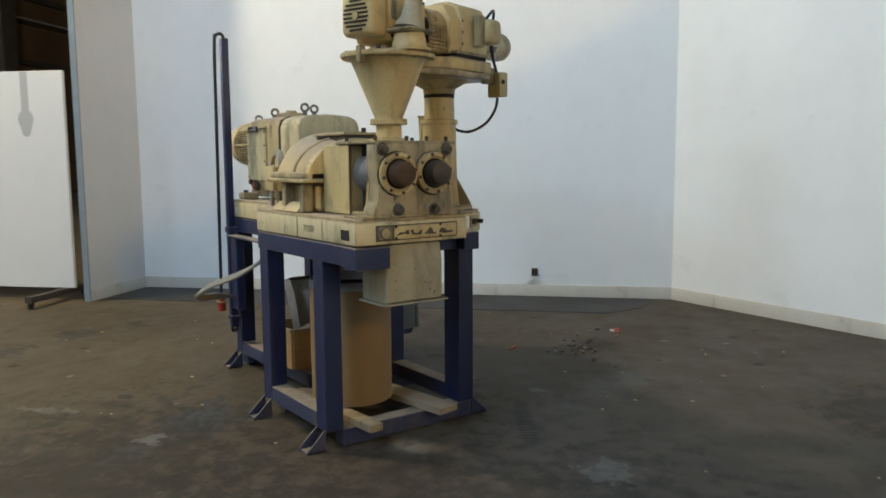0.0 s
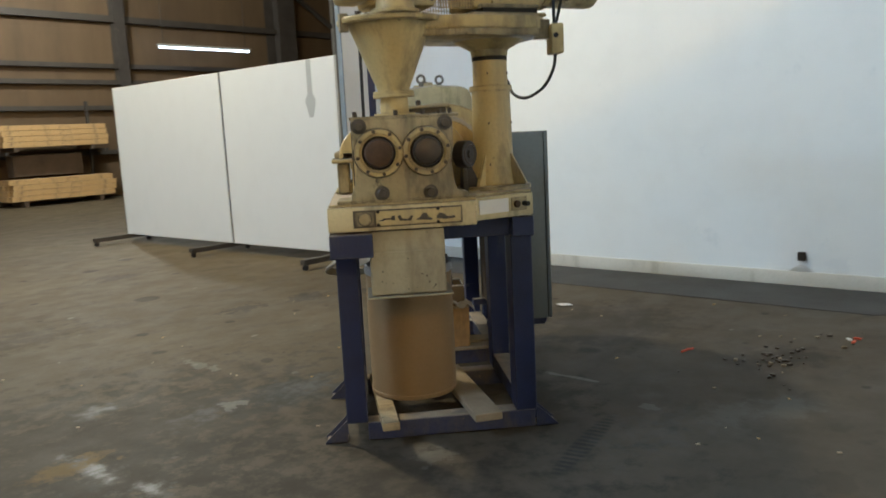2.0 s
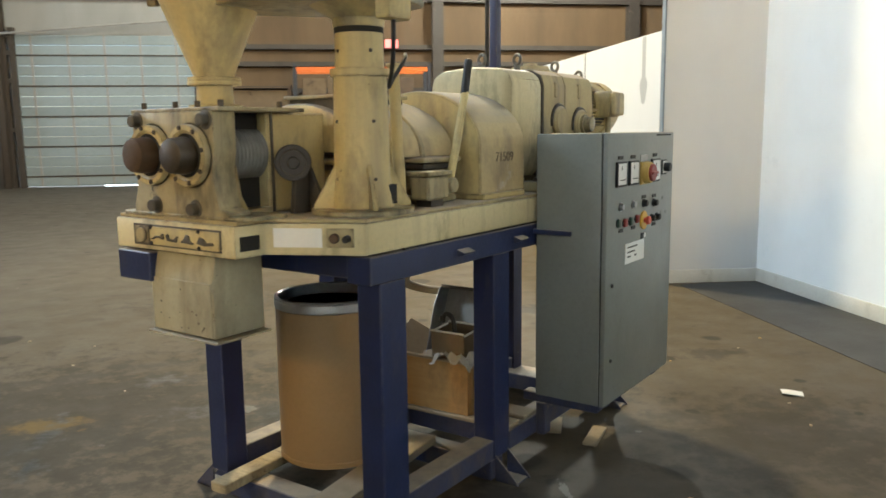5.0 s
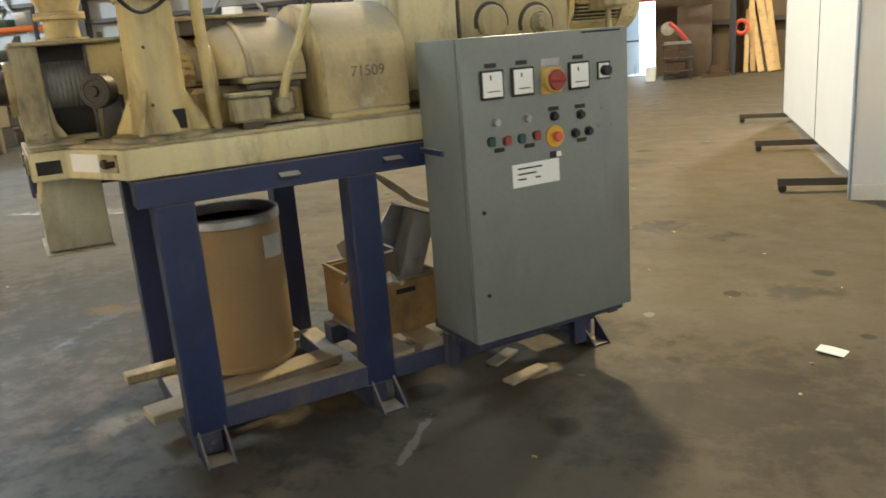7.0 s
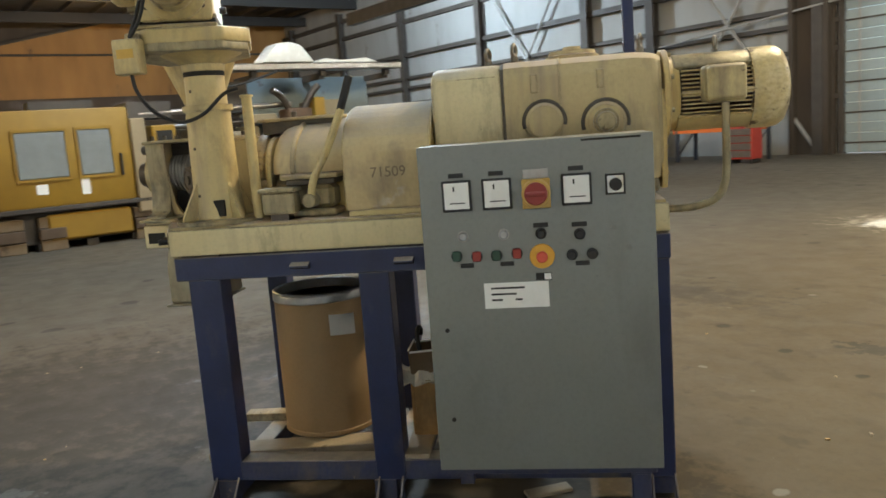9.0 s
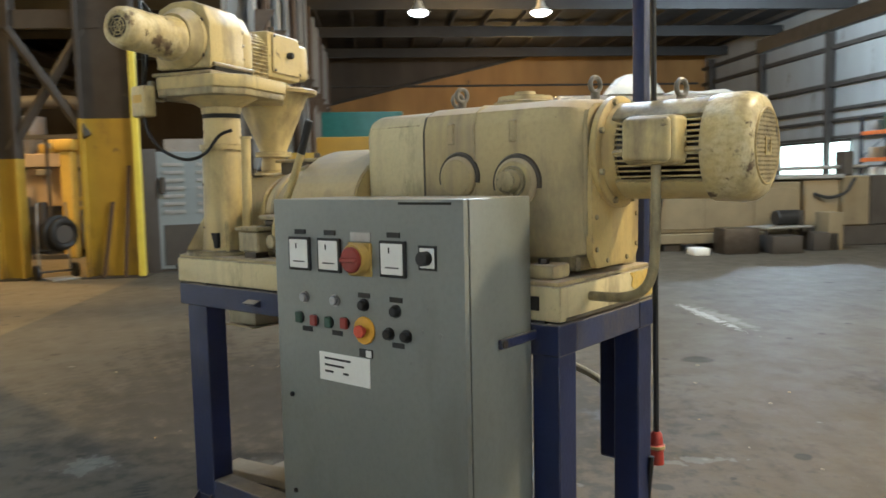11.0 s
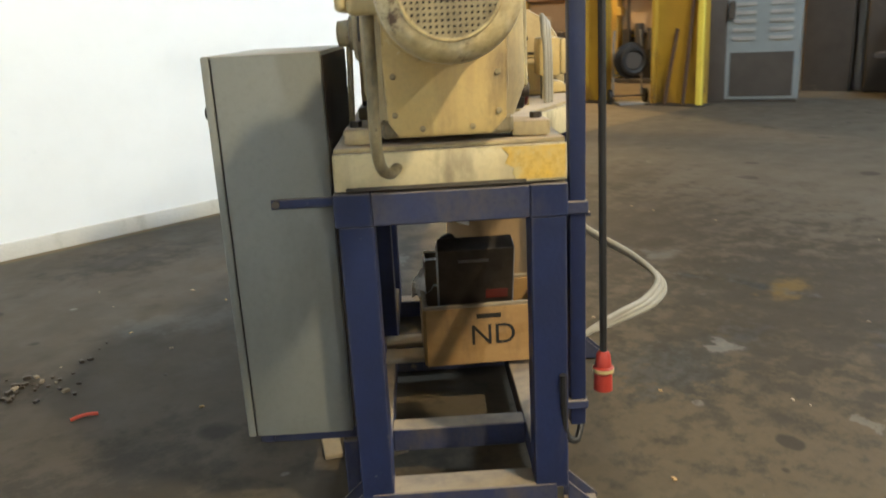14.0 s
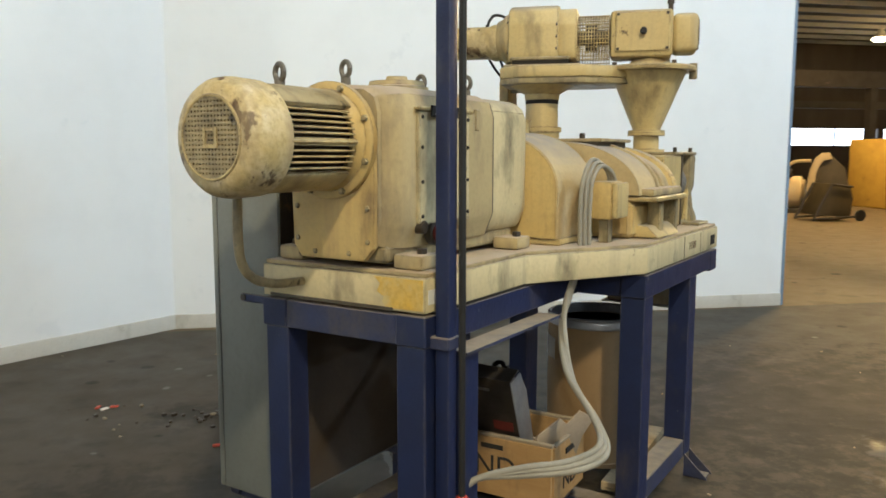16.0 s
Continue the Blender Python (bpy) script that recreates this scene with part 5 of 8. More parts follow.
fpart("pedestal", lathe([(0, 0.11), (0.01, 0.11), (0.05, 0.075)], (0, 0, 2.046), (0, 0, 1), 28), CREAM, gm)
fan = fpart("fan_motor", box(-0.238, -0.112, -0.096, 0.100, 2.110, 2.305, 0.030, seg=4), CREAM)
fs = None
for k in range(8):
    z = 2.133 + k * 0.0195
    hw = math.sqrt(max(0.0006, 0.078 ** 2 - (z + 0.004 - 2.205) ** 2))
    fs = box(-0.2435, -0.2385, -hw, hw, z, z + 0.009, bm=fs)
fpart("louvre", fs, DARK, fan)
fpart("louvre_hub", rod((-0.238, 0, 2.205), (-0.247, 0, 2.205), 0.020, 16), CREAM, fan)
fpart("oil_plug", rod((-0.105, -0.05, 2.33), (-0.105, -0.05, 2.385), 0.013, 10), STEEL, gm)
fpart("oil_plug_cap", rod((-0.105, -0.05, 2.375), (-0.105, -0.05, 2.40), 0.018, 10), STEEL, gm)
fpart("nameplate", box(-0.09, -0.055, -0.104, -0.0995, 2.20, 2.29), BARE, gm)
# feed inlet with a black-mouthed spout
spout = fpart("inlet_spout", lathe([(0, 0.105), (0.012, 0.105), (0.014, 0.088), (0.085, 0.074), (0.09, 0.05)], (-0.035, -0.165, 2.046), (0, 0, 1), 32), CREAM)
fpart("spout_flange", box(-0.13, 0.07, -0.245, -0.085, 2.132, 2.152, 0.008), CREAM_OILY, spout)
fpart("spout_pipe", lathe([(0, 0.078), (0.02, 0.070), (0.05, 0.052), (0.13, 0.043), (0.15, 0.043), (0.15, 0.036)], (-0.035, -0.165, 2.152), (0.22, -0.06, 1), 24), CHUTE_PAINT, spout, "dull grey cream tapered inlet pipe")
fpart("spout_mouth", rod((-0.0033, -0.1736, 2.2965), (-0.0027, -0.1738, 2.2990), 0.037, 20), DARK, spout)
# mesh guard over the coupling
cage = None
R = 0.115
for k in range(19):
    a = math.pi * (k / 18) - math.pi * 0.0
    y, z = R * math.cos(a), 2.20 + R * math.sin(a)
    cage = rod((0.20, y, z), (0.36, y, z), 0.0028, 5, cage)
for s in (-1, 1):
    for k in range(6):
        z = 2.185 - k * 0.02
        cage = rod((0.20, s * R, z), (0.36, s * R, z), 0.0028, 5, cage)
for k in range(12):
    x = 0.203 + k * 0.0142
    pts = [(x, R, 2.08)] + [(x, R * math.cos(math.pi * j / 16), 2.20 + R * math.sin(math.pi * j / 16)) for j in range(17)] + [(x, -R, 2.08)]
    cage = tube(pts, 0.0028, 5, cage, 1)
fpart("mesh_guard", cage, CREAM, feeder, "cream wire mesh guard over the coupling")
fpart("coupling", lathe([(0, 0.04), (0.06, 0.04), (0.06, 0.07), (0.12, 0.07), (0.12, 0.04), (0.2, 0.04)], (0.20, 0, 2.205), (1, 0, 0), 20), STEEL, feeder)
# terminal boxes and the lead to the column switch
tbx = fpart("terminal_box", box(0.60, 0.72, -0.245, -0.15, 2.15, 2.285, 0.03, seg=3), CREAM)
fpart("box_collar", box(0.56, 0.61, -0.20, -0.148, 2.13, 2.30, 0.006), CREAM_OILY, tbx)
jb = part("junction_box", box(0.47, 0.53, 0.235, 0.345, 1.868, 2.005, 0.008, seg=2), CREAM, feeder, "cream junction box with an orange sticker")
part("sticker", box(0.5295, 0.532, 0.255, 0.325, 1.93, 1.965), YELLOW_PAINT, jb)
part("box_bracket", box(0.40, 0.475, 0.28, 0.32, 1.94, 2.03, 0.004), CREAM_OILY, jb)
part("gland", rod((0.49, 0.231, 1.95), (0.49, 0.225, 1.95), 0.012, 10), BLACK, jb)
part("power_lead", tube([(0.50, 0.29, 1.87), (0.49, 0.30, 1.80), (0.45, 0.34, 1.72), (0.38, 0.41, 1.675), (0.33, 0.49, 1.70), (0.315, 0.58, 1.775), (0.28, 0.63, 1.80)], 0.0078, 8), BLACK, feeder, "black hanging cable")
part("motor_lead", tube([(0.42, 0.40, 2.22), (0.47, 0.33, 2.33), (0.545, 0.38, 2.36), (0.565, 0.42, 2.27), (0.52, 0.37, 2.14), (0.50, 0.30, 2.01)], 0.008, 8), BLACK, feeder)
part("motor_lead", tube([(0.55, 0.45, 2.30), (0.58, 0.44, 2.20), (0.545, 0.38, 2.08), (0.51, 0.31, 2.01)], 0.007, 8), BLACK, feeder)

# ---------------------------------------------------------------- control cabinet
cab = thing("control_cabinet", pose(0.55, 1.853, 0.30), "grey enamelled steel control cabinet with meters and switches", "control cabinet")
BACKING = material("dark_brown_backing", (0.062, 0.045, 0.030), (0.040, 0.031, 0.023), 0.75, scale=4, wear=(0.11, 0.07, 0.035), wear_at=0.64)
CX0, CX1, CY0, CY1, CZ0, CZ1 = 0.382, 0.694, 1.446, 2.262, 0.300, 1.506
part("cabinet_body", box(CX0, CX1, CY0, CY1, CZ0, CZ1, 0.006, seg=2), GREY, cab)
part("back_panel", box(CX0 - 0.005, CX0 - 0.001, CY0 + 0.012, CY1 - 0.012, CZ0 + 0.012, CZ1 - 0.012), BACKING, cab, "dark brown back panel")
part("door_seal", box(CX1 - 0.001, CX1 + 0.006, CY0 + 0.006, CY1 - 0.006, CZ0 + 0.006, CZ1 - 0.006), BLACK, cab)
door = part("cabinet_door", box(CX1 + 0.005, CX1 + 0.028, CY0, CY1, CZ0, CZ1, 0.005, seg=2), GREY, cab)
DX = CX1 + 0.028


def panel(y0, y1, z0, z1, t=0.006, bev=0.001):
    return box(DX - 0.001, DX + t, y0, y1, z0, z1, bev)


def knob_at(y, z, r, h, r2=None):
    return rod((DX, y, z), (DX + h, y, z), r, 20, r2=r2, bev=0.003)


YELLOW_FADED = material("faded_yellow_plastic", (0.50, 0.33, 0.07), (0.42, 0.28, 0.08), 0.5, bump=0.03, grime=(0.15, 0.11, 0.06), grime_at=0.55, grime_scale=14)
DULL_SWITCH_RED = material("dull_red_plastic", (0.25, 0.032, 0.024), (0.20, 0.028, 0.022), 0.45, bump=0.03)
for y in (1.58, 1.722, 1.998):
    mtr = part("meter_bezel", panel(y - 0.052, y + 0.052, 1.272, 1.382, 0.012, 0.003), BLACK, door)
    part("meter_face", panel(y - 0.044, y + 0.044, 1.281, 1.374, 0.0135), PAPER, mtr)
    part("scale_bar", box(DX + 0.0135, DX + 0.0142, y - 0.025, y + 0.030, 1.300, 1.304), INK, mtr)
    part("pointer", box(DX + 0.0135, DX + 0.0142, y - 0.012, y - 0.006, 1.345, 1.362), INK, mtr)
    part("tag", panel(y - 0.026, y + 0.026, 1.391, 1.407, 0.004), INK, door)
sel = part("selector_plate", panel(2.096, 2.164, 1.300, 1.372, 0.004), BLACK, door)
part("selector_face", panel(2.103, 2.157, 1.307, 1.365, 0.006), PAPER, sel)
part("selector_knob", knob_at(2.13, 1.336, 0.021, 0.035), BLACK, sel)
isp = part("isolator_plate", panel(1.810, 1.908, 1.268, 1.372, 0.010, 0.003), YELLOW_FADED, door, "faded yellow main switch plate")
part("isolator_rim", lathe([(0, 0.050), (0.026, 0.050), (0.032, 0.046), (0.032, 0)], (DX + 0.008, 1.859, 1.322), (1, 0, 0), 32), YELLOW_FADED, isp)
part("isolator_knob", lathe([(0, 0.040), (0.010, 0.040), (0.014, 0.036), (0.014, 0)], (DX + 0.039, 1.859, 1.322), (1, 0, 0), 28), DULL_SWITCH_RED, isp, "dull red rotary main switch")
part("isolator_grip", box(DX + 0.050, DX + 0.062, 1.823, 1.895, 1.314, 1.330, 0.004), DULL_SWITCH_RED, isp)
part("isolator_label", panel(1.815, 1.903, 1.374, 1.405, 0.003), BARE, door)
for y, z, mat, nm in ((1.592, 1.182, GALV, "pilot_light"), (1.737, 1.182, GALV, "pilot_light"), (1.565, 1.112, GREEN, "start_button"), (1.637, 1.108, RED, "stop_button"),
                      (1.707, 1.108, GREEN, "start_button"), (1.780, 1.112, RED, "stop_button"), (1.868, 1.178, BLACK, "rotary_switch"), (2.002, 1.170, BLACK, "rotary_switch"),
                      (1.972, 1.098, BLACK, "push_button"), (2.042, 1.098, BLACK, "push_button")):
    if nm in ("start_button", "stop_button"):
        b = part(nm, box(DX, DX + 0.013, y - 0.015, y + 0.015, z - 0.018, z + 0.018, 0.003), DULL_SWITCH_RED if mat is RED else mat, door)
    else:
        b = part(nm, knob_at(y, z, 0.015, 0.016 if nm == "pilot_light" else 0.022), mat, door)
    part("button_collar", rod((DX, y, z), (DX + 0.005, y, z), 0.020, 18), BARE if mat is GALV else BLACK, b)
for y, z, w in ((1.60, 1.076, 0.048), (1.743, 1.076, 0.048), (1.868, 1.208, 0.052), (2.002, 1.204, 0.052), (2.007, 1.066, 0.048)):
    part("tag", panel(y - w / 2, y + w / 2, z - 0.008, z + 0.008, 0.003), INK, door)
es = part("emergency_plate", rod((DX, 1.868, 1.098), (DX + 0.008, 1.868, 1.098), 0.044, 32, bev=0.002), YELLOW, door, "round yellow emergency stop plate")
part("emergency_button", lathe([(0, 0.012), (0.014, 0.012), (0.015, 0.020), (0.026, 0.020), (0.030, 0.015), (0.030, 0)], (DX + 0.006, 1.868, 1.098), (1, 0, 0), 24), ORANGE_RED, es)
part("key_switch", panel(1.842, 1.898, 1.012, 1.038, 0.004), BLACK, door)
part("key_label", panel(1.872, 1.896, 1.014, 1.036, 0.0055), PAPER, door)
cardp = part("paper_card", panel(1.655, 1.885, 0.915, 1.008, 0.002, 0), PAPER, door, "taped white paper sheet with writing")
part("writing_bar", join(join(box(DX + 0.0015, DX + 0.0028, 1.68, 1.80, 0.985, 0.992), box(DX + 0.0015, DX + 0.0028, 1.68, 1.77, 0.963, 0.970)), join(box(DX + 0.0015, DX + 0.0028, 1.68, 1.72, 0.942, 0.949), box(DX + 0.0015, DX + 0.0028, 1.765, 1.79, 0.942, 0.949))), INK, cardp)
for y, z in ((2.10, 1.115), (2.17, 1.112), (2.12, 1.185)):
    part("blank_plug", rod((DX - 0.001, y, z), (DX + 0.002, y, z), 0.009, 14), GREY, door, "")
for z in (0.84, 0.50):
    part("lock", rod((DX, CY0 + 0.065, z), (DX + 0.006, CY0 + 0.065, z), 0.008, 12), DARK, door)
part("scrape", box(DX - 0.0005, DX + 0.0012, 2.02, 2.22, 1.490, 1.497), DARK, door, "dark scrape along the top edge")
part("left_arm", box(0.36, 0.56, CY0 - 0.012, CY0 - 0.001, 1.058, 1.082, 0.003), BLUE, cab, "blue bracket arm")
part("right_arm", box(0.36, 0.565, CY1 + 0.001, CY1 + 0.012, 1.055, 1.085, 0.003), BLUE, cab, "blue bracket arm")
part("arm_bolt", rod((0.55, CY1 + 0.012, 1.07), (0.55, CY1 + 0.018, 1.07), 0.012, 12), STEEL, cab)
for y in (CY0 + 0.03, CY1 - 0.10):
    part("support_rail", box(0.30, 0.68, y, y + 0.06, 0.255, 0.299, 0.004), BLUE_DUSTY, cab)
part("support_edge", box(0.645, 0.69, CY0 + 0.03, CY1 - 0.02, 0.268, 0.298, 0.004), BLUE_DUSTY, cab)
part("support_post", box(0.372, 0.42, 2.17, 2.245, 0.02, 0.256, 0.004), BLUE_DUSTY, cab)
part("support_post", box(0.372, 0.42, 1.47, 1.53, 0.10, 0.256, 0.004), BLUE_DUSTY, cab)

# ---------------------------------------------------------------- what stands in the frame
drum = thing("fibre_drum", pose(-0.235, 0.738, 0.142), "brown fibreboard drum with a grey steel rim", "drum")
local("drum_wall", lathe([(0, 0.216), (0.0, 0.228), (0.02, 0.231), (0.35, 0.2335), (0.685, 0.232), (0.685, 0.222), (0.05, 0.22), (0.05, 0)], (0, 0, 0), (0, 0, 1), 56), FIBRE, drum)
local("top_band", lathe([(0, 0.233), (0.004, 0.237), (0.03, 0.237), (0.036, 0.234), (0.045, 0.236), (0.05, 0.228), (0.045, 0.220), (0, 0.222)], (0, 0, 0.655), (0, 0, 1), 56), GALV, drum, "grey galvanised rim band")
local("bottom_band", lathe([(0, 0.23), (0.004, 0.235), (0.022, 0.235), (0.026, 0.2315)], (0, 0, 0), (0, 0, 1), 56), FIBRE, drum)
lab = bmesh.new()
for k in range(9):
    a = radians(24 + k * 4)
    for z in (0.50, 0.60):
        lab.verts.new((0.2345 * math.cos(a), 0.2345 * math.sin(a), z - 0.0015 * k))
lab.verts.ensure_lookup_table()
for k in range(8):
    lab.faces.new([lab.verts[i] for i in (2 * k, 2 * k + 2, 2 * k + 3, 2 * k + 1)])
bmesh.ops.solidify(lab, geom=lab.faces[:], thickness=0.0012)
local("shipping_label", lab, PAPER, drum, "crooked white paper label")

WOOD_PALE = material("splintered_pale_timber", (0.40, 0.33, 0.20), (0.24, 0.185, 0.11), 0.8, scale=9, stretch=(6, 1, 6), wear=(0.09, 0.07, 0.045), wear_at=0.60, wear_scale=9, grime=(0.13, 0.10, 0.065), grime_at=0.5, grime_scale=8)
def plank(p, q, w, h, mat, label):
    d = Vector(q) - Vector(p)
    m = Matrix.Translation(p) @ d.to_track_quat("X", "Z").to_matrix().to_4x4()
    bm = box(0, d.length, -w / 2, w / 2, 0, h, 0.004)
    return solid("plank", bm, mat, label, "plank", "planks under the drum", m=m)
plank((0.10, 0.235, 0.100), (-0.02, 1.10, 0.100), 0.14, 0.040, WOOD_DUSTY, "dusty grey wooden plank lying across the stand rails")
plank((-0.385, 0.215, 0.099), (-0.44, 1.06, 0.099), 0.085, 0.042, WOOD_PALE, "splintered pale wooden plank under the drum")
plank((-0.26, 1.44, 0.188), (0.36, 1.44, 0.188), 0.12, 0.020, WOOD_DUSTY, "dusty thin board below the crate")
plank((-0.30, 1.26, 0.188), (0.36, 1.28, 0.188), 0.11, 0.020, WOOD_DUSTY, "dusty thin board below the crate")

crate = thing("wooden_crate", pose(-0.122, 1.408, 0.209, 0, 0, 2), "open wooden crate with black letters and hand holes", "crate")
L, W, H = 0.52, 0.35, 0.245
for s in (-1, 1):
    local("side_board", box(-L / 2, L / 2, s * W / 2 - 0.008, s * W / 2 + 0.008, 0.0, H, 0.003), CRATE, crate)
    eb = local("end_board", box(s * L / 2 - 0.008 - (0.001 * s), s * L / 2 + 0.008, -W / 2 + 0.009, W / 2 - 0.009, 0.0, H - 0.004, 0.003), CRATE, crate)
    local("hand_hole", box(s * L / 2 - 0.012, s * L / 2 + 0.0095, -0.05, 0.05, 0.185, 0.208), DARK, eb)
    local("top_batten", box(-L / 2 - 0.004, L / 2 + 0.004, s * W / 2 - 0.014, s * W / 2 + 0.006, H, H + 0.014, 0.003), WOOD_DUSTY, crate)
for s in (-1, 1):
    local("end_batten", box(s * L / 2 - 0.014, s * L / 2 + 0.006, -W / 2 + 0.008, W / 2 - 0.008, H, H + 0.013, 0.003), WOOD_DUSTY, crate)
local("bottom_board", box(-L / 2, L / 2, -W / 2 + 0.009, W / 2 - 0.009, 0.002, 0.014), CRATE, crate)
nd = words("lettering", "ND", 0.125, Matrix(((-1, 0, 0, 0.08), (0, 0, 1, W / 2 + 0.0085), (0, 1, 0, 0.085), (0, 0, 0, 1))), INK, crate)
nd2 = words("lettering", "ND", 0.10, Matrix(((0, 0, -1, -L / 2 - 0.0095), (-1, 0, 0, 0.08), (0, 1, 0, 0.045), (0, 0, 0, 1))), INK, crate)
local("hand_hole", box(-0.05, 0.05, W / 2 - 0.01, W / 2 + 0.0092, 0.198, 0.218), DARK, crate)
OLD_CARD = material("dusty_old_board", (0.17, 0.125, 0.075), (0.11, 0.08, 0.05), 0.85, scale=3, wear=(0.07, 0.05, 0.035), wear_at=0.6)
BOX_PAINT = material("pale_grey_box_paint", (0.36, 0.35, 0.32), (0.27, 0.26, 0.24), 0.6, scale=6, grime=(0.12, 0.10, 0.08), grime_at=0.52, grime_scale=8)
panelbox = thing("metal_box", pose(-0.03, 1.458, 0.235, -21, 0, 1), "dusty dark open metal box tipped up in the crate", "metal box")
local("sheet", box(-0.20, 0.10, -0.004, 0.004, 0.0, 0.515, 0.002), STEEL, panelbox)
for xs, mat in ((-0.2035, GALV), (0.0985, BOX_PAINT)):
    local("sheet_side", prism([(0.004, 0.0), (0.004, 0.510), (-0.085, 0.50), (-0.11, 0.40), (-0.09, 0.0)], xs, xs + 0.005, 0.001, m=ALONG_X), mat, panelbox, "bare bright sheet side" if mat == GALV else "")
local("lining", box(-0.197, 0.097, -0.0065, -0.0042, 0.002, 0.506), BOX_PAINT, panelbox, "pale grey inside of the box")
local("sheet_end", box(-0.198, 0.098, -0.085, -0.004, 0.507, 0.513, 0.001), STEEL, panelbox)
local("catch", box(-0.10, 0.02, 0.004, 0.008, 0.455, 0.467), BARE, panelbox)
local("sticker", box(-0.18, -0.09, 0.0042, 0.0055, 0.265, 0.31), DULL_RED, panelbox, "faded red sticker")
carton = thing("cardboard_box", pose(0.035, 1.325, 0.224, 4, 0, 2), "open brown cardboard box with pale torn rims in the crate", "cardboard box")
for y in (-0.07, 0.085):
    local("long_side", box(-0.095, 0.085, y - 0.003, y + 0.003, 0.0, 0.375, 0.001), OLD_CARD, carton)
    local("torn_rim", box(-0.095, 0.085, y - 0.0035, y + 0.0035, 0.375, 0.383, 0.001), PAPER, carton, "pale torn rim")
for x in (-0.095, 0.085):
    local("short_side", box(x - 0.003, x + 0.003, -0.066, 0.081, 0.0, 0.365, 0.001), OLD_CARD, carton)
    local("torn_rim", box(x - 0.0035, x + 0.0035, -0.066, 0.081, 0.365, 0.373, 0.001), PAPER, carton, "pale torn rim")
local("bottom", box(-0.09, 0.08, -0.066, 0.081, 0.0, 0.004), OLD_CARD, carton)
flap = thing("cardboard_flap", pose(-0.30, 1.43, 0.27, 68, -8, 66), "torn tan cardboard sticking out of the crate", "cardboard")
local("flap_sheet", prism([(-0.13, 0), (0.12, -0.02), (0.15, 0.22), (0.07, 0.30), (0.02, 0.27), (-0.02, 0.335), (-0.12, 0.29), (-0.10, 0.20)], 0, 0.006, 0.001), CARD, flap)
rest = thing("cardboard_flap", pose(-0.12, 1.36, 0.26, 60, 6, 10), "bent tan cardboard sheet in the crate", "cardboard")
local("flap_sheet", prism([(-0.12, 0), (0.13, 0.0), (0.15, 0.18), (0.0, 0.22), (-0.13, 0.17)], 0, 0.005, 0.001), CARD, rest)
bar = thing("pry_bar", pose(0.035, 1.255, 0.225), "black bent steel bar standing in the crate", "tool")
local("shaft", tube([(0.02, 0.04, 0), (0.02, 0.03, 0.22), (0.015, 0.012, 0.38), (0.005, 0.008, 0.435), (-0.03, 0.012, 0.45), (-0.05, 0.014, 0.43)], 0.011, 8), BLACK, bar)
local("claw", box(-0.066, -0.042, 0.004, 0.024, 0.405, 0.44, 0.004), BLACK, bar)
film = thing("plastic_film", pose(0.07, 1.29, 0.455), "crumpled clear plastic film on the crate", "plastic film")
fm = bmesh.new()
bmesh.ops.create_grid(fm, x_segments=14, y_segments=14, size=0.11)
for v in fm.verts:
    k = noise.noise(v.co * 16) * 0.05 + noise.noise(v.co * 40) * 0.02
    v.co.z = 0.05 - 2.2 * (v.co.x ** 2 + v.co.y ** 2) + k
local("film_sheet", fm, POLY, film, angle=20)

# ---------------------------------------------------------------- pole, cables and plug
pole = thing("cable_pole", pose(-0.345, 2.29, 0.2), "blue steel pole strapped beside the stand leg", "pole")
part("pole_tube", box(-0.372, -0.322, 2.265, 2.315, 0.30, 2.375, 0.006, seg=2), BLUE, pole)
part("pole_clamp", box(-0.378, -0.305, 2.255, 2.325, 1.00, 1.04, 0.004), BLUE_DUSTY, pole)
part("pole_clamp", box(-0.378, -0.305, 2.255, 2.325, 0.36, 0.39, 0.004), BLUE_DUSTY, pole)
cord = thing("supply_cord", pose(-0.42, 2.30, 0.40), "black power cord with a red industrial plug hanging from the pole", "power cord")
part("cord", tube([(-0.36, 2.30, 0.30), (-0.335, 2.34, 0.26), (-0.30, 2.34, 0.30), (-0.29, 2.36, 0.50)], 0.011, 8), BLACK, cord)
part("cord", tube([(-0.345, 2.29, 2.36), (-0.36, 2.292, 2.40), (-0.395, 2.30, 2.395), (-0.41, 2.305, 2.33), (-0.415, 2.31, 1.8), (-0.42, 2.315, 1.2), (-0.425, 2.32, 0.55)], 0.0115, 8), BLACK, cord)
plug = part("plug_body", lathe([(0, 0.014), (0.01, 0.022), (0.05, 0.026), (0.055, 0.033), (0.07, 0.033), (0.075, 0.028), (0.13, 0.030), (0.13, 0.02), (0.11, 0.0)], (-0.425, 2.32, 0.555), (0, 0, -1), 24), RED, cord, "red industrial plug")
part("plug_ring", lathe([(0, 0.034), (0.012, 0.034)], (-0.425, 2.32, 0.50), (0, 0, -1), 24), CREAM, plug)
sw = thing("cable_duct", pose(-0.43, 2.1, 0.6), "blue dented cable clamp rail beside the leg", "cable clamp")
part("duct", box(-0.375, -0.312, 2.13, 2.24, 0.45, 0.98, 0.008), BLUE, sw)
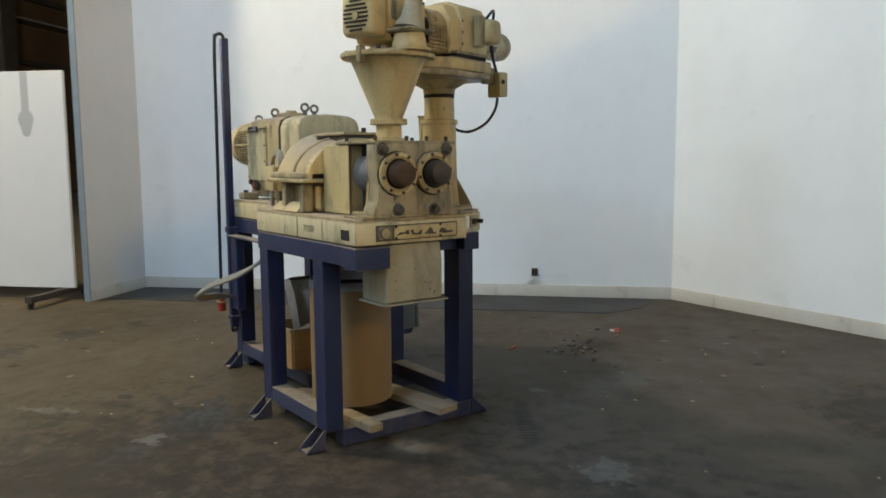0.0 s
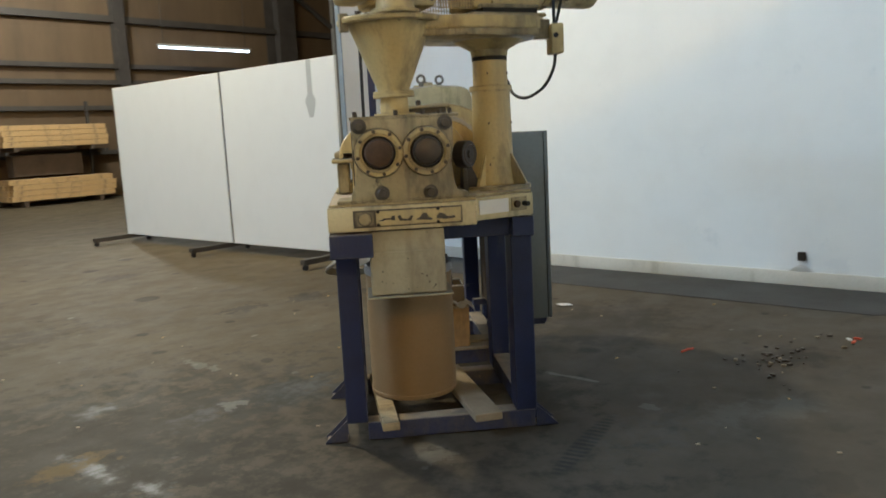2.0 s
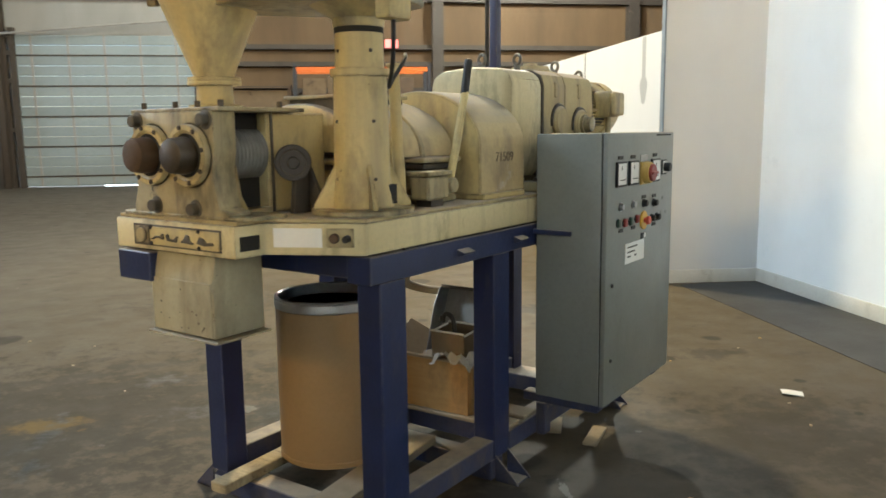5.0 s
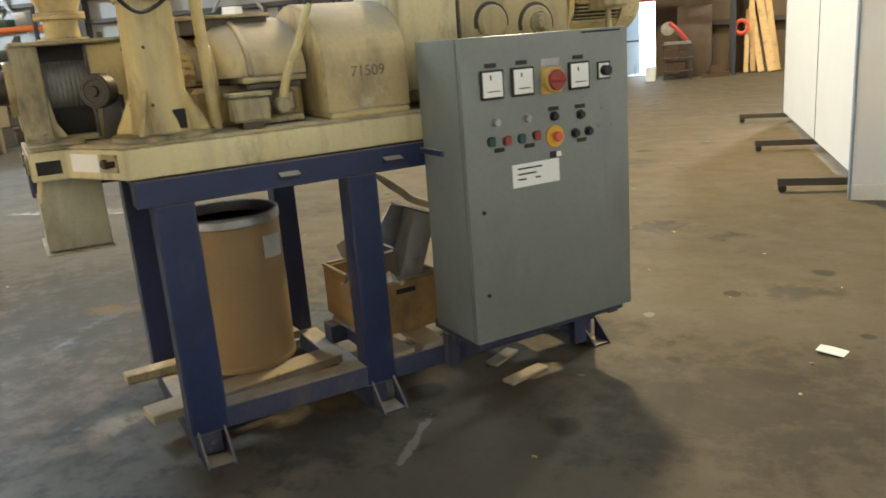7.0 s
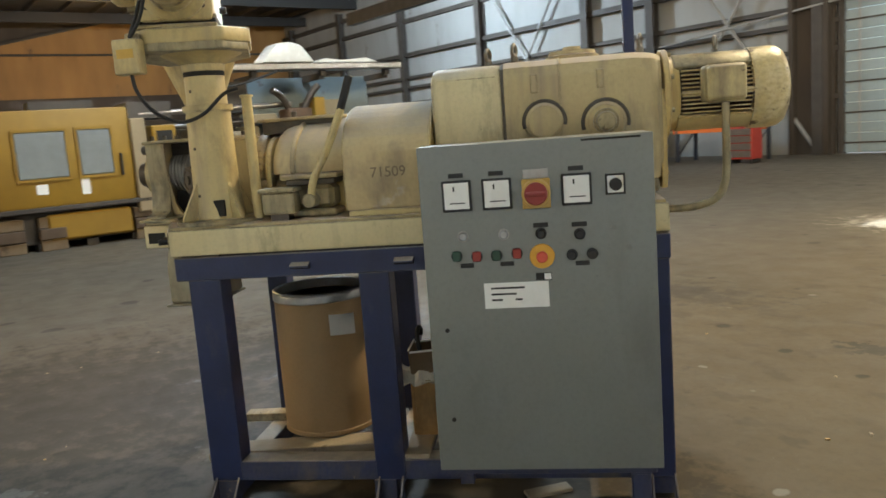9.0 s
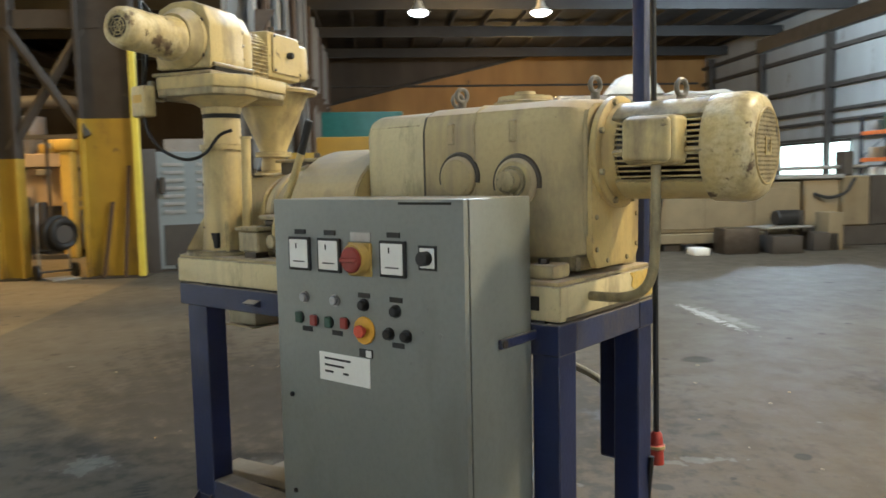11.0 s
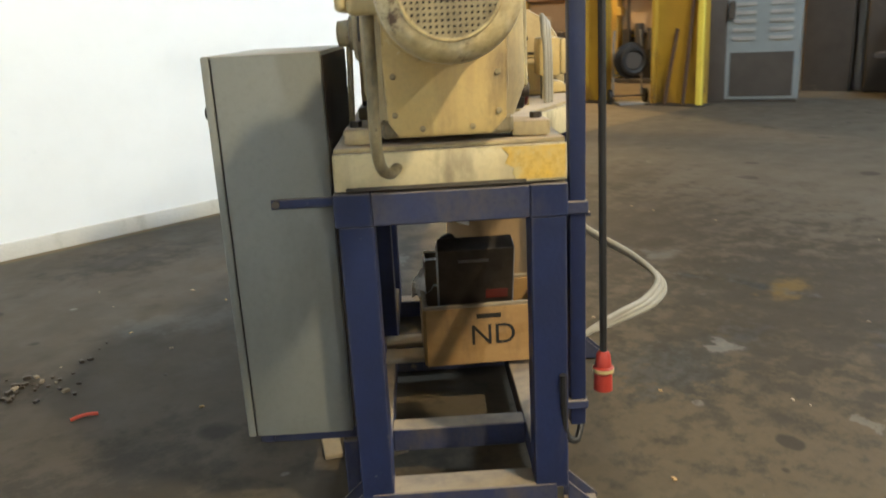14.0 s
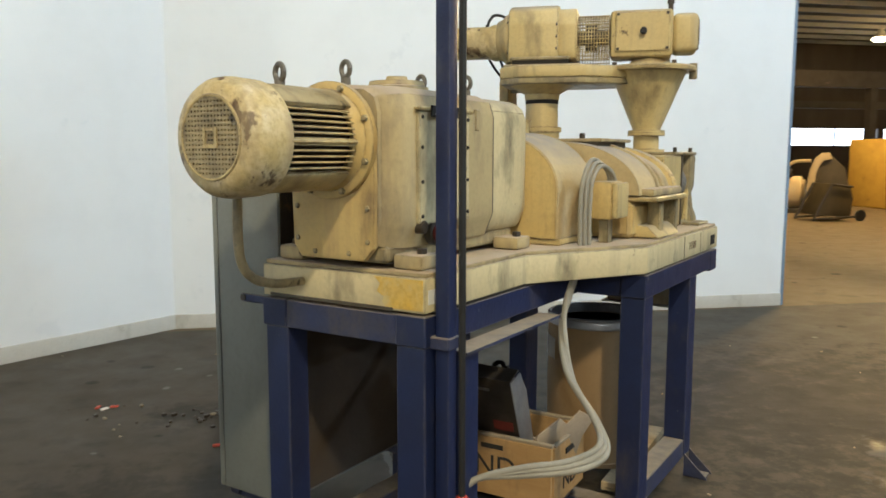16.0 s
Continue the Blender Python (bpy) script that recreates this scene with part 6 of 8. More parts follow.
for k in range(3):
    o = 0.013 * (k - 1)
    c = thing("cable", pose(-0.45, 1.3, 1.0), "grey sheathed cable looping down beside the stand", "cable", "grey cables")
    part("sheath", tube([(-0.45 + o, 1.15, 1.46), (-0.445 + o, 1.17, 1.515 + 0.006 * k), (-0.43 + o, 1.23 + o, 1.548 + 0.012 * k), (-0.425 + o, 1.30 + o, 1.545 + 0.012 * k), (-0.42 + o, 1.355 + 1.3 * o, 1.49), (-0.42 + o, 1.375 + 1.3 * o, 1.38), (-0.42 + o, 1.372 + 1.2 * o, 1.238)], 0.0088, 10), CABLE, c)
    part("sheath", tube([(-0.40, 1.42 + o, 1.11), (-0.385, 1.45 + o, 1.02), (-0.39 - o, 1.50 + o, 0.92), (-0.50 - o, 1.68, 0.79 - o), (-0.66 - o, 1.83, 0.70 - o), (-0.725 - o, 1.92, 0.635 - o), (-0.66 - o, 2.01, 0.595 - o), (-0.52, 2.10, 0.575 - o), (-0.40, 2.165, 0.55), (-0.345, 2.20, 0.50)], 0.0108, 10), CABLE, c)
ctb = thing("terminal_box", pose(-0.46, 1.2, 1.34), "cream steel terminal box beside the barrel", "terminal box")
part("box_body", box(-0.490, -0.40, 1.13, 1.27, 1.335, 1.49, 0.012, seg=2), CREAM_OCHRE, ctb)
part("box_lid", box(-0.516, -0.488, 1.135, 1.265, 1.34, 1.485, 0.010, seg=2), CREAM, ctb)
part("post", box(-0.46, -0.42, 1.17, 1.22, 1.236, 1.34), CREAM_OILY, ctb)

# ---------------------------------------------------------------- hall steelwork
def steel_column(u, v, h=TOP, w=0.34, mat=STEELWORK):
    m = hall(u, v)
    bm = box(-w / 2, w / 2, -w / 2, -w / 2 + 0.03, 0, h - 0.76)
    bm = box(-w / 2, w / 2, w / 2 - 0.03, w / 2, 0, h - 0.76, bm=bm)
    bm = box(-0.015, 0.015, -w / 2, w / 2, 0, h - 0.76, bm=bm)
    return solid("steel_column", bm, mat, "dark painted steel wall column", "column", "wall columns", m=m)


for u in (-44.5, -38, -31.5, -25, -18.4, -15.2, -9.0, -2.75, 4.1, 10.5):
    steel_column(u, 22.35)
for u in (16.9, 24.4):
    steel_column(u, 22.15, w=0.8)
PALE_STEEL = material("pale_grey_steelwork", (0.30, 0.30, 0.29), (0.2, 0.19, 0.18), 0.6, scale=2, wear=(0.14, 0.12, 0.1), wear_at=0.62)
for k, z in enumerate((1.35, 2.75, 3.55, 4.06, 5.5, 7.2, 8.2)):
    if z < EXIT_Z:
        g = blocks([(DOOR_U[1], EXIT_U[0] - 0.06, 22.40, 22.59, z, z + 0.14), (EXIT_U[1] + 0.06, HALL_U[1], 22.40, 22.59, z, z + 0.14)])
    else:
        g = box(DOOR_U[1], HALL_U[1], 22.40, 22.59, z, z + 0.14) if z < 4.3 else box(HALL_U[0], HALL_U[1], 22.36, 22.59, z, z + 0.2)
    solid("trim_girt", g, STEELWORK, "dark horizontal steel wall girt", "wall girt", kind="structure", m=HALL)
    if z < 4.3:
        solid("trim_girt", box(HALL_U[0], DOOR_U[0], 22.40, 22.59, z + 0.3, z + 0.44), STEELWORK, "dark horizontal steel wall girt", "wall girt", kind="structure", m=HALL)
for u0 in (-25, -15.2):
    for s in (0, 1):
        p = (u0 + 0.2 if not s else u0 + 6.0, 22.30, 0.3)
        q = (u0 + 6.0 if not s else u0 + 0.2, 22.30, 8.3)
        solid("wall_brace", rod(p, q, 0.06, 8), PALE_STEEL, "pale diagonal steel wall brace", "brace", "wall braces", m=HALL)
for z0, z1 in ((3.4, 7.2), (7.2, 9.3)):
    for s in (0, 1):
        solid("wall_brace", rod((17.3 if s else 24.0, 22.20 + 0.1 * s, z0), (24.0 if s else 17.3, 22.20 + 0.1 * s, z1), 0.10, 8), STEELWORK, "dark diagonal steel wall brace", "brace", "wall braces", m=HALL)
solid("wall_post", box(19.5, 19.65, 22.05, 22.2, 0, 9.0), PALE_STEEL, "thin pale steel post by the hall wall", "post", m=HALL)
solid("wall_pipe", rod((17.3, 22.1, 7.32), (29.5, 22.1, 7.32), 0.05, 8), PALE_STEEL, "pale pipe running along the hall wall", "pipe", m=HALL)
conduit = solid("wall_pipe", tube([(-14.8, 22.2, 3.9), (-5.0, 22.2, 4.75), (-2.7, 22.2, 4.9)], 0.035, 8), PALE_STEEL, "pale pipe running along the hall wall", "pipe", m=HALL)
for a, b, z in ((-26.0, -11.0, 6.2),):
    solid("crane_rail", box(a, b, 16.0, 16.3, z, z + 0.5), STEELWORK, "dark steel crane rail beam", "beam", m=HALL)

# roll-up door
DOOR_MAT = material("pale_blue_door_sheet", (0.25, 0.30, 0.32), (0.20, 0.245, 0.265), 0.5, scale=1.2, fine=20, mix=0.4, bump=0.05, wear=(0.14, 0.16, 0.16), wear_at=0.68, random_tone=0.10)
door_1 = thing("door_1", hall((DOOR_U[0] + DOOR_U[1]) / 2, 22.55), "pale blue sectional roller door, closed", "roller door", kind="structure")
slat = box(-(DOOR_U[1] - DOOR_U[0]) / 2, (DOOR_U[1] - DOOR_U[0]) / 2, -0.03, 0.03, 0.006, 0.285, 0.012)
slat_me = finish(slat, "slat", DOOR_MAT)
for k in range(15):
    o = new("slat", slat_me)
    o.parent = door_1
    o.location = (0, 0, 0.03 + k * 0.295)
for k in range(5):
    local("mullion", box(-2.1 + k * 1.02, -2.04 + k * 1.02, -0.045, -0.028, 0.03, 4.44), PALE_STEEL, door_1)
for k in range(5):
    local("rib", box(-2.57, 2.57, -0.055, -0.028, 0.30 + k * 0.885, 0.345 + k * 0.885, 0.004), STEELWORK, door_1, "dark stiffening rib")
local("bottom_light", box(-0.3, 1.2, -0.02, 0.02, 0.0, 0.028), material("daylight_gap", (0.9, 0.9, 0.9), None, 0.6, emit=(1, 1, 1), power=3.0), door_1, "line of daylight below the door")
for s in (-1, 1):
    solid("trim_door", box((DOOR_U[0] if s < 0 else DOOR_U[1]) - 0.08, (DOOR_U[0] if s < 0 else DOOR_U[1]) + 0.08, 22.42, 22.60, 0, DOOR_Z + 0.2), STEELWORK, "dark steel door guide", "door frame", kind="structure", m=HALL)

solid("wide_column", blocks([(-10.0, -8.56, 22.40, 22.49, 0.0, 7.0), (-9.9, -9.75, 22.15, 22.399, 0.0, 7.0), (-8.8, -8.65, 22.15, 22.399, 0.0, 7.0)]), DARK_BROWN, "dark brown steel column beside the roller door", "column", m=HALL)
# the small door standing open, with daylight outside
DAY = material("daylight", (0.9, 0.95, 1.0), None, 0.8, emit=(0.82, 0.93, 1.0), power=5.0, bump=0)
solid("backdrop", box(0.0, 2.2, 23.6, 23.65, -0.2, 2.6), DAY, "bright daylight outside the door", "sky", kind="structure", m=HALL)
door_2 = thing("door_2", hall(0.55, 22.66, 0, 52), "pale blue steel door leaf swung open outwards", "door", kind="structure")
DOOR_LEAF = material("pale_blue_door_leaf", (0.50, 0.60, 0.70), (0.42, 0.52, 0.62), 0.5, scale=2, grime=(0.25, 0.28, 0.32), grime_at=0.56, grime_scale=3)
local("leaf", box(0.0, 0.76, -0.02, 0.025, 0.045, 2.11, 0.004), DOOR_LEAF, door_2)
local("push_bar", box(0.06, 0.72, -0.06, -0.03, 1.02, 1.07, 0.004), STEELWORK, door_2)
BLUE_FRAME = material("blue_door_frame", (0.03, 0.10, 0.36), None, 0.5)
solid("trim_exit", box(0.44, 0.52, 22.42, 22.62, 0, 2.2), BLUE_FRAME, "blue steel door frame", "door frame", kind="structure", m=HALL)
EXIT_RED = material("lit_exit_sign", (0.7, 0.1, 0.08), None, 0.4, emit=(1.0, 0.25, 0.2), power=1.2)
solid("exit_sign", box(2.45, 2.85, 22.25, 22.33, 4.1, 4.35, 0.01), EXIT_RED, "small glowing red exit sign on the wall", "sign", m=HALL)

# a daylit window low in the north wall, and the sloping rail high on the west wall
GREEN_DAY = material("greenish_daylight", (0.9, 1.0, 0.92), None, 0.6, emit=(0.86, 1.0, 0.88), power=2.6, bump=0)
nw = thing("window_3", hall(-33.0, 22.5, 1.3), "long hazy window bright with daylight", "window", kind="structure")
local("pane", box(-3.0, 3.0, -0.03, 0.0, 0, 1.6), GREEN_DAY, nw)
local("window_frame", blocks([(-3.1, 3.1, -0.06, 0.0, 1.6, 1.72), (-3.1, 3.1, -0.06, 0.0, -0.12, 0.0), (-0.05, 0.05, -0.06, -0.031, 0, 1.6), (-3.1, -3.0, -0.06, 0, 0, 1.6), (3.0, 3.1, -0.06, 0, 0, 1.6)]), STEELWORK, nw)
solid("wall_rail", rod((-45.8, -10.0, 4.4), (-45.8, 11.6, 9.4), 0.09, 6), STEELWORK, "dark rail sloping along the rust stained wall", "rail", m=HALL)
solid("wall_rail", rod((-45.8, -6.0, 7.4), (-45.8, 22.0, 7.4), 0.07, 6), STEELWORK, "dark rail along the rust stained wall", "rail", m=HALL)
# windows in the south wall
GLOW = material("window_daylight", (0.9, 0.95, 1.0), None, 0.6, emit=(0.88, 0.92, 1.0), power=7.0, bump=0)
for i, (a, b) in enumerate(WIN):
    w = thing("window_%d" % (i + 1), hall((a + b) / 2, S, 2.15), "long low factory window glaring with daylight", "window", kind="structure")
    h = (b - a) / 2
    local("pane", box(-h, h, -0.16, -0.14, 0, 0.9), GLOW, w)
    local("window_frame", blocks([(-h - 0.04, -h, -0.1, 0.02, 0, 0.9), (h, h + 0.04, -0.1, 0.02, 0, 0.9), (-0.04, 0.04, -0.1, 0.0, 0, 0.9)]), STEELWORK, w)
solid("crane_beam", blocks([(-44, 10, -22.2, -21.8, 4.1, 4.7), (-44, 10, -26.2, -25.9, 3.6, 3.9)]), STEELWORK, "long dark steel beam below the roof", "beam", m=HALL)
for u in (-32, -26, -20, -14, -8):
    solid("steel_column", blocks([(u - 0.15, u + 0.15, -22.15, -21.85, 0, 4.1)]), STEELWORK, "dark steel hall column", "column", "hall columns", m=HALL)

# lamps that can be seen
SHADE = material("lamp_shade_enamel", (0.5, 0.48, 0.42), None, 0.4)
HOT = material("lamp_bulb_warm", (1, 0.9, 0.7), None, 0.5, emit=(1.0, 0.72, 0.36), power=30.0, bump=0)
HOTW = material("lamp_bulb_white", (1, 1, 1), None, 0.5, emit=(1.0, 0.95, 0.9), power=30.0, bump=0)
for u, v, z, mat in ((-26.8, 2.8, 8.0, HOTW), (-26.8, 7.6, 8.0, HOTW), (-31.5, -19.9, 7.0, HOT), (-25.6, -28.4, 7.0, HOT), (-30.2, -28.5, 7.0, HOT), (-28.0, -16.0, 7.0, HOT)):
    l = thing("pendant_lamp", hall(u, v, z), "round high bay lamp hanging from the roof, lit", "lamp", "high bay lamps")
    local("shade", lathe([(0.45, 0.05), (0.45, 0.10), (0.25, 0.16), (0.06, 0.34), (0.0, 0.36), (0.0, 0.33), (0.2, 0.14)], (0, 0, 0), (0, 0, 1), 20), SHADE, l)
    local("bulb", lathe([(-0.14, 0.0), (-0.13, 0.16), (-0.06, 0.32), (0.02, 0.38), (0.10, 0.30), (0.14, 0.10), (0.14, 0.0)], (0, 0, -0.02), (0, 0, 1), 18), mat, l)
    local("stem", rod((0, 0, 0.45), (0, 0, TOP - z - 0.2), 0.02, 6), STEELWORK, l)
for v, z in ((6.79, 4.35), (6.1, 4.0), (11.3, 4.0), (12.2, 4.3)):
    l = thing("wall_lamp", hall(-45.75, v, z), "small white lamp shining on the far dark wall", "lamp", "far wall lamps")
    local("lens", lathe([(0, 0.16), (0.08, 0.15), (0.14, 0.08), (0.15, 0)], (0.06, 0, 0), (1, 0, 0), 14), HOTW, l)
    local("housing", box(-0.06, 0.06, -0.2, 0.2, -0.16, 0.16, 0.02), STEELWORK, l)
HOTF = material("fluorescent_glow", (1, 1, 1), None, 0.5, emit=(0.85, 0.9, 1.0), power=9.0, bump=0)
tube_l = thing("fluorescent_tube", hall(13.2, 21.6, 4.7), "lit fluorescent tube fitting below the roof", "lamp")
local("tube", rod((-1.75, 0, 0), (1.75, 0, 0), 0.024, 8), HOTF, tube_l)
local("tray", box(-1.8, 1.8, -0.06, 0.06, 0.04, 0.10), SHADE, tube_l)
for x in (-1.6, 1.6):
    local("hanger", rod((x, 0, 0.1), (x, 0, TOP - 4.95), 0.01, 5), STEELWORK, tube_l)

# ---------------------------------------------------------------- movable white boards on castors
BOARD = material("white_screen_board", (0.615, 0.635, 0.65), (0.595, 0.615, 0.63), 0.6, scale=0.8, fine=3, mix=0.12, bump=0)
SMUDGE = material("grey_smudge", (0.30, 0.315, 0.335), (0.44, 0.46, 0.475), 0.7, scale=3, mix=0.12, bump=0)
for i, (v0, v1) in enumerate(((4.85, 7.16), (7.20, 10.12))):
    b = thing("screen_board", hall(3.72, (v0 + v1) / 2), "white movable screen board on dark castor feet", "screen board", "white screen boards")
    h = (v1 - v0) / 2
    local("board", box(-0.02, 0.02, -h, h, 0.13, 2.48, 0.004), BOARD, b)
    local("edge_strip", box(-0.026, 0.026, h - 0.004, h + 0.004, 0.13, 2.48), STEELWORK, b)
    for y in ((-h + 0.12, h - 0.05) if i else (-h + 0.12,)):
        f = local("foot_rail", box(-0.62, 0.35, y - 0.04, y + 0.04, 0.065, 0.13, 0.004), STEELWORK, b)
        for x in (-0.58, 0.31):
            local("castor", rod((x, y - 0.015, 0.035), (x, y + 0.015, 0.035), 0.035, 14), BLACK, f)
            local("castor_fork", box(x - 0.015, x + 0.015, y - 0.022, y + 0.022, 0.05, 0.092), STEELWORK, f)
    if not i:
        local("smudge", box(-0.0215, -0.0195, -0.735, -0.645, 1.98, 2.475), SMUDGE, b, "grey run on the board")
        sm = prism([(0.085 * math.cos(a) * (1 + 0.2 * math.sin(3 * a)), 0.15 * math.sin(a)) for a in [k * math.pi / 12 for k in range(24)]], -0.0225, -0.0195, m=Matrix.Translation((0, -0.69, 1.93)) @ ALONG_X)
        local("smudge", sm, SMUDGE, b, "grey smudge on the board")
EDGE_GREY = material("grey_blue_edge_strip", (0.22, 0.27, 0.33), None, 0.5)
EDGE = material("blue_edge_strip", (0.22, 0.30, 0.42), None, 0.5)
solid("trim_booth_edge", box(3.600, 3.617, 4.605, 4.672, 0.0, 4.9), EDGE_GREY, "grey blue steel edge strip of the booth wall", "trim", kind="structure", m=HALL)
solid("trim_booth_edge", box(-3.41, -3.381, -3.33, -3.195, 0.0, BOOTH_Z), EDGE, "blue edge strip of the booth wall", "trim", kind="structure", m=HALL)
sock = thing("wall_outlet", hall(4.615, -0.12, 0.26), "dirty wall outlet with white filler below it", "outlet")
local("outlet_box", box(-0.02, 0.0, -0.035, 0.035, -0.03, 0.05, 0.004), STEEL, sock)
fil = bmesh.new()
bmesh.ops.create_circle(fil, cap_ends=True, segments=24, radius=1.0)
for v in fil.verts:
    v.co = Vector((-0.004, v.co.x * 0.11 * (1 + 0.25 * noise.noise(v.co * 2)), -0.11 + v.co.y * 0.045 - 0.03 * abs(v.co.x)))
bmesh.ops.solidify(fil, geom=fil.faces[:], thickness=0.003)
local("filler_patch", fil, PAPER, sock, "white filler patch")

# ---------------------------------------------------------------- racking and goods along the north wall
ORANGE = material("orange_rack_beam", (0.72, 0.17, 0.02), (0.55, 0.13, 0.02), 0.5, scale=3)
RACK_BLUE = material("dark_rack_upright", (0.03, 0.035, 0.05), None, 0.5)


def rack(name, m, w, depth, levels, h, bays=1, label="pallet rack with orange beams and dark uprights"):
    r = thing(name, m, label, "pallet rack", "pallet racks")
    for i in range(bays + 1):
        x = w * i
        up = local("upright", blocks([(x - 0.05, x + 0.05, 0, 0.08, 0, h), (x - 0.05, x + 0.05, depth - 0.08, depth, 0, h)]), RACK_BLUE, r)
        br = None
        for k in range(int(h / 0.9)):
            br = rod((x, 0.05, 0.2 + 0.9 * k), (x, depth - 0.05, 0.95 + 0.9 * k), 0.02, 6, br)
        local("bracing", br, RACK_BLUE, up)
    for i in range(bays):
        for z in levels:
            for y in (-0.01, depth - 0.05):
                local("beam", box(w * i + 0.05, w * (i + 1) - 0.05, y, y + 0.06, z, z + 0.13, 0.006), ORANGE, r)
    return r


rack("pallet_rack", hall(-0.30, 20.75), 3.90, 1.0, (2.15, 3.27), 3.5)
def goods(name, m, sx, sy, sz, mat, label, category, group="goods on the racks", bev=0.02):
    return solid(name, box(-sx / 2, sx / 2, -sy / 2, sy / 2, 0, sz, bev, seg=2), mat, label, category, group, m=m)


DARKWOOD = material("dark_old_wood", (0.10, 0.07, 0.045), (0.06, 0.042, 0.03), 0.8, scale=3)
TAN = material("tan_panel_paint", (0.27, 0.215, 0.13), (0.21, 0.165, 0.10), 0.6, scale=2, wear=(0.2, 0.14, 0.08), wear_at=0.66)
rng = random.Random(4)
x = 0.0
for k, (w, hgt, mat) in enumerate(((0.75, 0.80, OLD_CARD), (0.85, 0.86, OLD_CARD), (0.75, 0.80, DARKWOOD), (1.05, 0.82, DARKWOOD))):
    goods("storage_crate", hall(0.25 + x, 21.25, 2.285), w - 0.08, 0.8, hgt, mat, "dusty brown storage crate on the pallet rack", "crate")
    x += w + 0.02
for b in ((0.2, 2.9, 20.80, 21.2, 2.281, 2.32), (0.3, 2.7, 20.82, 21.15, 2.321, 2.35)):
    solid("board", box(*b, 0.004), WOOD_DUSTY, "thin dusty board lying on the rack beam", "board", group="boards on the rack beam", m=HALL)
shelf = thing("log_shelf", hall(-1.30, 21.1), "dark wooden shelf filled with cut logs", "shelf")
for xx in (-0.88, 0.80):
    local("shelf_post", box(xx, xx + 0.1, -0.3, 0.3, 0, 2.9), DARKWOOD, shelf)
for z in (0.15, 1.08, 2.1, 2.85):
    local("shelf_board", box(-0.88, 0.9, -0.3, 0.3, z - 0.05, z), DARKWOOD, shelf)
local("shelf_back", box(-0.8, 0.8, 0.28, 0.30, 0.1, 2.9), STEELWORK, shelf)
local("shelf_panel", box(-0.75, 0.78, -0.2, -0.17, 2.2, 2.75), OLD_CARD, shelf)
for i in range(26):
    lev = 0.16 if i < 12 else 1.09
    j = i % 13
    r = rng.uniform(0.035, 0.085)
    px, pz = -0.65 + (j % 7) * 0.205 + rng.uniform(-0.03, 0.03), lev + r + (0.17 if j > 6 else 0)
    solid("log", rod((px - 0.02, -0.26, 0), (px + 0.02, 0.2, rng.uniform(-0.03, 0.03)), r, 12, bev=0.008), (OLD_CARD, DARKWOOD, WOOD_DUSTY)[i % 3], "sawn log with pale cut end lying on the shelf", "log", "logs on the shelf", m=hall(-1.30, 21.1, pz))
for k, (u, v, du, h, w) in enumerate(((3.95, 21.3, 0.10, 1.85, 0.12), (4.15, 21.5, -0.05, 3.3, 0.14), (4.35, 21.3, -0.25, 1.95, 0.16), (4.62, 21.2, -0.35, 2.3, 0.2), (4.8, 21.6, -0.4, 3.0, 0.16), (0.02, 21.6, -0.45, 1.3, 0.12), (-0.18, 21.5, -0.4, 1.0, 0.12), (0.2, 21.8, -0.5, 1.7, 0.2))):
    m = hall(u, v)
    bm = box(-w / 2, w / 2, -0.02, 0.02, 0, h, 0.004)
    bm.transform(Matrix.Rotation(math.atan2(du, h), 4, "Y") @ Matrix.Rotation(-math.atan2(22.3 - v, h) * 0.9, 4, "X") @ Matrix.Translation((0, 0, 0.03)))
    solid("plank", bm, WOOD if k < 5 else WOOD_DUSTY, "pale sawn plank leaning against the hall wall", "plank", "planks against the wall", m=m)
solid("hose_coil", ring((3.80, 21.0, 1.25), (0.2, 1, 0), 0.17, 0.05, 20, 8), ORANGE_RED, "coil of orange hose hung on the rack", "hose", m=HALL)
for i, (u0, z0) in enumerate(((6.1, 1.68), (6.2, 0.17))):
    st = thing("timber_stack", hall(u0, 21.1, z0), "stack of pale sawn planks on dark bearers", "timber stack", "timber stacks")
    pm = finish(box(0, 3.0, 0, 0.235, 0, 0.145, 0.006), "board", WOOD)
    for r in range(4):
        for c in range(4):
            o = new("board", pm)
            o.parent = st
            o.location = (rng.uniform(-0.06, 0.06), c * 0.24, 0.0 + r * 0.155)
    for xx in (0.3, 2.5):
        local("bearer", box(xx, xx + 0.12, 0, 0.95, -0.12 if not i else -0.16, -0.002), DARKWOOD, st)
fr = thing("timber_rack", hall(6.1, 21.05), "dark steel rack carrying the stacked timber", "rack")
for xx in (0.05, 2.9):
    local("rack_post", box(xx, xx + 0.08, 0.98, 1.06, 0, 3.0), STEELWORK, fr)
    local("rack_arm", box(xx, xx + 0.08, 0.0, 0.98, 1.46, 1.555), STEELWORK, fr)
# paints the shade between the two stacks as a dark block
local("rack_shadow_box", box(0.4, 2.4, 0.5, 0.95, 0.85, 1.45, 0.01), DARKWOOD, fr, "dark block put in for the shade between the stacks")
bk = thing("bucket", hall(1.45, 20.4), "white plastic bucket on the floor by the door", "bucket")
local("pail", lathe([(0, 0.12), (0.0, 0.13), (0.38, 0.155), (0.38, 0.145), (0.02, 0.12), (0.02, 0)], (0, 0, 0), (0, 0, 1), 24), PAPER, bk)
local("pail_rim", ring((0, 0, 0.36), (0, 0, 1), 0.157, 0.008, 24, 6), PAPER, bk)
saw = thing("chop_saw_cart", hall(2.15, 20.6), "dark steel cart carrying a red chop saw", "tool cart")
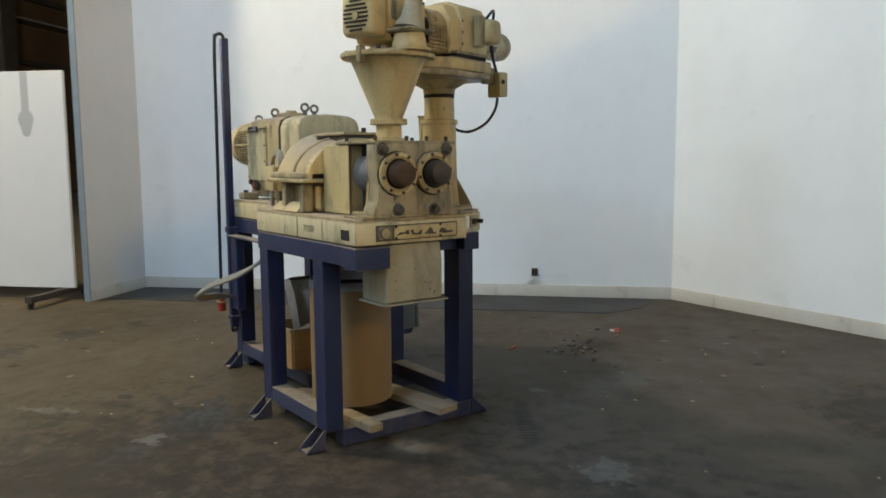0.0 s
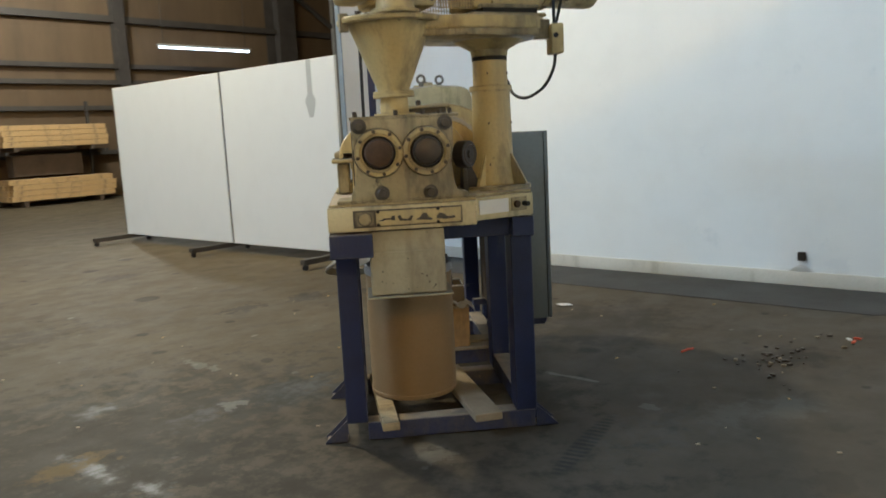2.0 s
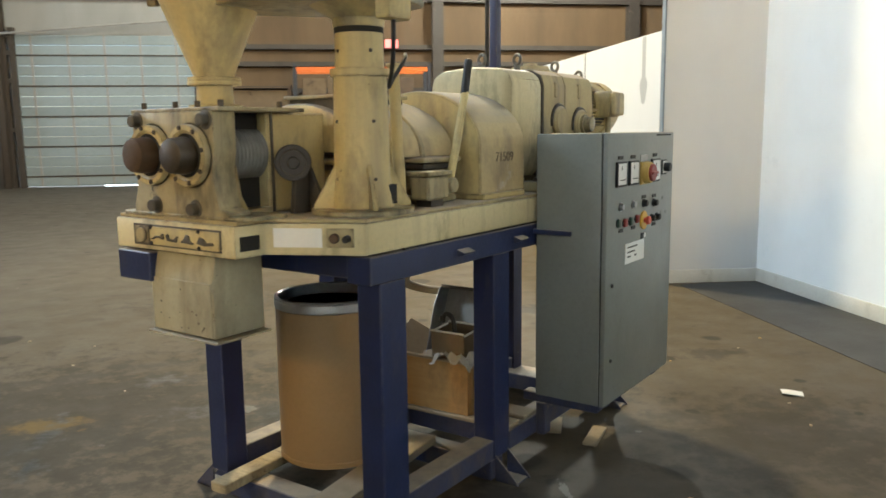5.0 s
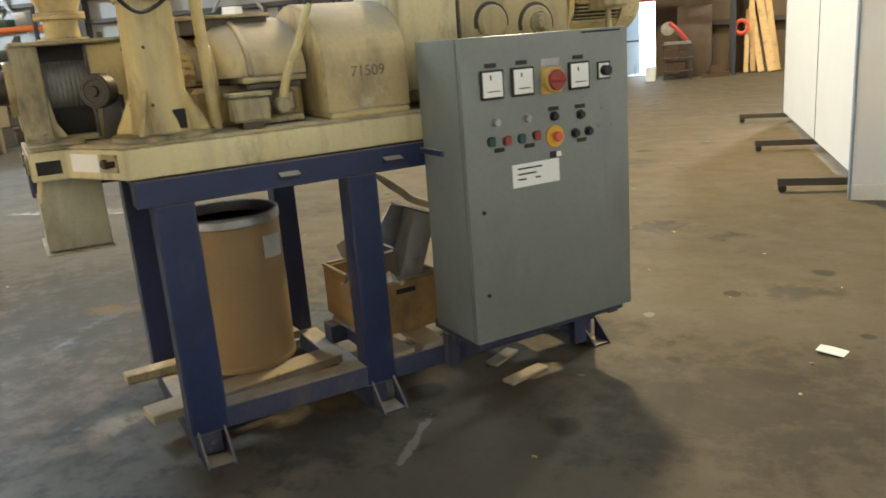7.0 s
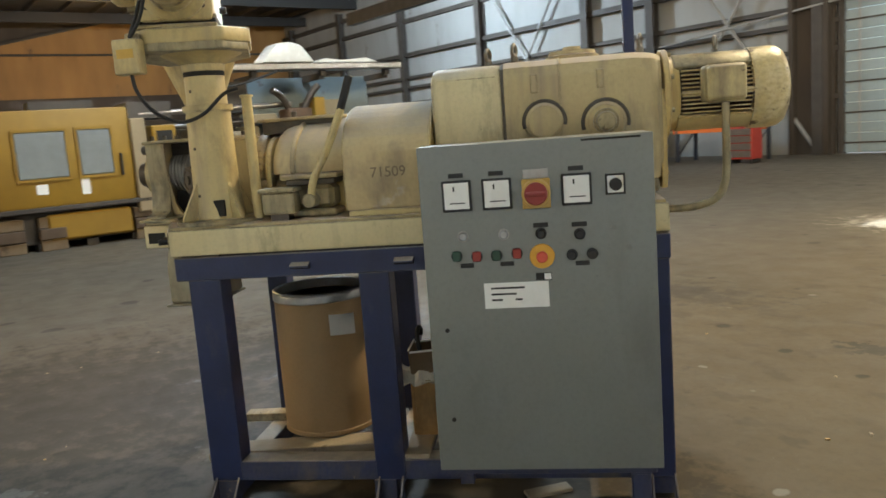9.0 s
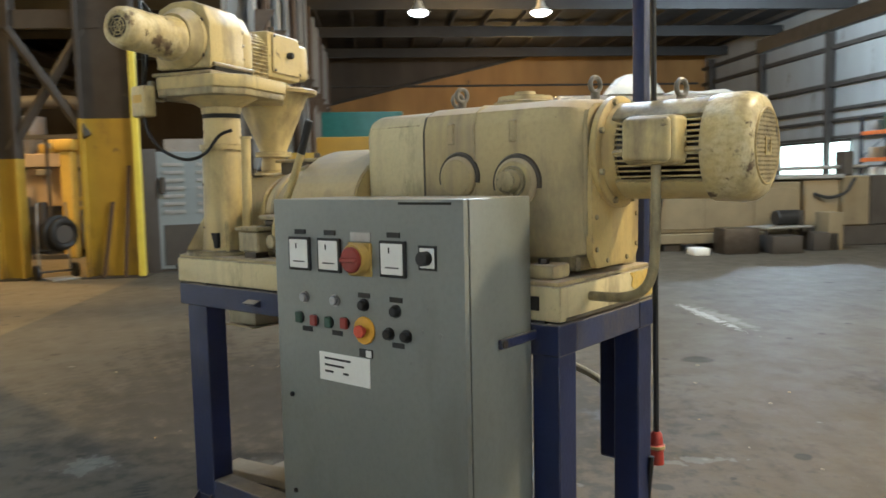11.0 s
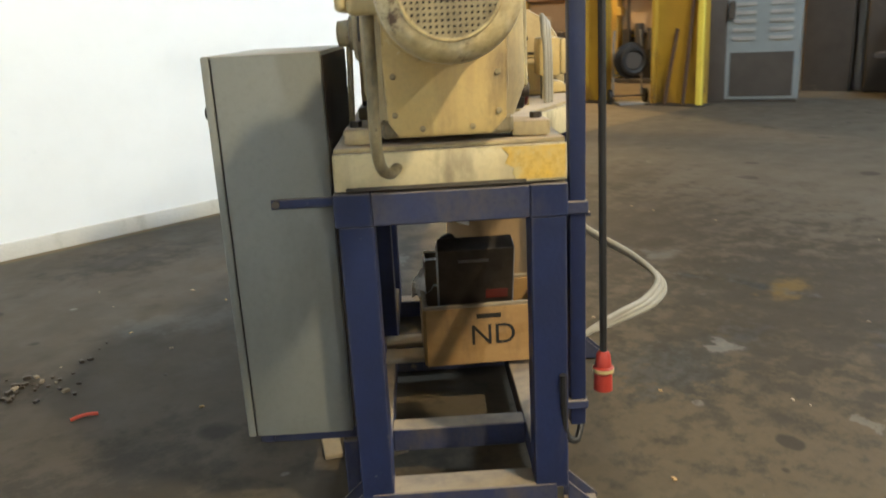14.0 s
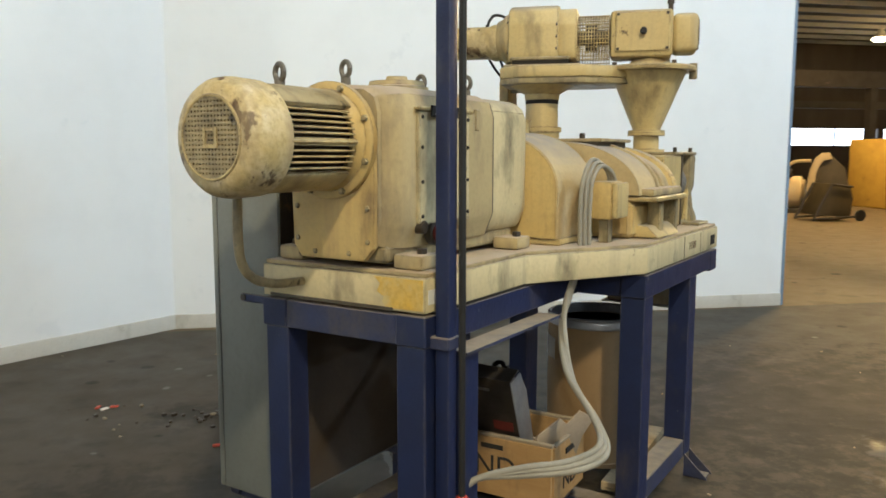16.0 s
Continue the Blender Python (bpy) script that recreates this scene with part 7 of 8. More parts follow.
for xx in (-0.35, 0.35):
    for yy in (-0.25, 0.25):
        local("cart_leg", box(xx - 0.025, xx + 0.025, yy - 0.025, yy + 0.025, 0.0, 0.9), STEELWORK, saw)
for z in (0.2, 0.55, 0.9):
    local("cart_shelf", box(-0.4, 0.4, -0.3, 0.3, z, z + 0.03, 0.004), STEELWORK, saw)
local("saw_arm", tube([(0.25, 0, 1.0), (0.05, 0, 1.25), (-0.2, 0, 1.5)], 0.06, 8), RED, saw)
local("saw_disc", rod((-0.25, -0.02, 1.35), (-0.25, 0.02, 1.35), 0.18, 24), BARE, saw)
local("saw_base", box(-0.35, 0.35, -0.15, 0.15, 0.93, 1.0, 0.01), BARE, saw)
local("scrap", blocks([(-0.3, 0.0, -0.2, 0.1, 0.58, 0.8), (0.05, 0.3, -0.2, 0.15, 0.58, 0.72), (-0.3, 0.2, -0.2, 0.2, 0.23, 0.45)]), RUST, saw)
goods("tool_chest", hall(2.6, 21.4), 0.9, 0.5, 1.9, DARKWOOD, "dark cluttered tool chest behind the cart", "tool chest", "")
solid("scrap_pile", blocks([(2.9, 3.5, 20.6, 21.0, 0, 0.12), (3.0, 3.2, 20.5, 20.9, 0.121, 0.3), (2.8, 3.3, 20.4, 20.5, 0, 0.08)]), RUST, "pile of rusty scrap on the floor", "scrap", m=HALL)
pal = thing("pallet", hall(-1.1, 16.0, 0, 4), "flat wooden pallet with boards on the floor", "pallet")
for k in range(4):
    local("pallet_board", box(-1.1, 1.1, -0.35 + k * 0.2, -0.2 + k * 0.2, 0.09, 0.12, 0.004), WOOD_DUSTY, pal)
for k in range(2):
    local("pallet_bearer", box(-1.1 + 1.9 * k, -0.8 + 1.9 * k, -0.35, 0.4, 0, 0.089), WOOD_DUSTY, pal)
local("pallet_bar", box(-0.9, 0.9, -0.5, -0.38, 0.0, 0.07), DARKWOOD, pal)
red = thing("tool_trolley", hall(-9.55, 19.3), "red tool trolley with shiny drawers", "tool trolley")
local("trolley_body", box(-0.4, 0.4, -0.25, 0.25, 0.12, 1.05, 0.02), RED, red)
for k in range(4):
    local("drawer", box(-0.36, 0.36, -0.27, -0.245, 0.18 + k * 0.21, 0.36 + k * 0.21, 0.006), BARE, red, "shiny steel drawer front")
for xx in (-0.32, 0.32):
    local("wheel", rod((xx, -0.2, 0.06), (xx, 0.2, 0.06), 0.06, 12), BLACK, red)

# ---------------------------------------------------------------- racks and machines to the west
r2 = rack("pallet_rack", hall(-21.5, 17.5), 2.7, 1.0, (0.95, 1.85, 2.75), 3.4, 2)
for i in range(22):
    lev = (1.081, 1.981, 2.881)[i % 3]
    uu = -21.2 + rng.uniform(0, 4.9)
    goods("storage_box", hall(-21.15 + (i // 3) * 0.72 + rng.uniform(-0.05, 0.05), 18.0, lev), rng.uniform(0.35, 0.6), 0.5, rng.uniform(0.2, 0.6), (PAPER, CARD, GALV, PAPER, STEEL, GREEN)[i % 6], "mixed box or part on the far rack", "box", "boxes on the far rack")
rack("pallet_rack", hall(-14.9, 19.8), 2.6, 1.0, (0.9, 2.2), 2.9, 2)
for i in range(14):
    goods("machine_part", hall(-14.6 + (i // 2) * 0.7, 20.3, (1.031, 2.331)[i % 2]), rng.uniform(0.3, 0.6), 0.5, rng.uniform(0.25, 0.75), (GALV, PAPER, STEEL, GREEN, CARD, BLUE)[(i * 5) % 6], "salvaged machine part stored on the rack", "machine part", "parts on the near rack")
tub = thing("storage_tank", hall(-13.4, 19.9, 0.0), "pale horizontal steel tank below the rack", "tank")
local("tank_shell", lathe([(0, 0.0), (0, 0.3), (0.08, 0.40), (1.2, 0.40), (1.28, 0.3), (1.28, 0)], (-0.6, -0.3, 0.45), (1, 0, 0), 24), GALV, tub)
local("tank_foot", blocks([(-0.45, -0.35, -0.6, 0.0, 0, 0.15), (0.35, 0.45, -0.6, 0.0, 0, 0.15)]), STEELWORK, tub)
trk = thing("ride_on_mower", hall(-13.0, 17.2), "small yellow wheeled machine on the floor", "vehicle")
local("body", box(-0.5, 0.5, -0.3, 0.3, 0.2, 0.65, 0.08, seg=3), YELLOW, trk)
for xx in (-0.35, 0.35):
    local("wheel", rod((xx, -0.34, 0.18), (xx, 0.34, 0.18), 0.18, 16), BLACK, trk)

SLATE_GREY = material("dull_grey_machine_paint", (0.16, 0.16, 0.15), (0.11, 0.11, 0.105), 0.6, scale=2)
YM = material("machine_yellow", (0.26, 0.155, 0.013), (0.19, 0.11, 0.012), 0.5, scale=1.5, wear=(0.2, 0.13, 0.05), wear_at=0.68)
GLASSY = material("hazy_window", (0.22, 0.24, 0.24), (0.15, 0.16, 0.16), 0.15, scale=2)
ym = thing("machining_centre", hall(-11.2, 1.7), "yellow enclosed machine tool with two hazy windows", "machine tool")
local("enclosure", box(-2.4, 0.0, -1.9, 1.15, 0.75, 2.42, 0.04, seg=2), YM, ym)
local("base", box(-2.2, -0.15, -2.4, 1.9, 0.12, 0.70, 0.03), STEELWORK, ym)
local("tray", box(-1.8, 0.02, -0.4, 1.0, 0.16, 0.62, 0.03), YM, ym)
local("sill", box(-2.4, 0.08, -2.6, 1.9, 0.68, 0.76, 0.01), STEELWORK, ym)
for y0, y1 in ((-0.75, 0.05), (0.25, 0.80)):
    local("window", box(-0.02, 0.022, y0, y1, 1.25, 2.05, 0.02), GLASSY, ym)
    local("window_rim", blocks([(0.0, 0.03, y0 - 0.04, y0, 1.2, 2.1), (0.0, 0.03, y1, y1 + 0.04, 1.2, 2.1), (0.0, 0.03, y0, y1, 2.05, 2.1), (0.0, 0.03, y0, y1, 1.2, 1.25)]), YM, ym)
local("door_handle", box(0.0, 0.06, 0.92, 0.96, 1.2, 1.6, 0.01), BLACK, ym)
local("end_post", box(-0.5, 0.08, 1.15, 1.42, 0.5, 2.2, 0.02), TAN, ym)
local("pendant", box(-0.3, 0.14, 1.50, 1.95, 1.55, 2.05, 0.03), YM, ym)
local("pendant_screen", box(0.135, 0.15, 1.58, 1.87, 1.66, 1.95), DARK, ym)
local("notice", box(0.0, 0.006, -0.5, -0.32, 0.98, 1.15), PAPER, ym)
local("notice", box(0.0, 0.006, 0.22, 0.36, 0.92, 1.2), PAPER, ym)
for k in range(6):
    local("levelling_foot", box(-0.5, -0.1, -2.2 + k * 0.8, -2.0 + k * 0.8, 0, 0.12), STEELWORK, ym)
for y in (-2.3, -1.2, -0.55, 1.05):
    for z, dx in ((0.0, 0.0), (0.2, 0.04), (0.4, -0.02)):
        local("cribbing_block", box(-0.5 + dx, 0.0 + dx, y, y + 0.42, z, z + 0.19, 0.012), DARKWOOD if z == 0.2 else OLD_CARD, ym, "old timber cribbing block")
local("side_panel", box(-2.2, -0.2, 1.95, 2.6, 0.5, 1.5, 0.03), SLATE_GREY, ym)
local("top_clutter", blocks([(-1.2, -0.2, 1.2, 2.0, 2.2, 2.5), (-1.5, -1.0, -0.3, 0.8, 2.42, 2.62)]), STEELWORK, ym)

CM = material("old_cream_machine_paint", (0.23, 0.185, 0.11), (0.15, 0.12, 0.072), 0.6, scale=1.5, wear=(0.13, 0.10, 0.06), wear_at=0.63)
SLATE = material("slate_blue_sheet", (0.15, 0.185, 0.20), (0.12, 0.15, 0.16), 0.55, scale=1.5, wear=(0.09, 0.09, 0.085), wear_at=0.62, wear_scale=4)
cm = thing("injection_press", hall(-11.2, 0.0), "long cream horizontal press with hoses and a white cover", "press")
local("bed", box(-1.5, 0.0, 3.66, 9.6, 0.36, 1.36, 0.03), CM, cm)
local("bed_ledge", box(-1.52, 0.05, 3.62, 9.0, 1.36, 1.45, 0.015), CM, cm)
for y0, y1 in ((3.72, 5.05), (5.10, 6.15), (6.35, 7.5), (7.55, 8.55), (8.6, 9.5)):
    local("bed_panel", box(0.0, 0.025, y0, y1, 0.44, 1.24, 0.010), CM, cm)
local("plinth", box(-1.45, 0.10, 4.2, 9.5, 0.15, 0.36, 0.02), CM, cm)
for k in range(5):
    local("pad", box(-1.3, 0.02, 4.3 + k * 1.2, 4.65 + k * 1.2, 0, 0.151), STEELWORK, cm)
local("oil_pan", box(-0.3, 0.45, 2.9, 4.1, 0.03, 0.13, 0.02), GALV, cm)
for y, w, h, d in ((4.15, 0.22, 0.52, 0.8), (5.32, 0.20, 0.50, 0.8), (7.1, 0.55, 0.95, 1.1), (8.4, 0.7, 0.55, 1.1)):
    local("platen", box(-0.15 - d, -0.15, y - w / 2, y + w / 2, 1.45, 1.45 + h, 0.02), CM, cm)
local("cylinder", rod((-0.4, 4.2, 1.70), (-0.4, 5.3, 1.70), 0.16, 20, bev=0.02), CM, cm)
local("cylinder_rod", rod((-0.4, 5.3, 1.70), (-0.4, 6.9, 1.70), 0.09, 16), BARE, cm)
for z, x in ((2.28, -0.25), (2.02, -0.9)):
    local("tie_rod", rod((x, 3.1, z), (x, 6.2, z + 0.06), 0.055, 12), BARE, cm)
local("fixture_block", box(-0.3, 0.0, 5.2, 5.75, 1.98, 2.16, 0.02), CM, cm)
local("clamp_body", box(-0.5, 0.05, 6.0, 6.55, 1.65, 2.25, 0.06, seg=2), RUST, cm)
for y0, y1, z1 in ((6.1, 5.7, 2.62), (6.4, 6.75, 2.7)):
    local("clamp_arm", tube([(-0.1, y0, 2.2), (-0.05, (y0 + y1) / 2, 2.5), (0.0, y1, z1)], 0.07, 8), STEEL, cm)
local("yellow_block", box(-0.4, 0.02, 6.62, 6.86, 1.95, 2.45, 0.02), YM, cm)
local("back_panel", box(-1.2, -1.15, 5.45, 8.6, 1.5, 2.95, 0.01), SLATE, cm, "slate blue sheet panel")
local("dark_box", box(-1.1, -0.5, 4.9, 5.4, 2.2, 2.85, 0.03), STEELWORK, cm)
local("gantry_rail", box(-0.45, -0.05, 4.55, 8.9, 3.02, 3.16, 0.02), BARE, cm)
for y in (5.45, 7.0, 8.6):
    local("gantry_post", box(-0.35, -0.2, y - 0.06, y + 0.06, 2.9, 3.02), STEELWORK, cm)
    local("gantry_post", box(-1.19, -0.3, y - 0.06, y + 0.06, 2.84, 2.95), STEELWORK, cm)
local("rail_hose", tube([(-0.1, 5.9, 3.0), (0.0, 5.3, 2.82), (0.0, 4.8, 2.72), (0.0, 4.6, 2.85), (-0.05, 4.7, 3.0)], 0.025, 8), BLACK, cm)
local("white_cover", prism([(5.55, 3.16), (6.75, 3.16), (6.45, 3.52), (6.2, 3.58), (5.9, 3.55)], -0.55, 0.0, 0.05, m=ALONG_X), POLY, cm, "white plastic sheet cover")
local("sheet_litter", prism([(6.75, 3.16), (8.3, 3.16), (8.0, 3.26), (7.4, 3.21), (7.0, 3.25)], -0.5, -0.05, 0.015, m=ALONG_X), POLY, cm)
for pts in ([(0.02, 6.2, 1.75), (0.16, 6.45, 1.45), (0.16, 6.5, 1.05), (0.12, 6.35, 0.72), (0.08, 6.0, 0.52)], [(0.02, 6.25, 1.7), (0.20, 6.55, 1.4), (0.20, 6.58, 1.0), (0.15, 6.4, 0.66), (0.08, 5.9, 0.50)], [(0.02, 4.95, 1.36), (0.10, 4.75, 1.1), (0.12, 4.35, 0.75), (0.10, 3.95, 0.42)], [(0.0, 5.5, 2.0), (0.1, 5.8, 1.85), (0.1, 6.0, 1.95)]):
    local("hose", tube(pts, 0.032, 8), BLACK, cm)
local("drain_hole", rod((0.10, 5.75, 0.27), (0.108, 5.75, 0.27), 0.11, 16), DARK, cm)
for k, (u, v, sx, sy, sz, mat) in enumerate(((-10.5, 7.9, 0.5, 0.7, 0.5, STEEL), (-10.4, 8.75, 0.6, 0.6, 0.34, STEELWORK), (-10.4, 7.1, 0.4, 0.3, 0.14, PAPER))):
    goods("parts_bin", hall(u, v), sx, sy, sz, mat, "dark oily bin standing before the press", "bin", "bins before the press")
GREEN_BIN = material("green_bin_paint", (0.03, 0.15, 0.12), None, 0.5)
yb = thing("yellow_barrier", hall(-17.5, -0.8), "long yellow railing behind the machines", "barrier")
local("rail", box(-0.1, 0.1, -0.6, 4.0, 2.1, 2.35, 0.01), YELLOW_PAINT, yb)
local("wall_panel", box(-0.05, 0.05, -0.5, 3.9, 0.3, 1.9), DARKWOOD, yb)
for k in range(3):
    local("post", box(-0.08, 0.08, -0.4 + k * 1.8, -0.24 + k * 1.8, 0, 2.1), YELLOW_PAINT, yb)
goods("waste_skip", hall(-20.5, 0.6, 0.0), 2.2, 2.4, 3.6, GREEN_BIN, "tall green container behind the railing", "container", "")

# ---------------------------------------------------------------- the yellow pillars and what stands by them
COLUMN_LOW = material("yellow_safety_paint", (0.46, 0.31, 0.03), (0.33, 0.21, 0.03), 0.5, scale=1.5, grime=(0.12, 0.075, 0.035), grime_at=0.52, grime_scale=2.2, wear=(0.13, 0.085, 0.045), wear_at=0.60, wear_scale=1.6)
def pillar(u, v, w, d, rz=0, high=2.7):
    p = thing("hall_pillar", hall(u, v, 0, rz), "dark steel pillar with yellow painted foot", "pillar", "yellow footed pillars")
    for z0, z1, mat, nm in ((0.0, high, COLUMN_LOW, "yellow_foot"), (high, TOP - 0.76, STEELWORK, "shaft")):
        bm = blocks([(-w / 2, w / 2, -d / 2, -d / 2 + 0.05, z0, z1), (-w / 2, w / 2, d / 2 - 0.05, d / 2, z0, z1), (-0.03, 0.03, -d / 2, d / 2, z0, z1)])
        local(nm, bm, mat, p)
    local("base_plate", box(-w / 2 - 0.08, w / 2 + 0.08, -d / 2 - 0.08, d / 2 + 0.08, 0, 0.03), STEELWORK, p)
    return p


pillar(-9.65, -3.55, 0.30, 0.92)
pillar(-9.70, -5.25, 0.32, 0.40, high=2.05)
BRIGHT_EDGE = material("bright_yellow_edge", (0.80, 0.68, 0.10), None, 0.4)
solid("corner_guard", box(-9.50, -9.43, -3.13, -3.02, 0.0, 4.0, 0.01), BRIGHT_EDGE, "bright yellow corner guard on the pillar", "corner guard", m=HALL)
for k in range(2):
    o = solid("steel_bar", rod((-9.42, -3.35 - 0.35 * k, 0.02), (-9.50, -3.22 - 0.30 * k, 1.9 - 0.6 * k), 0.035, 8), RUST, "rusty bar leaning on the pillar", "bar", "bars by the pillar", m=HALL)
solid("roof_brace", blocks([(-9.75, -9.6, -9.2, -3.6, 4.2, 4.5)]), STEELWORK, "dark steel beam between pillars", "beam", m=HALL)
solid("roof_brace", rod((-9.60, -3.9, 2.4), (-9.60, -5.1, 4.2), 0.08, 8), STEELWORK, "diagonal dark steel brace", "brace", m=HALL)
solid("roof_brace", rod((-9.68, -5.2, 2.2), (-9.68, -3.9, 4.2), 0.09, 8), STEELWORK, "diagonal dark steel brace", "brace", m=HALL)
BLUEGREY = material("blue_grey_cabinet_paint", (0.20, 0.225, 0.235), (0.15, 0.17, 0.18), 0.5, scale=2)
ec = thing("electrical_cabinet", hall(-10.75, -2.55, 0, 20), "grey electrical cabinet with rows of breakers", "electrical cabinet")
local("body", box(-0.45, 0.45, -0.6, 0.6, 0.05, 2.15, 0.02), BLUEGREY, ec)
local("plinth", box(-0.42, 0.42, -0.57, 0.57, 0, 0.05), STEELWORK, ec)
for y in (-0.3, 0.28):
    for k in range(7):
        local("breaker", box(0.45, 0.475, y - 0.18, y + 0.18, 1.05 + k * 0.14, 1.11 + k * 0.14, 0.004), PALE_STEEL, ec)
local("lower_door", box(0.45, 0.47, -0.5, 0.5, 0.12, 0.85, 0.006), STEELWORK, ec)
local("switch", box(0.45, 0.56, -0.55, -0.45, 1.4, 1.7, 0.02), STEELWORK, ec)
goods("electrical_cabinet", hall(-10.4, -3.3, 0, 20), 0.8, 0.5, 2.2, STEELWORK, "dark steel switch cabinet by the pillar", "electrical cabinet", "")
STACK = material("dull_grey_column_paint", (0.26, 0.255, 0.24), (0.18, 0.175, 0.165), 0.6, scale=1.5, wear=(0.09, 0.08, 0.07), wear_at=0.60, stretch=(1, 1, 0.3))
for k in range(2):
    solid("wall_screen", box(-12.6, -12.5, -3.4 + k * 0.9, -2.56 + k * 0.9, 0.0, 2.5), STEELWORK if k else PALE_STEEL, "grey sheet panel behind the pillars", "panel", "panels behind the pillars", m=HALL)
fu = thing("press_clamp_unit", hall(-11.4, 9.75), "tan and cream clamp unit of the press on a dark base", "press unit")
local("base", box(-1.6, 0.0, 0.0, 1.95, 0.0, 0.42, 0.02), STEELWORK, fu)
local("front_body", box(-1.5, 0.02, 0.02, 0.80, 0.421, 1.40, 0.03), TAN, fu)
local("end_body", box(-1.5, 0.04, 0.84, 1.45, 0.421, 1.46, 0.03), CM, fu)
local("end_panel", box(-1.4, 0.0, 1.48, 1.93, 0.421, 1.46, 0.02), STEELWORK, fu)
local("top_plate", box(-1.5, 0.10, -0.6, 0.86, 1.41, 1.50, 0.02), PALE_STEEL, fu)
local("hose", tube([(0.08, 0.2, 1.1), (0.14, 0.5, 1.02), (0.14, 0.85, 1.12), (0.06, 1.1, 1.40)], 0.035, 8), BLACK, fu)
local("tie_bar", rod((-0.5, -0.6, 1.62), (-0.5, 1.7, 1.66), 0.04, 10), PALE_STEEL, fu)
local("head_frame", box(-0.7, -0.3, 1.10, 1.30, 1.46, 1.98, 0.03), STEELWORK, fu)
pu = thing("pump_unit", hall(-10.75, 8.9, 0, 12), "dark electric pump on a low steel table", "pump")
local("table_top", box(-0.3, 0.3, -0.55, 0.55, 0.46, 0.50, 0.006), PALE_STEEL, pu)
for x in (-0.25, 0.25):
    for y in (-0.5, 0.5):
        local("table_leg", box(x - 0.025, x + 0.025, y - 0.025, y + 0.025, 0.0, 0.459), STEELWORK, pu)
local("pump_motor", rod((0.0, -0.1, 0.66), (0.0, 0.40, 0.66), 0.15, 18, bev=0.02), BLACK, pu)
local("pump_head", box(-0.12, 0.12, 0.40, 0.52, 0.50, 0.80, 0.02), STEELWORK, pu)
for v, h, w in ((9.75, 0.36, 0.55), (9.95, 0.75, 0.30), (7.9, 0.30, 0.40)):
    goods("parts_box", hall(-10.75, v), 0.5, w, h, STEELWORK if h < 0.5 else CM, "dusty dark parts box on the floor by the press", "box", "boxes by the press")
solid("wall_partition", box(-45.9, -14.2, -2.4, -2.2, 0.0, TOP - 0.8), GREY_SHEET, "grey inner wall running to the far end of the hall", "wall", kind="structure", m=HALL)
for k in range(14):                             # columns, dark panels and knee brackets along the inner wall
    u = -13.0 - k * 2.3
    bm = blocks([(u - 0.28, u + 0.28, -2.16, -2.06, 0.0, TOP - 0.8), (u - 0.28, u + 0.28, -1.62, -1.52, 0.0, TOP - 0.8), (u - 0.05, u + 0.05, -2.06, -1.62, 0.0, TOP - 0.8)])
    solid("inner_column", bm, STACK if k % 3 != 1 else RUST, "grey painted steel column of the inner wall", "column", "inner wall columns", m=HALL)
    if k % 2:
        solid("inner_panel", box(u + 0.4, u + 1.9, -2.19, -2.15, 3.0, 4.6 + (k % 3)), STEELWORK, "dark sheet panel on the inner wall", "panel", "inner wall panels", m=HALL)
    solid("knee_bracket", prism([(-1.52, 5.2), (-1.52, 4.5), (-1.1, 5.2)], u - 0.05, u + 0.05, m=ALONG_X), DARKWOOD, "dark steel knee bracket on the column", "bracket", "knee brackets", m=HALL)
solid("oil_tank", box(-13.8, -12.4, -1.4, 0.4, 0, 2.0, 0.03), STEELWORK, "dark square oil tank before the columns", "tank", m=HALL)

enc = thing("tan_enclosure", hall(-14.0, -12.2), "large tan sheet steel enclosure with double doors", "enclosure")
local("shell", box(-1.15, 0.0, -1.4, 1.45, 0.06, 2.4, 0.02), TAN, enc)
for y0, y1 in ((-1.38, -0.06), (-0.04, 1.43)):
    local("door_leaf", box(0.0, 0.025, y0, y1, 0.1, 2.36, 0.006), TAN, enc)
# the unlit side of the enclosure, its shade painted as a dark sheet
local("side_sheet", box(-1.14, -0.02, 1.45, 1.47, 0.1, 2.36), DARKWOOD, enc)
local("skid", box(-1.1, -0.05, -1.35, 1.4, 0, 0.06), STEELWORK, enc)
local("lock_tag", box(0.025, 0.031, 0.38, 0.70, 1.22, 1.46), YELLOW, enc, "yellow warning tag")
local("tag_top", box(0.025, 0.032, 0.40, 0.68, 1.47, 1.72), STEELWORK, enc)
local("handle", box(0.025, 0.09, 0.02, 0.22, 1.04, 1.09, 0.01), STEELWORK, enc)
PINKISH = material("pinkish_tan_panel", (0.42, 0.30, 0.18), (0.34, 0.24, 0.14), 0.6, scale=2)
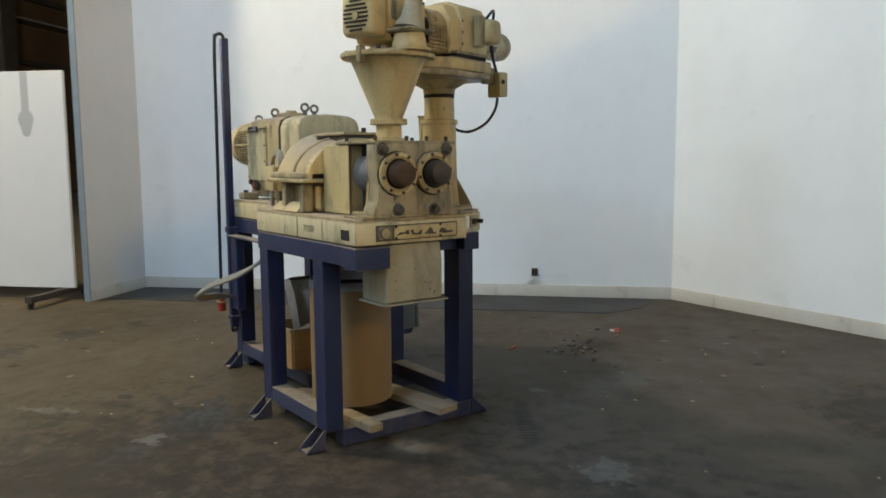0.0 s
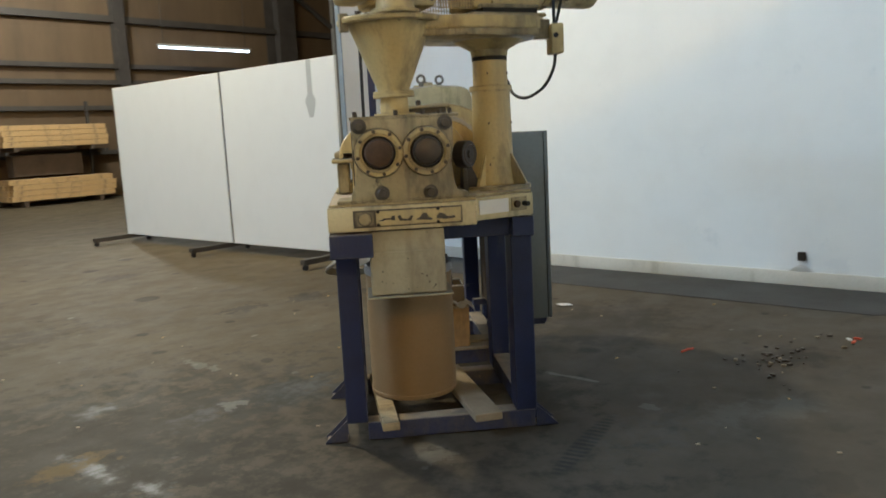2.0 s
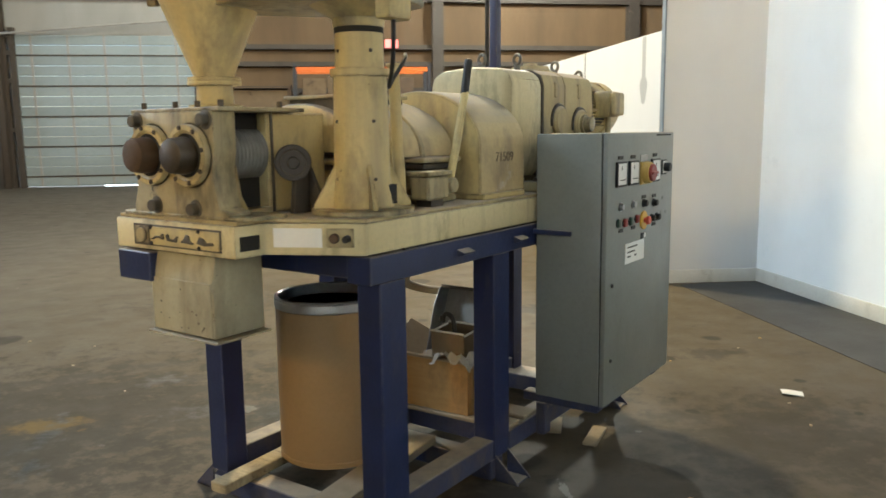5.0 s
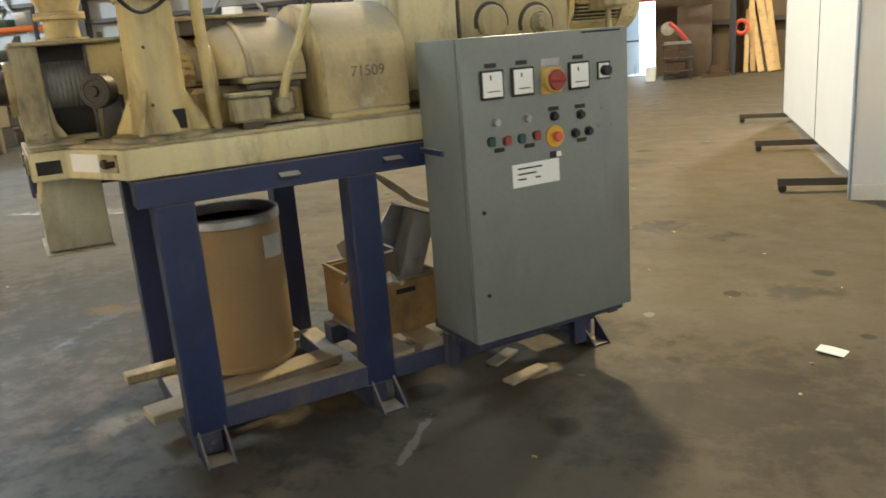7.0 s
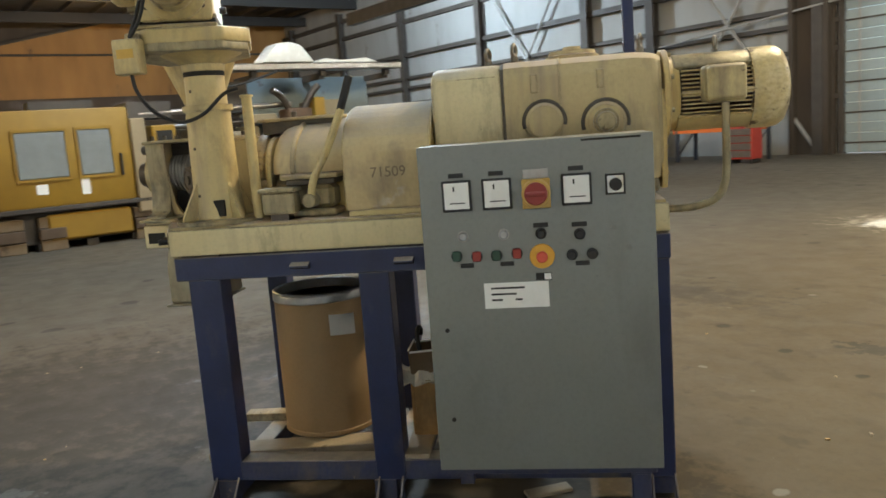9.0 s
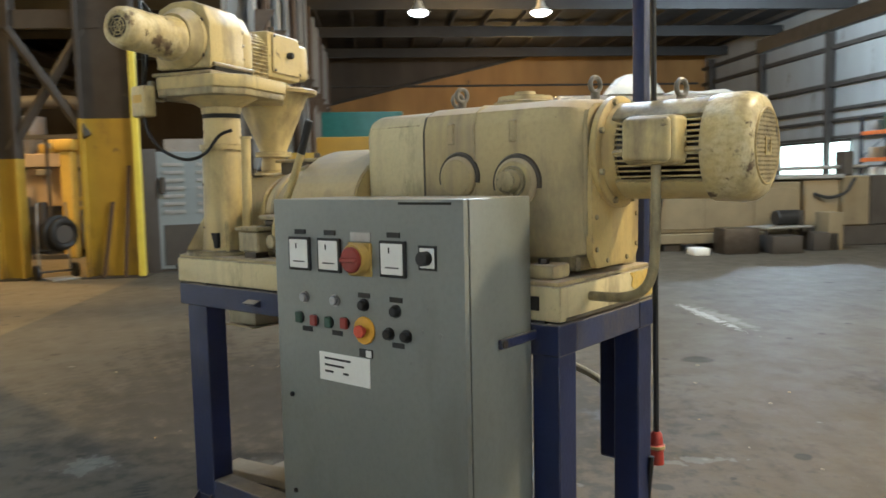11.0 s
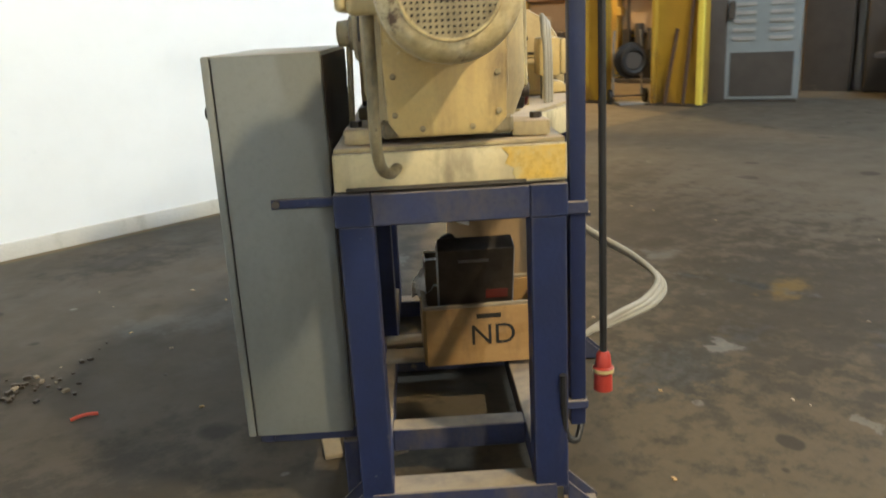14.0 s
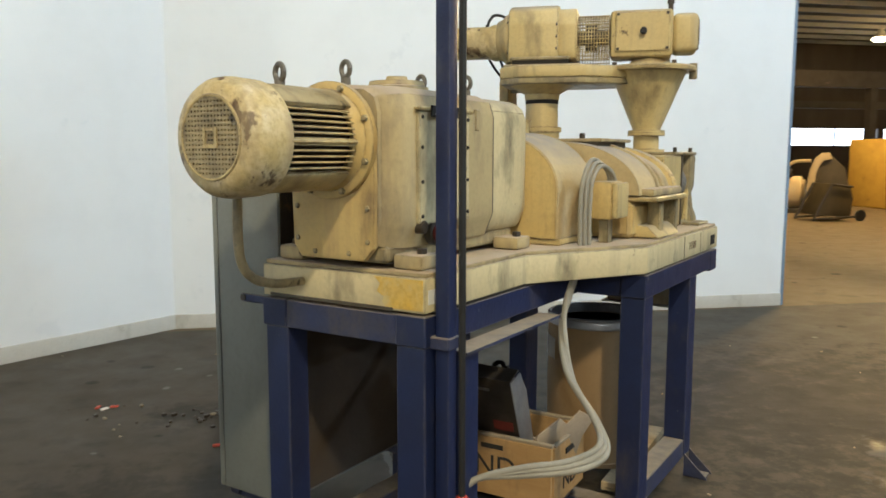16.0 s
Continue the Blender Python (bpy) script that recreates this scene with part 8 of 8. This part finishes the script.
for k, (u, v, rz, wide) in enumerate(((-13.2, -8.9, 8, 1.5), (-13.8, -6.6, -6, 1.7))):
    pf = thing("portal_machine", hall(u, v, 0, rz), "yellow steel portal frame with tan panels and dark motors", "machine", "yellow machines in the bay")
    for y in (-wide / 2, wide / 2):
        local("portal_post", box(-0.14, 0.14, y - 0.13, y + 0.13, 0.0, 2.35, 0.02), YELLOW_PAINT, pf)
        local("post_cap", box(-0.2, 0.2, y - 0.2, y + 0.2, 2.35, 2.6, 0.05, seg=2), YELLOW_PAINT, pf)
    local("portal_head", box(-0.12, 0.12, -wide / 2 + 0.13, wide / 2 - 0.13, 2.0, 2.3, 0.02), PINKISH, pf)
    local("portal_panel", box(-0.08, -0.04, -wide / 2 + 0.13, wide / 2 - 0.13, 1.15, 2.0, 0.01), PINKISH, pf)
    local("dark_recess", box(-0.3, -0.09, -wide / 2 + 0.2, wide / 2 - 0.2, 0.1, 1.6), STEELWORK, pf)
    for j in range(3):
        y = -wide / 2 + 0.38 + j * 0.36
        local("motor", rod((0.1, y, 0.75), (0.1, y, 1.25 + 0.12 * (j % 2)), 0.11, 14, bev=0.02), STEELWORK, pf)
        local("pipe", tube([(0.1, y, 0.75), (0.2, y + 0.05, 0.45), (0.12, y + 0.12, 0.1)], 0.04, 8), BLACK, pf)
    local("base_tray", box(-0.2, 0.3, -wide / 2, wide / 2, 0.0, 0.1, 0.01), STEELWORK, pf)
crt = thing("control_trolley", hall(-11.9, -8.3, 0, 15), "pale control box on a dark wheeled trolley", "trolley")
local("box", box(-0.12, 0.16, -0.32, 0.30, 0.78, 1.62, 0.03), PINKISH, crt)
local("box_lid", box(0.16, 0.19, -0.29, 0.27, 0.82, 1.58, 0.01), PINKISH, crt)
local("column", prism([(-0.30, 0.14), (0.30, 0.14), (0.18, 0.79), (-0.18, 0.79)], -0.12, 0.12, 0.01, m=ALONG_X), STEELWORK, crt)
for y in (-0.32, 0.32):
    local("wheel", rod((-0.16, y, 0.10), (-0.10, y, 0.10), 0.10, 14), BLACK, crt)
    local("wheel", rod((0.12, y, 0.10), (0.18, y, 0.10), 0.10, 14), BLACK, crt)
local("axle_bar", box(-0.10, 0.12, -0.34, 0.34, 0.09, 0.15), STEELWORK, crt)
bay = thing("packing_machine", hall(-14.6, -6.2), "tan and yellow packing machine crowded with motors", "machine", "yellow machines in the bay")
local("cabinet", box(-1.2, 0.0, -2.6, 0.4, 0.1, 2.3, 0.03), TAN, bay)
local("column", box(-1.2, -0.2, 0.45, 1.1, 0.0, 3.1, 0.03), YELLOW_PAINT, bay)
local("dark_hatch", box(0.0, 0.03, -1.9, -1.3, 0.9, 1.8, 0.01), STEELWORK, bay)
local("hatch_frame", blocks([(0.0, 0.05, -2.0, -1.9, 0.8, 1.9), (0.0, 0.05, -1.3, -1.2, 0.8, 1.9), (0.0, 0.05, -1.9, -1.3, 1.8, 1.9)]), YELLOW_PAINT, bay)
for k in range(4):
    local("motor", rod((0.25, -0.9 + k * 0.36, 1.62 + 0.1 * (k % 2)), (0.25, -0.9 + k * 0.36, 2.0 + 0.1 * (k % 2)), 0.13, 14, bev=0.02), BLACK if k % 2 else BLUE, bay)
    local("valve", rod((0.05, -0.9 + k * 0.36, 1.2), (0.5, -0.9 + k * 0.36, 1.2), 0.09, 12, bev=0.02), YELLOW_PAINT, bay)
    local("pipe", tube([(0.3, -0.9 + k * 0.36, 1.2), (0.45, -0.8 + k * 0.36, 0.8), (0.3, -0.7 + k * 0.36, 0.2)], 0.05, 8), PALE_STEEL if k % 2 else YELLOW_PAINT, bay)
local("shelf", box(0.0, 0.7, -1.2, 0.6, 1.05, 1.12, 0.01), YELLOW_PAINT, bay)
local("overhead_duct", tube([(-0.6, 0.8, 3.0), (-0.4, 0.3, 3.5), (-0.2, -1.5, 3.4), (-0.1, -2.4, 2.6)], 0.16, 12), STEELWORK, bay)
local("hopper", lathe([(0, 0.12), (0.5, 0.45), (0.9, 0.45), (0.92, 0)], (-0.5, -1.0, 2.3), (0, 0, 1), 18), GALV, bay)
local("sign_box", box(0.02, 0.12, -0.2, 0.15, 2.35, 2.7, 0.02), YELLOW, bay)
for k in range(46):
    x, y, z = rng.uniform(0.05, 0.9), rng.uniform(-2.5, 1.3), rng.uniform(0.0, 2.7)
    a, h = rng.uniform(0.04, 0.16), rng.uniform(0.06, 0.28)
    mat = (YELLOW_PAINT, STEELWORK, TAN, BLACK, CM, YELLOW_PAINT, PALE_STEEL, STEELWORK)[k % 8]
    if k % 3:
        local("fitting", box(x - a, x + a, y - a, y + a, z, z + h, 0.012), mat, bay)
    else:
        local("fitting", rod((x, y, z), (x + rng.uniform(-0.1, 0.1), y + rng.uniform(-0.3, 0.3), z + h * 2), a * 0.5, 10, bev=0.01), mat, bay)
for k in range(5):
    local("upright", box(0.92, 0.98, -2.4 + k * 0.8, -2.34 + k * 0.8, 0.0, 2.6), STEELWORK, bay)
local("top_rail", box(0.90, 1.0, -2.45, 0.9, 2.6, 2.7), STEELWORK, bay)
for k, (u, v) in enumerate(((-12.35, -7.55), (-9.55, -4.45))):
    rl = thing("hose_reel_cart", hall(u, v, 0, 20 + 25 * k), "black hose reel on a pale two-wheeled hand truck", "hose reel", "hose reels")
    local("reel", ring((0, 0, 0.78), (1, 0.2, 0), 0.25, 0.07, 24, 8), BLACK, rl)
    local("reel", ring((0.14, 0.02, 0.78), (1, 0.2, 0), 0.21, 0.06, 24, 8), BLACK, rl)
    local("hub", rod((-0.2, 0, 0.78), (0.22, 0, 0.78), 0.15, 16), STEELWORK, rl)
    for y in (-0.26, 0.26):
        local("upright_tube", tube([(-0.22, y, 0.10), (-0.22, y, 0.9), (-0.24, y * 0.9, 1.3)], 0.022, 8), PALE_STEEL, rl)
        local("wheel", rod((-0.18, y * 1.25 - 0.03, 0.13), (-0.18, y * 1.25 + 0.03, 0.13), 0.13, 16), BLACK, rl)
    local("toe_plate", box(-0.22, 0.22, -0.24, 0.24, 0.0, 0.03, 0.004), PALE_STEEL, rl)
    local("cross_bar", rod((-0.22, -0.26, 0.5), (-0.22, 0.26, 0.5), 0.018, 8), PALE_STEEL, rl)
    local("axle", rod((-0.18, -0.3, 0.13), (-0.18, 0.3, 0.13), 0.018, 8), STEELWORK, rl)
OLIVE = material("oily_olive_steel", (0.085, 0.066, 0.034), (0.05, 0.04, 0.022), 0.6, scale=3)
PALE_CREAM = material("pale_cream_machine_paint", (0.62, 0.50, 0.30), (0.48, 0.38, 0.22), 0.5, scale=3, wear=(0.2, 0.15, 0.08), wear_at=0.64)
mx = thing("rotary_mixer", hall(-12.33, -15.08, 0, 143.6), "pale cream mixer with a rounded hood and a lying drum", "mixer")
bow = [(0.0, 0.12), (0.02, 0.7), (0.08, 1.2), (0.2, 1.52), (0.36, 1.66), (0.56, 1.68)]
back = [(0.62, 1.50), (0.42, 1.46), (0.32, 1.32), (0.24, 1.1), (0.22, 0.7), (0.22, 0.12)]
local("hood_rim", prism(bow + back, -0.12, 0.0, 0.02, m=ALONG_Y), PALE_CREAM, mx)
local("hood_body", prism(bow[:-1] + [(0.62, 1.60), (0.95, 1.25), (1.08, 0.7), (1.08, 0.12)], 0.0, 0.9, 0.03, m=ALONG_Y), OLIVE, mx)
local("base", box(-1.2, 1.15, -0.05, 1.1, 0.0, 0.12, 0.01), STEELWORK, mx)
drum = local("drum", rod((-1.25, 0.55, 0.56), (-0.08, 0.55, 0.56), 0.46, 28, bev=0.05), PALE_CREAM, mx)
local("drum_cap", rod((-0.08, 0.55, 0.56), (0.0, 0.55, 0.56), 0.36, 24, bev=0.02), PALE_CREAM, drum)
local("drum_motor", rod((-0.95, 0.4, 1.10), (-0.35, 0.4, 1.10), 0.12, 16, bev=0.02), STEELWORK, mx)
local("motor_seat", box(-0.9, -0.4, 0.3, 0.5, 0.98, 1.02), STEELWORK, mx)
local("feed_pipe", tube([(-0.6, 0.4, 1.22), (-0.3, 0.35, 1.42), (0.1, 0.2, 1.45)], 0.05, 8), PALE_CREAM, mx)
tip = thing("tipping_skip", hall(-10.75, -12.58, 0, 176.7), "dark oily steel tipping skip on small wheels", "skip")
local("skip_body", prism([(0.12, 0.16), (1.02, 0.10), (1.08, 0.55), (0.98, 0.86), (0.46, 0.92)], 0.06, 0.74, 0.02, m=ALONG_Y), OLIVE, tip)
for y in (0.0, 0.76):
    local("slanted_leg", tube([(0.0, y, 0.035), (0.24, y, 0.5), (0.46, y, 0.92)], 0.035, 8), STEELWORK, tip)
    local("top_bar", rod((0.44, y, 0.90), (1.0, y, 0.84), 0.03, 8), STEELWORK, tip)
    local("base_bar", rod((0.0, y, 0.06), (1.2, y, 0.12), 0.03, 8), STEELWORK, tip)
    local("wheel", rod((1.24, y - 0.03, 0.14), (1.24, y + 0.03, 0.14), 0.14, 18, bev=0.01), BLACK, tip)
for k, (u, v, sx, sy, sz, mat) in enumerate(((-16.6, -17.0, 1.6, 1.6, 2.1, YELLOW_PAINT), (-18.0, -17.0, 2.0, 1.5, 1.5, CM), (-20.5, -20.0, 2.2, 1.6, 1.9, TAN), (-13.0, -20.5, 1.5, 1.5, 1.6, CRATE))):
    goods("machine_housing", hall(u, v, 0, 15 * k), sx, sy, sz, mat, "tan machine housing standing in the far bay", "machine", "machines in the far bay", 0.06)

# ---------------------------------------------------------------- bits on the floor
def bit(name, u, v, sx, sy, sz, mat, label, category, rz=0, group=""):
    return solid(name, box(-sx / 2, sx / 2, -sy / 2, sy / 2, 0.0005, sz, min(sx, sy, sz) * 0.2), mat, label, category, group, m=hall(u, v, 0.0, rz))


solid("paper_scrap", prism([(-0.062, -0.042), (0.055, -0.045), (0.064, 0.037), (-0.015, 0.045), (-0.058, 0.034)], 0.0, 0.004, m=Matrix.Rotation(0.1, 4, "Y")), PAPER, "white scrap of paper lying on the floor", "paper", m=Matrix.Translation((1.201, 3.024, 0.008)) @ Matrix.Rotation(0.4, 4, "Z"))
solid("plastic_scrap", tube([(-0.05, -0.02, 0.008), (0, 0.0, 0.014), (0.05, 0.03, 0.008)], 0.008, 6), ORANGE_RED, "curved orange plastic scrap on the floor", "scrap", m=Matrix.Translation((1.63, 1.44, 0)))
for k in range(3):
    bit("plastic_scrap", 2.9 + 0.05 * k, -0.94 + 0.04 * (k % 2), 0.05, 0.02, 0.012, ORANGE_RED if k != 1 else PAPER, "small pink plastic scrap on the floor", "scrap", 40 * k, "pink scraps")
for k in range(54):
    a, r = rng.uniform(0, 6.28), abs(rng.gauss(0, 0.22))
    s = rng.uniform(0.008, 0.024)
    bit("debris", 2.25 + r * math.cos(a) * 1.5, -0.66 + r * math.sin(a) * 0.8, s * 1.5, s, s * 0.7, STEEL if k % 6 else WOOD_DUSTY, "small dark crumb of debris on the floor", "debris", rng.uniform(0, 180), "crumbs on the floor")
for k in range(60):
    u, v = rng.uniform(-2.5, 3.6), rng.uniform(-2.6, 4.0)
    s = rng.uniform(0.006, 0.014)
    bit("crumb", u, v, s * 1.6, s, s * 0.5, CARD if k % 3 else WOOD, "tiny pale crumb on the floor", "debris", rng.uniform(0, 180), "pale crumbs on the floor")
for u, v, rz, L2 in ((1.63, 0.93, 58, 0.24), (1.48, 1.11, 70, 0.20)):
    bit("wood_strip", u, v, L2, 0.07, 0.018, WOOD_DUSTY, "short yellow wooden strip on the floor under the cabinet", "wood strip", rz, "strips under the cabinet")
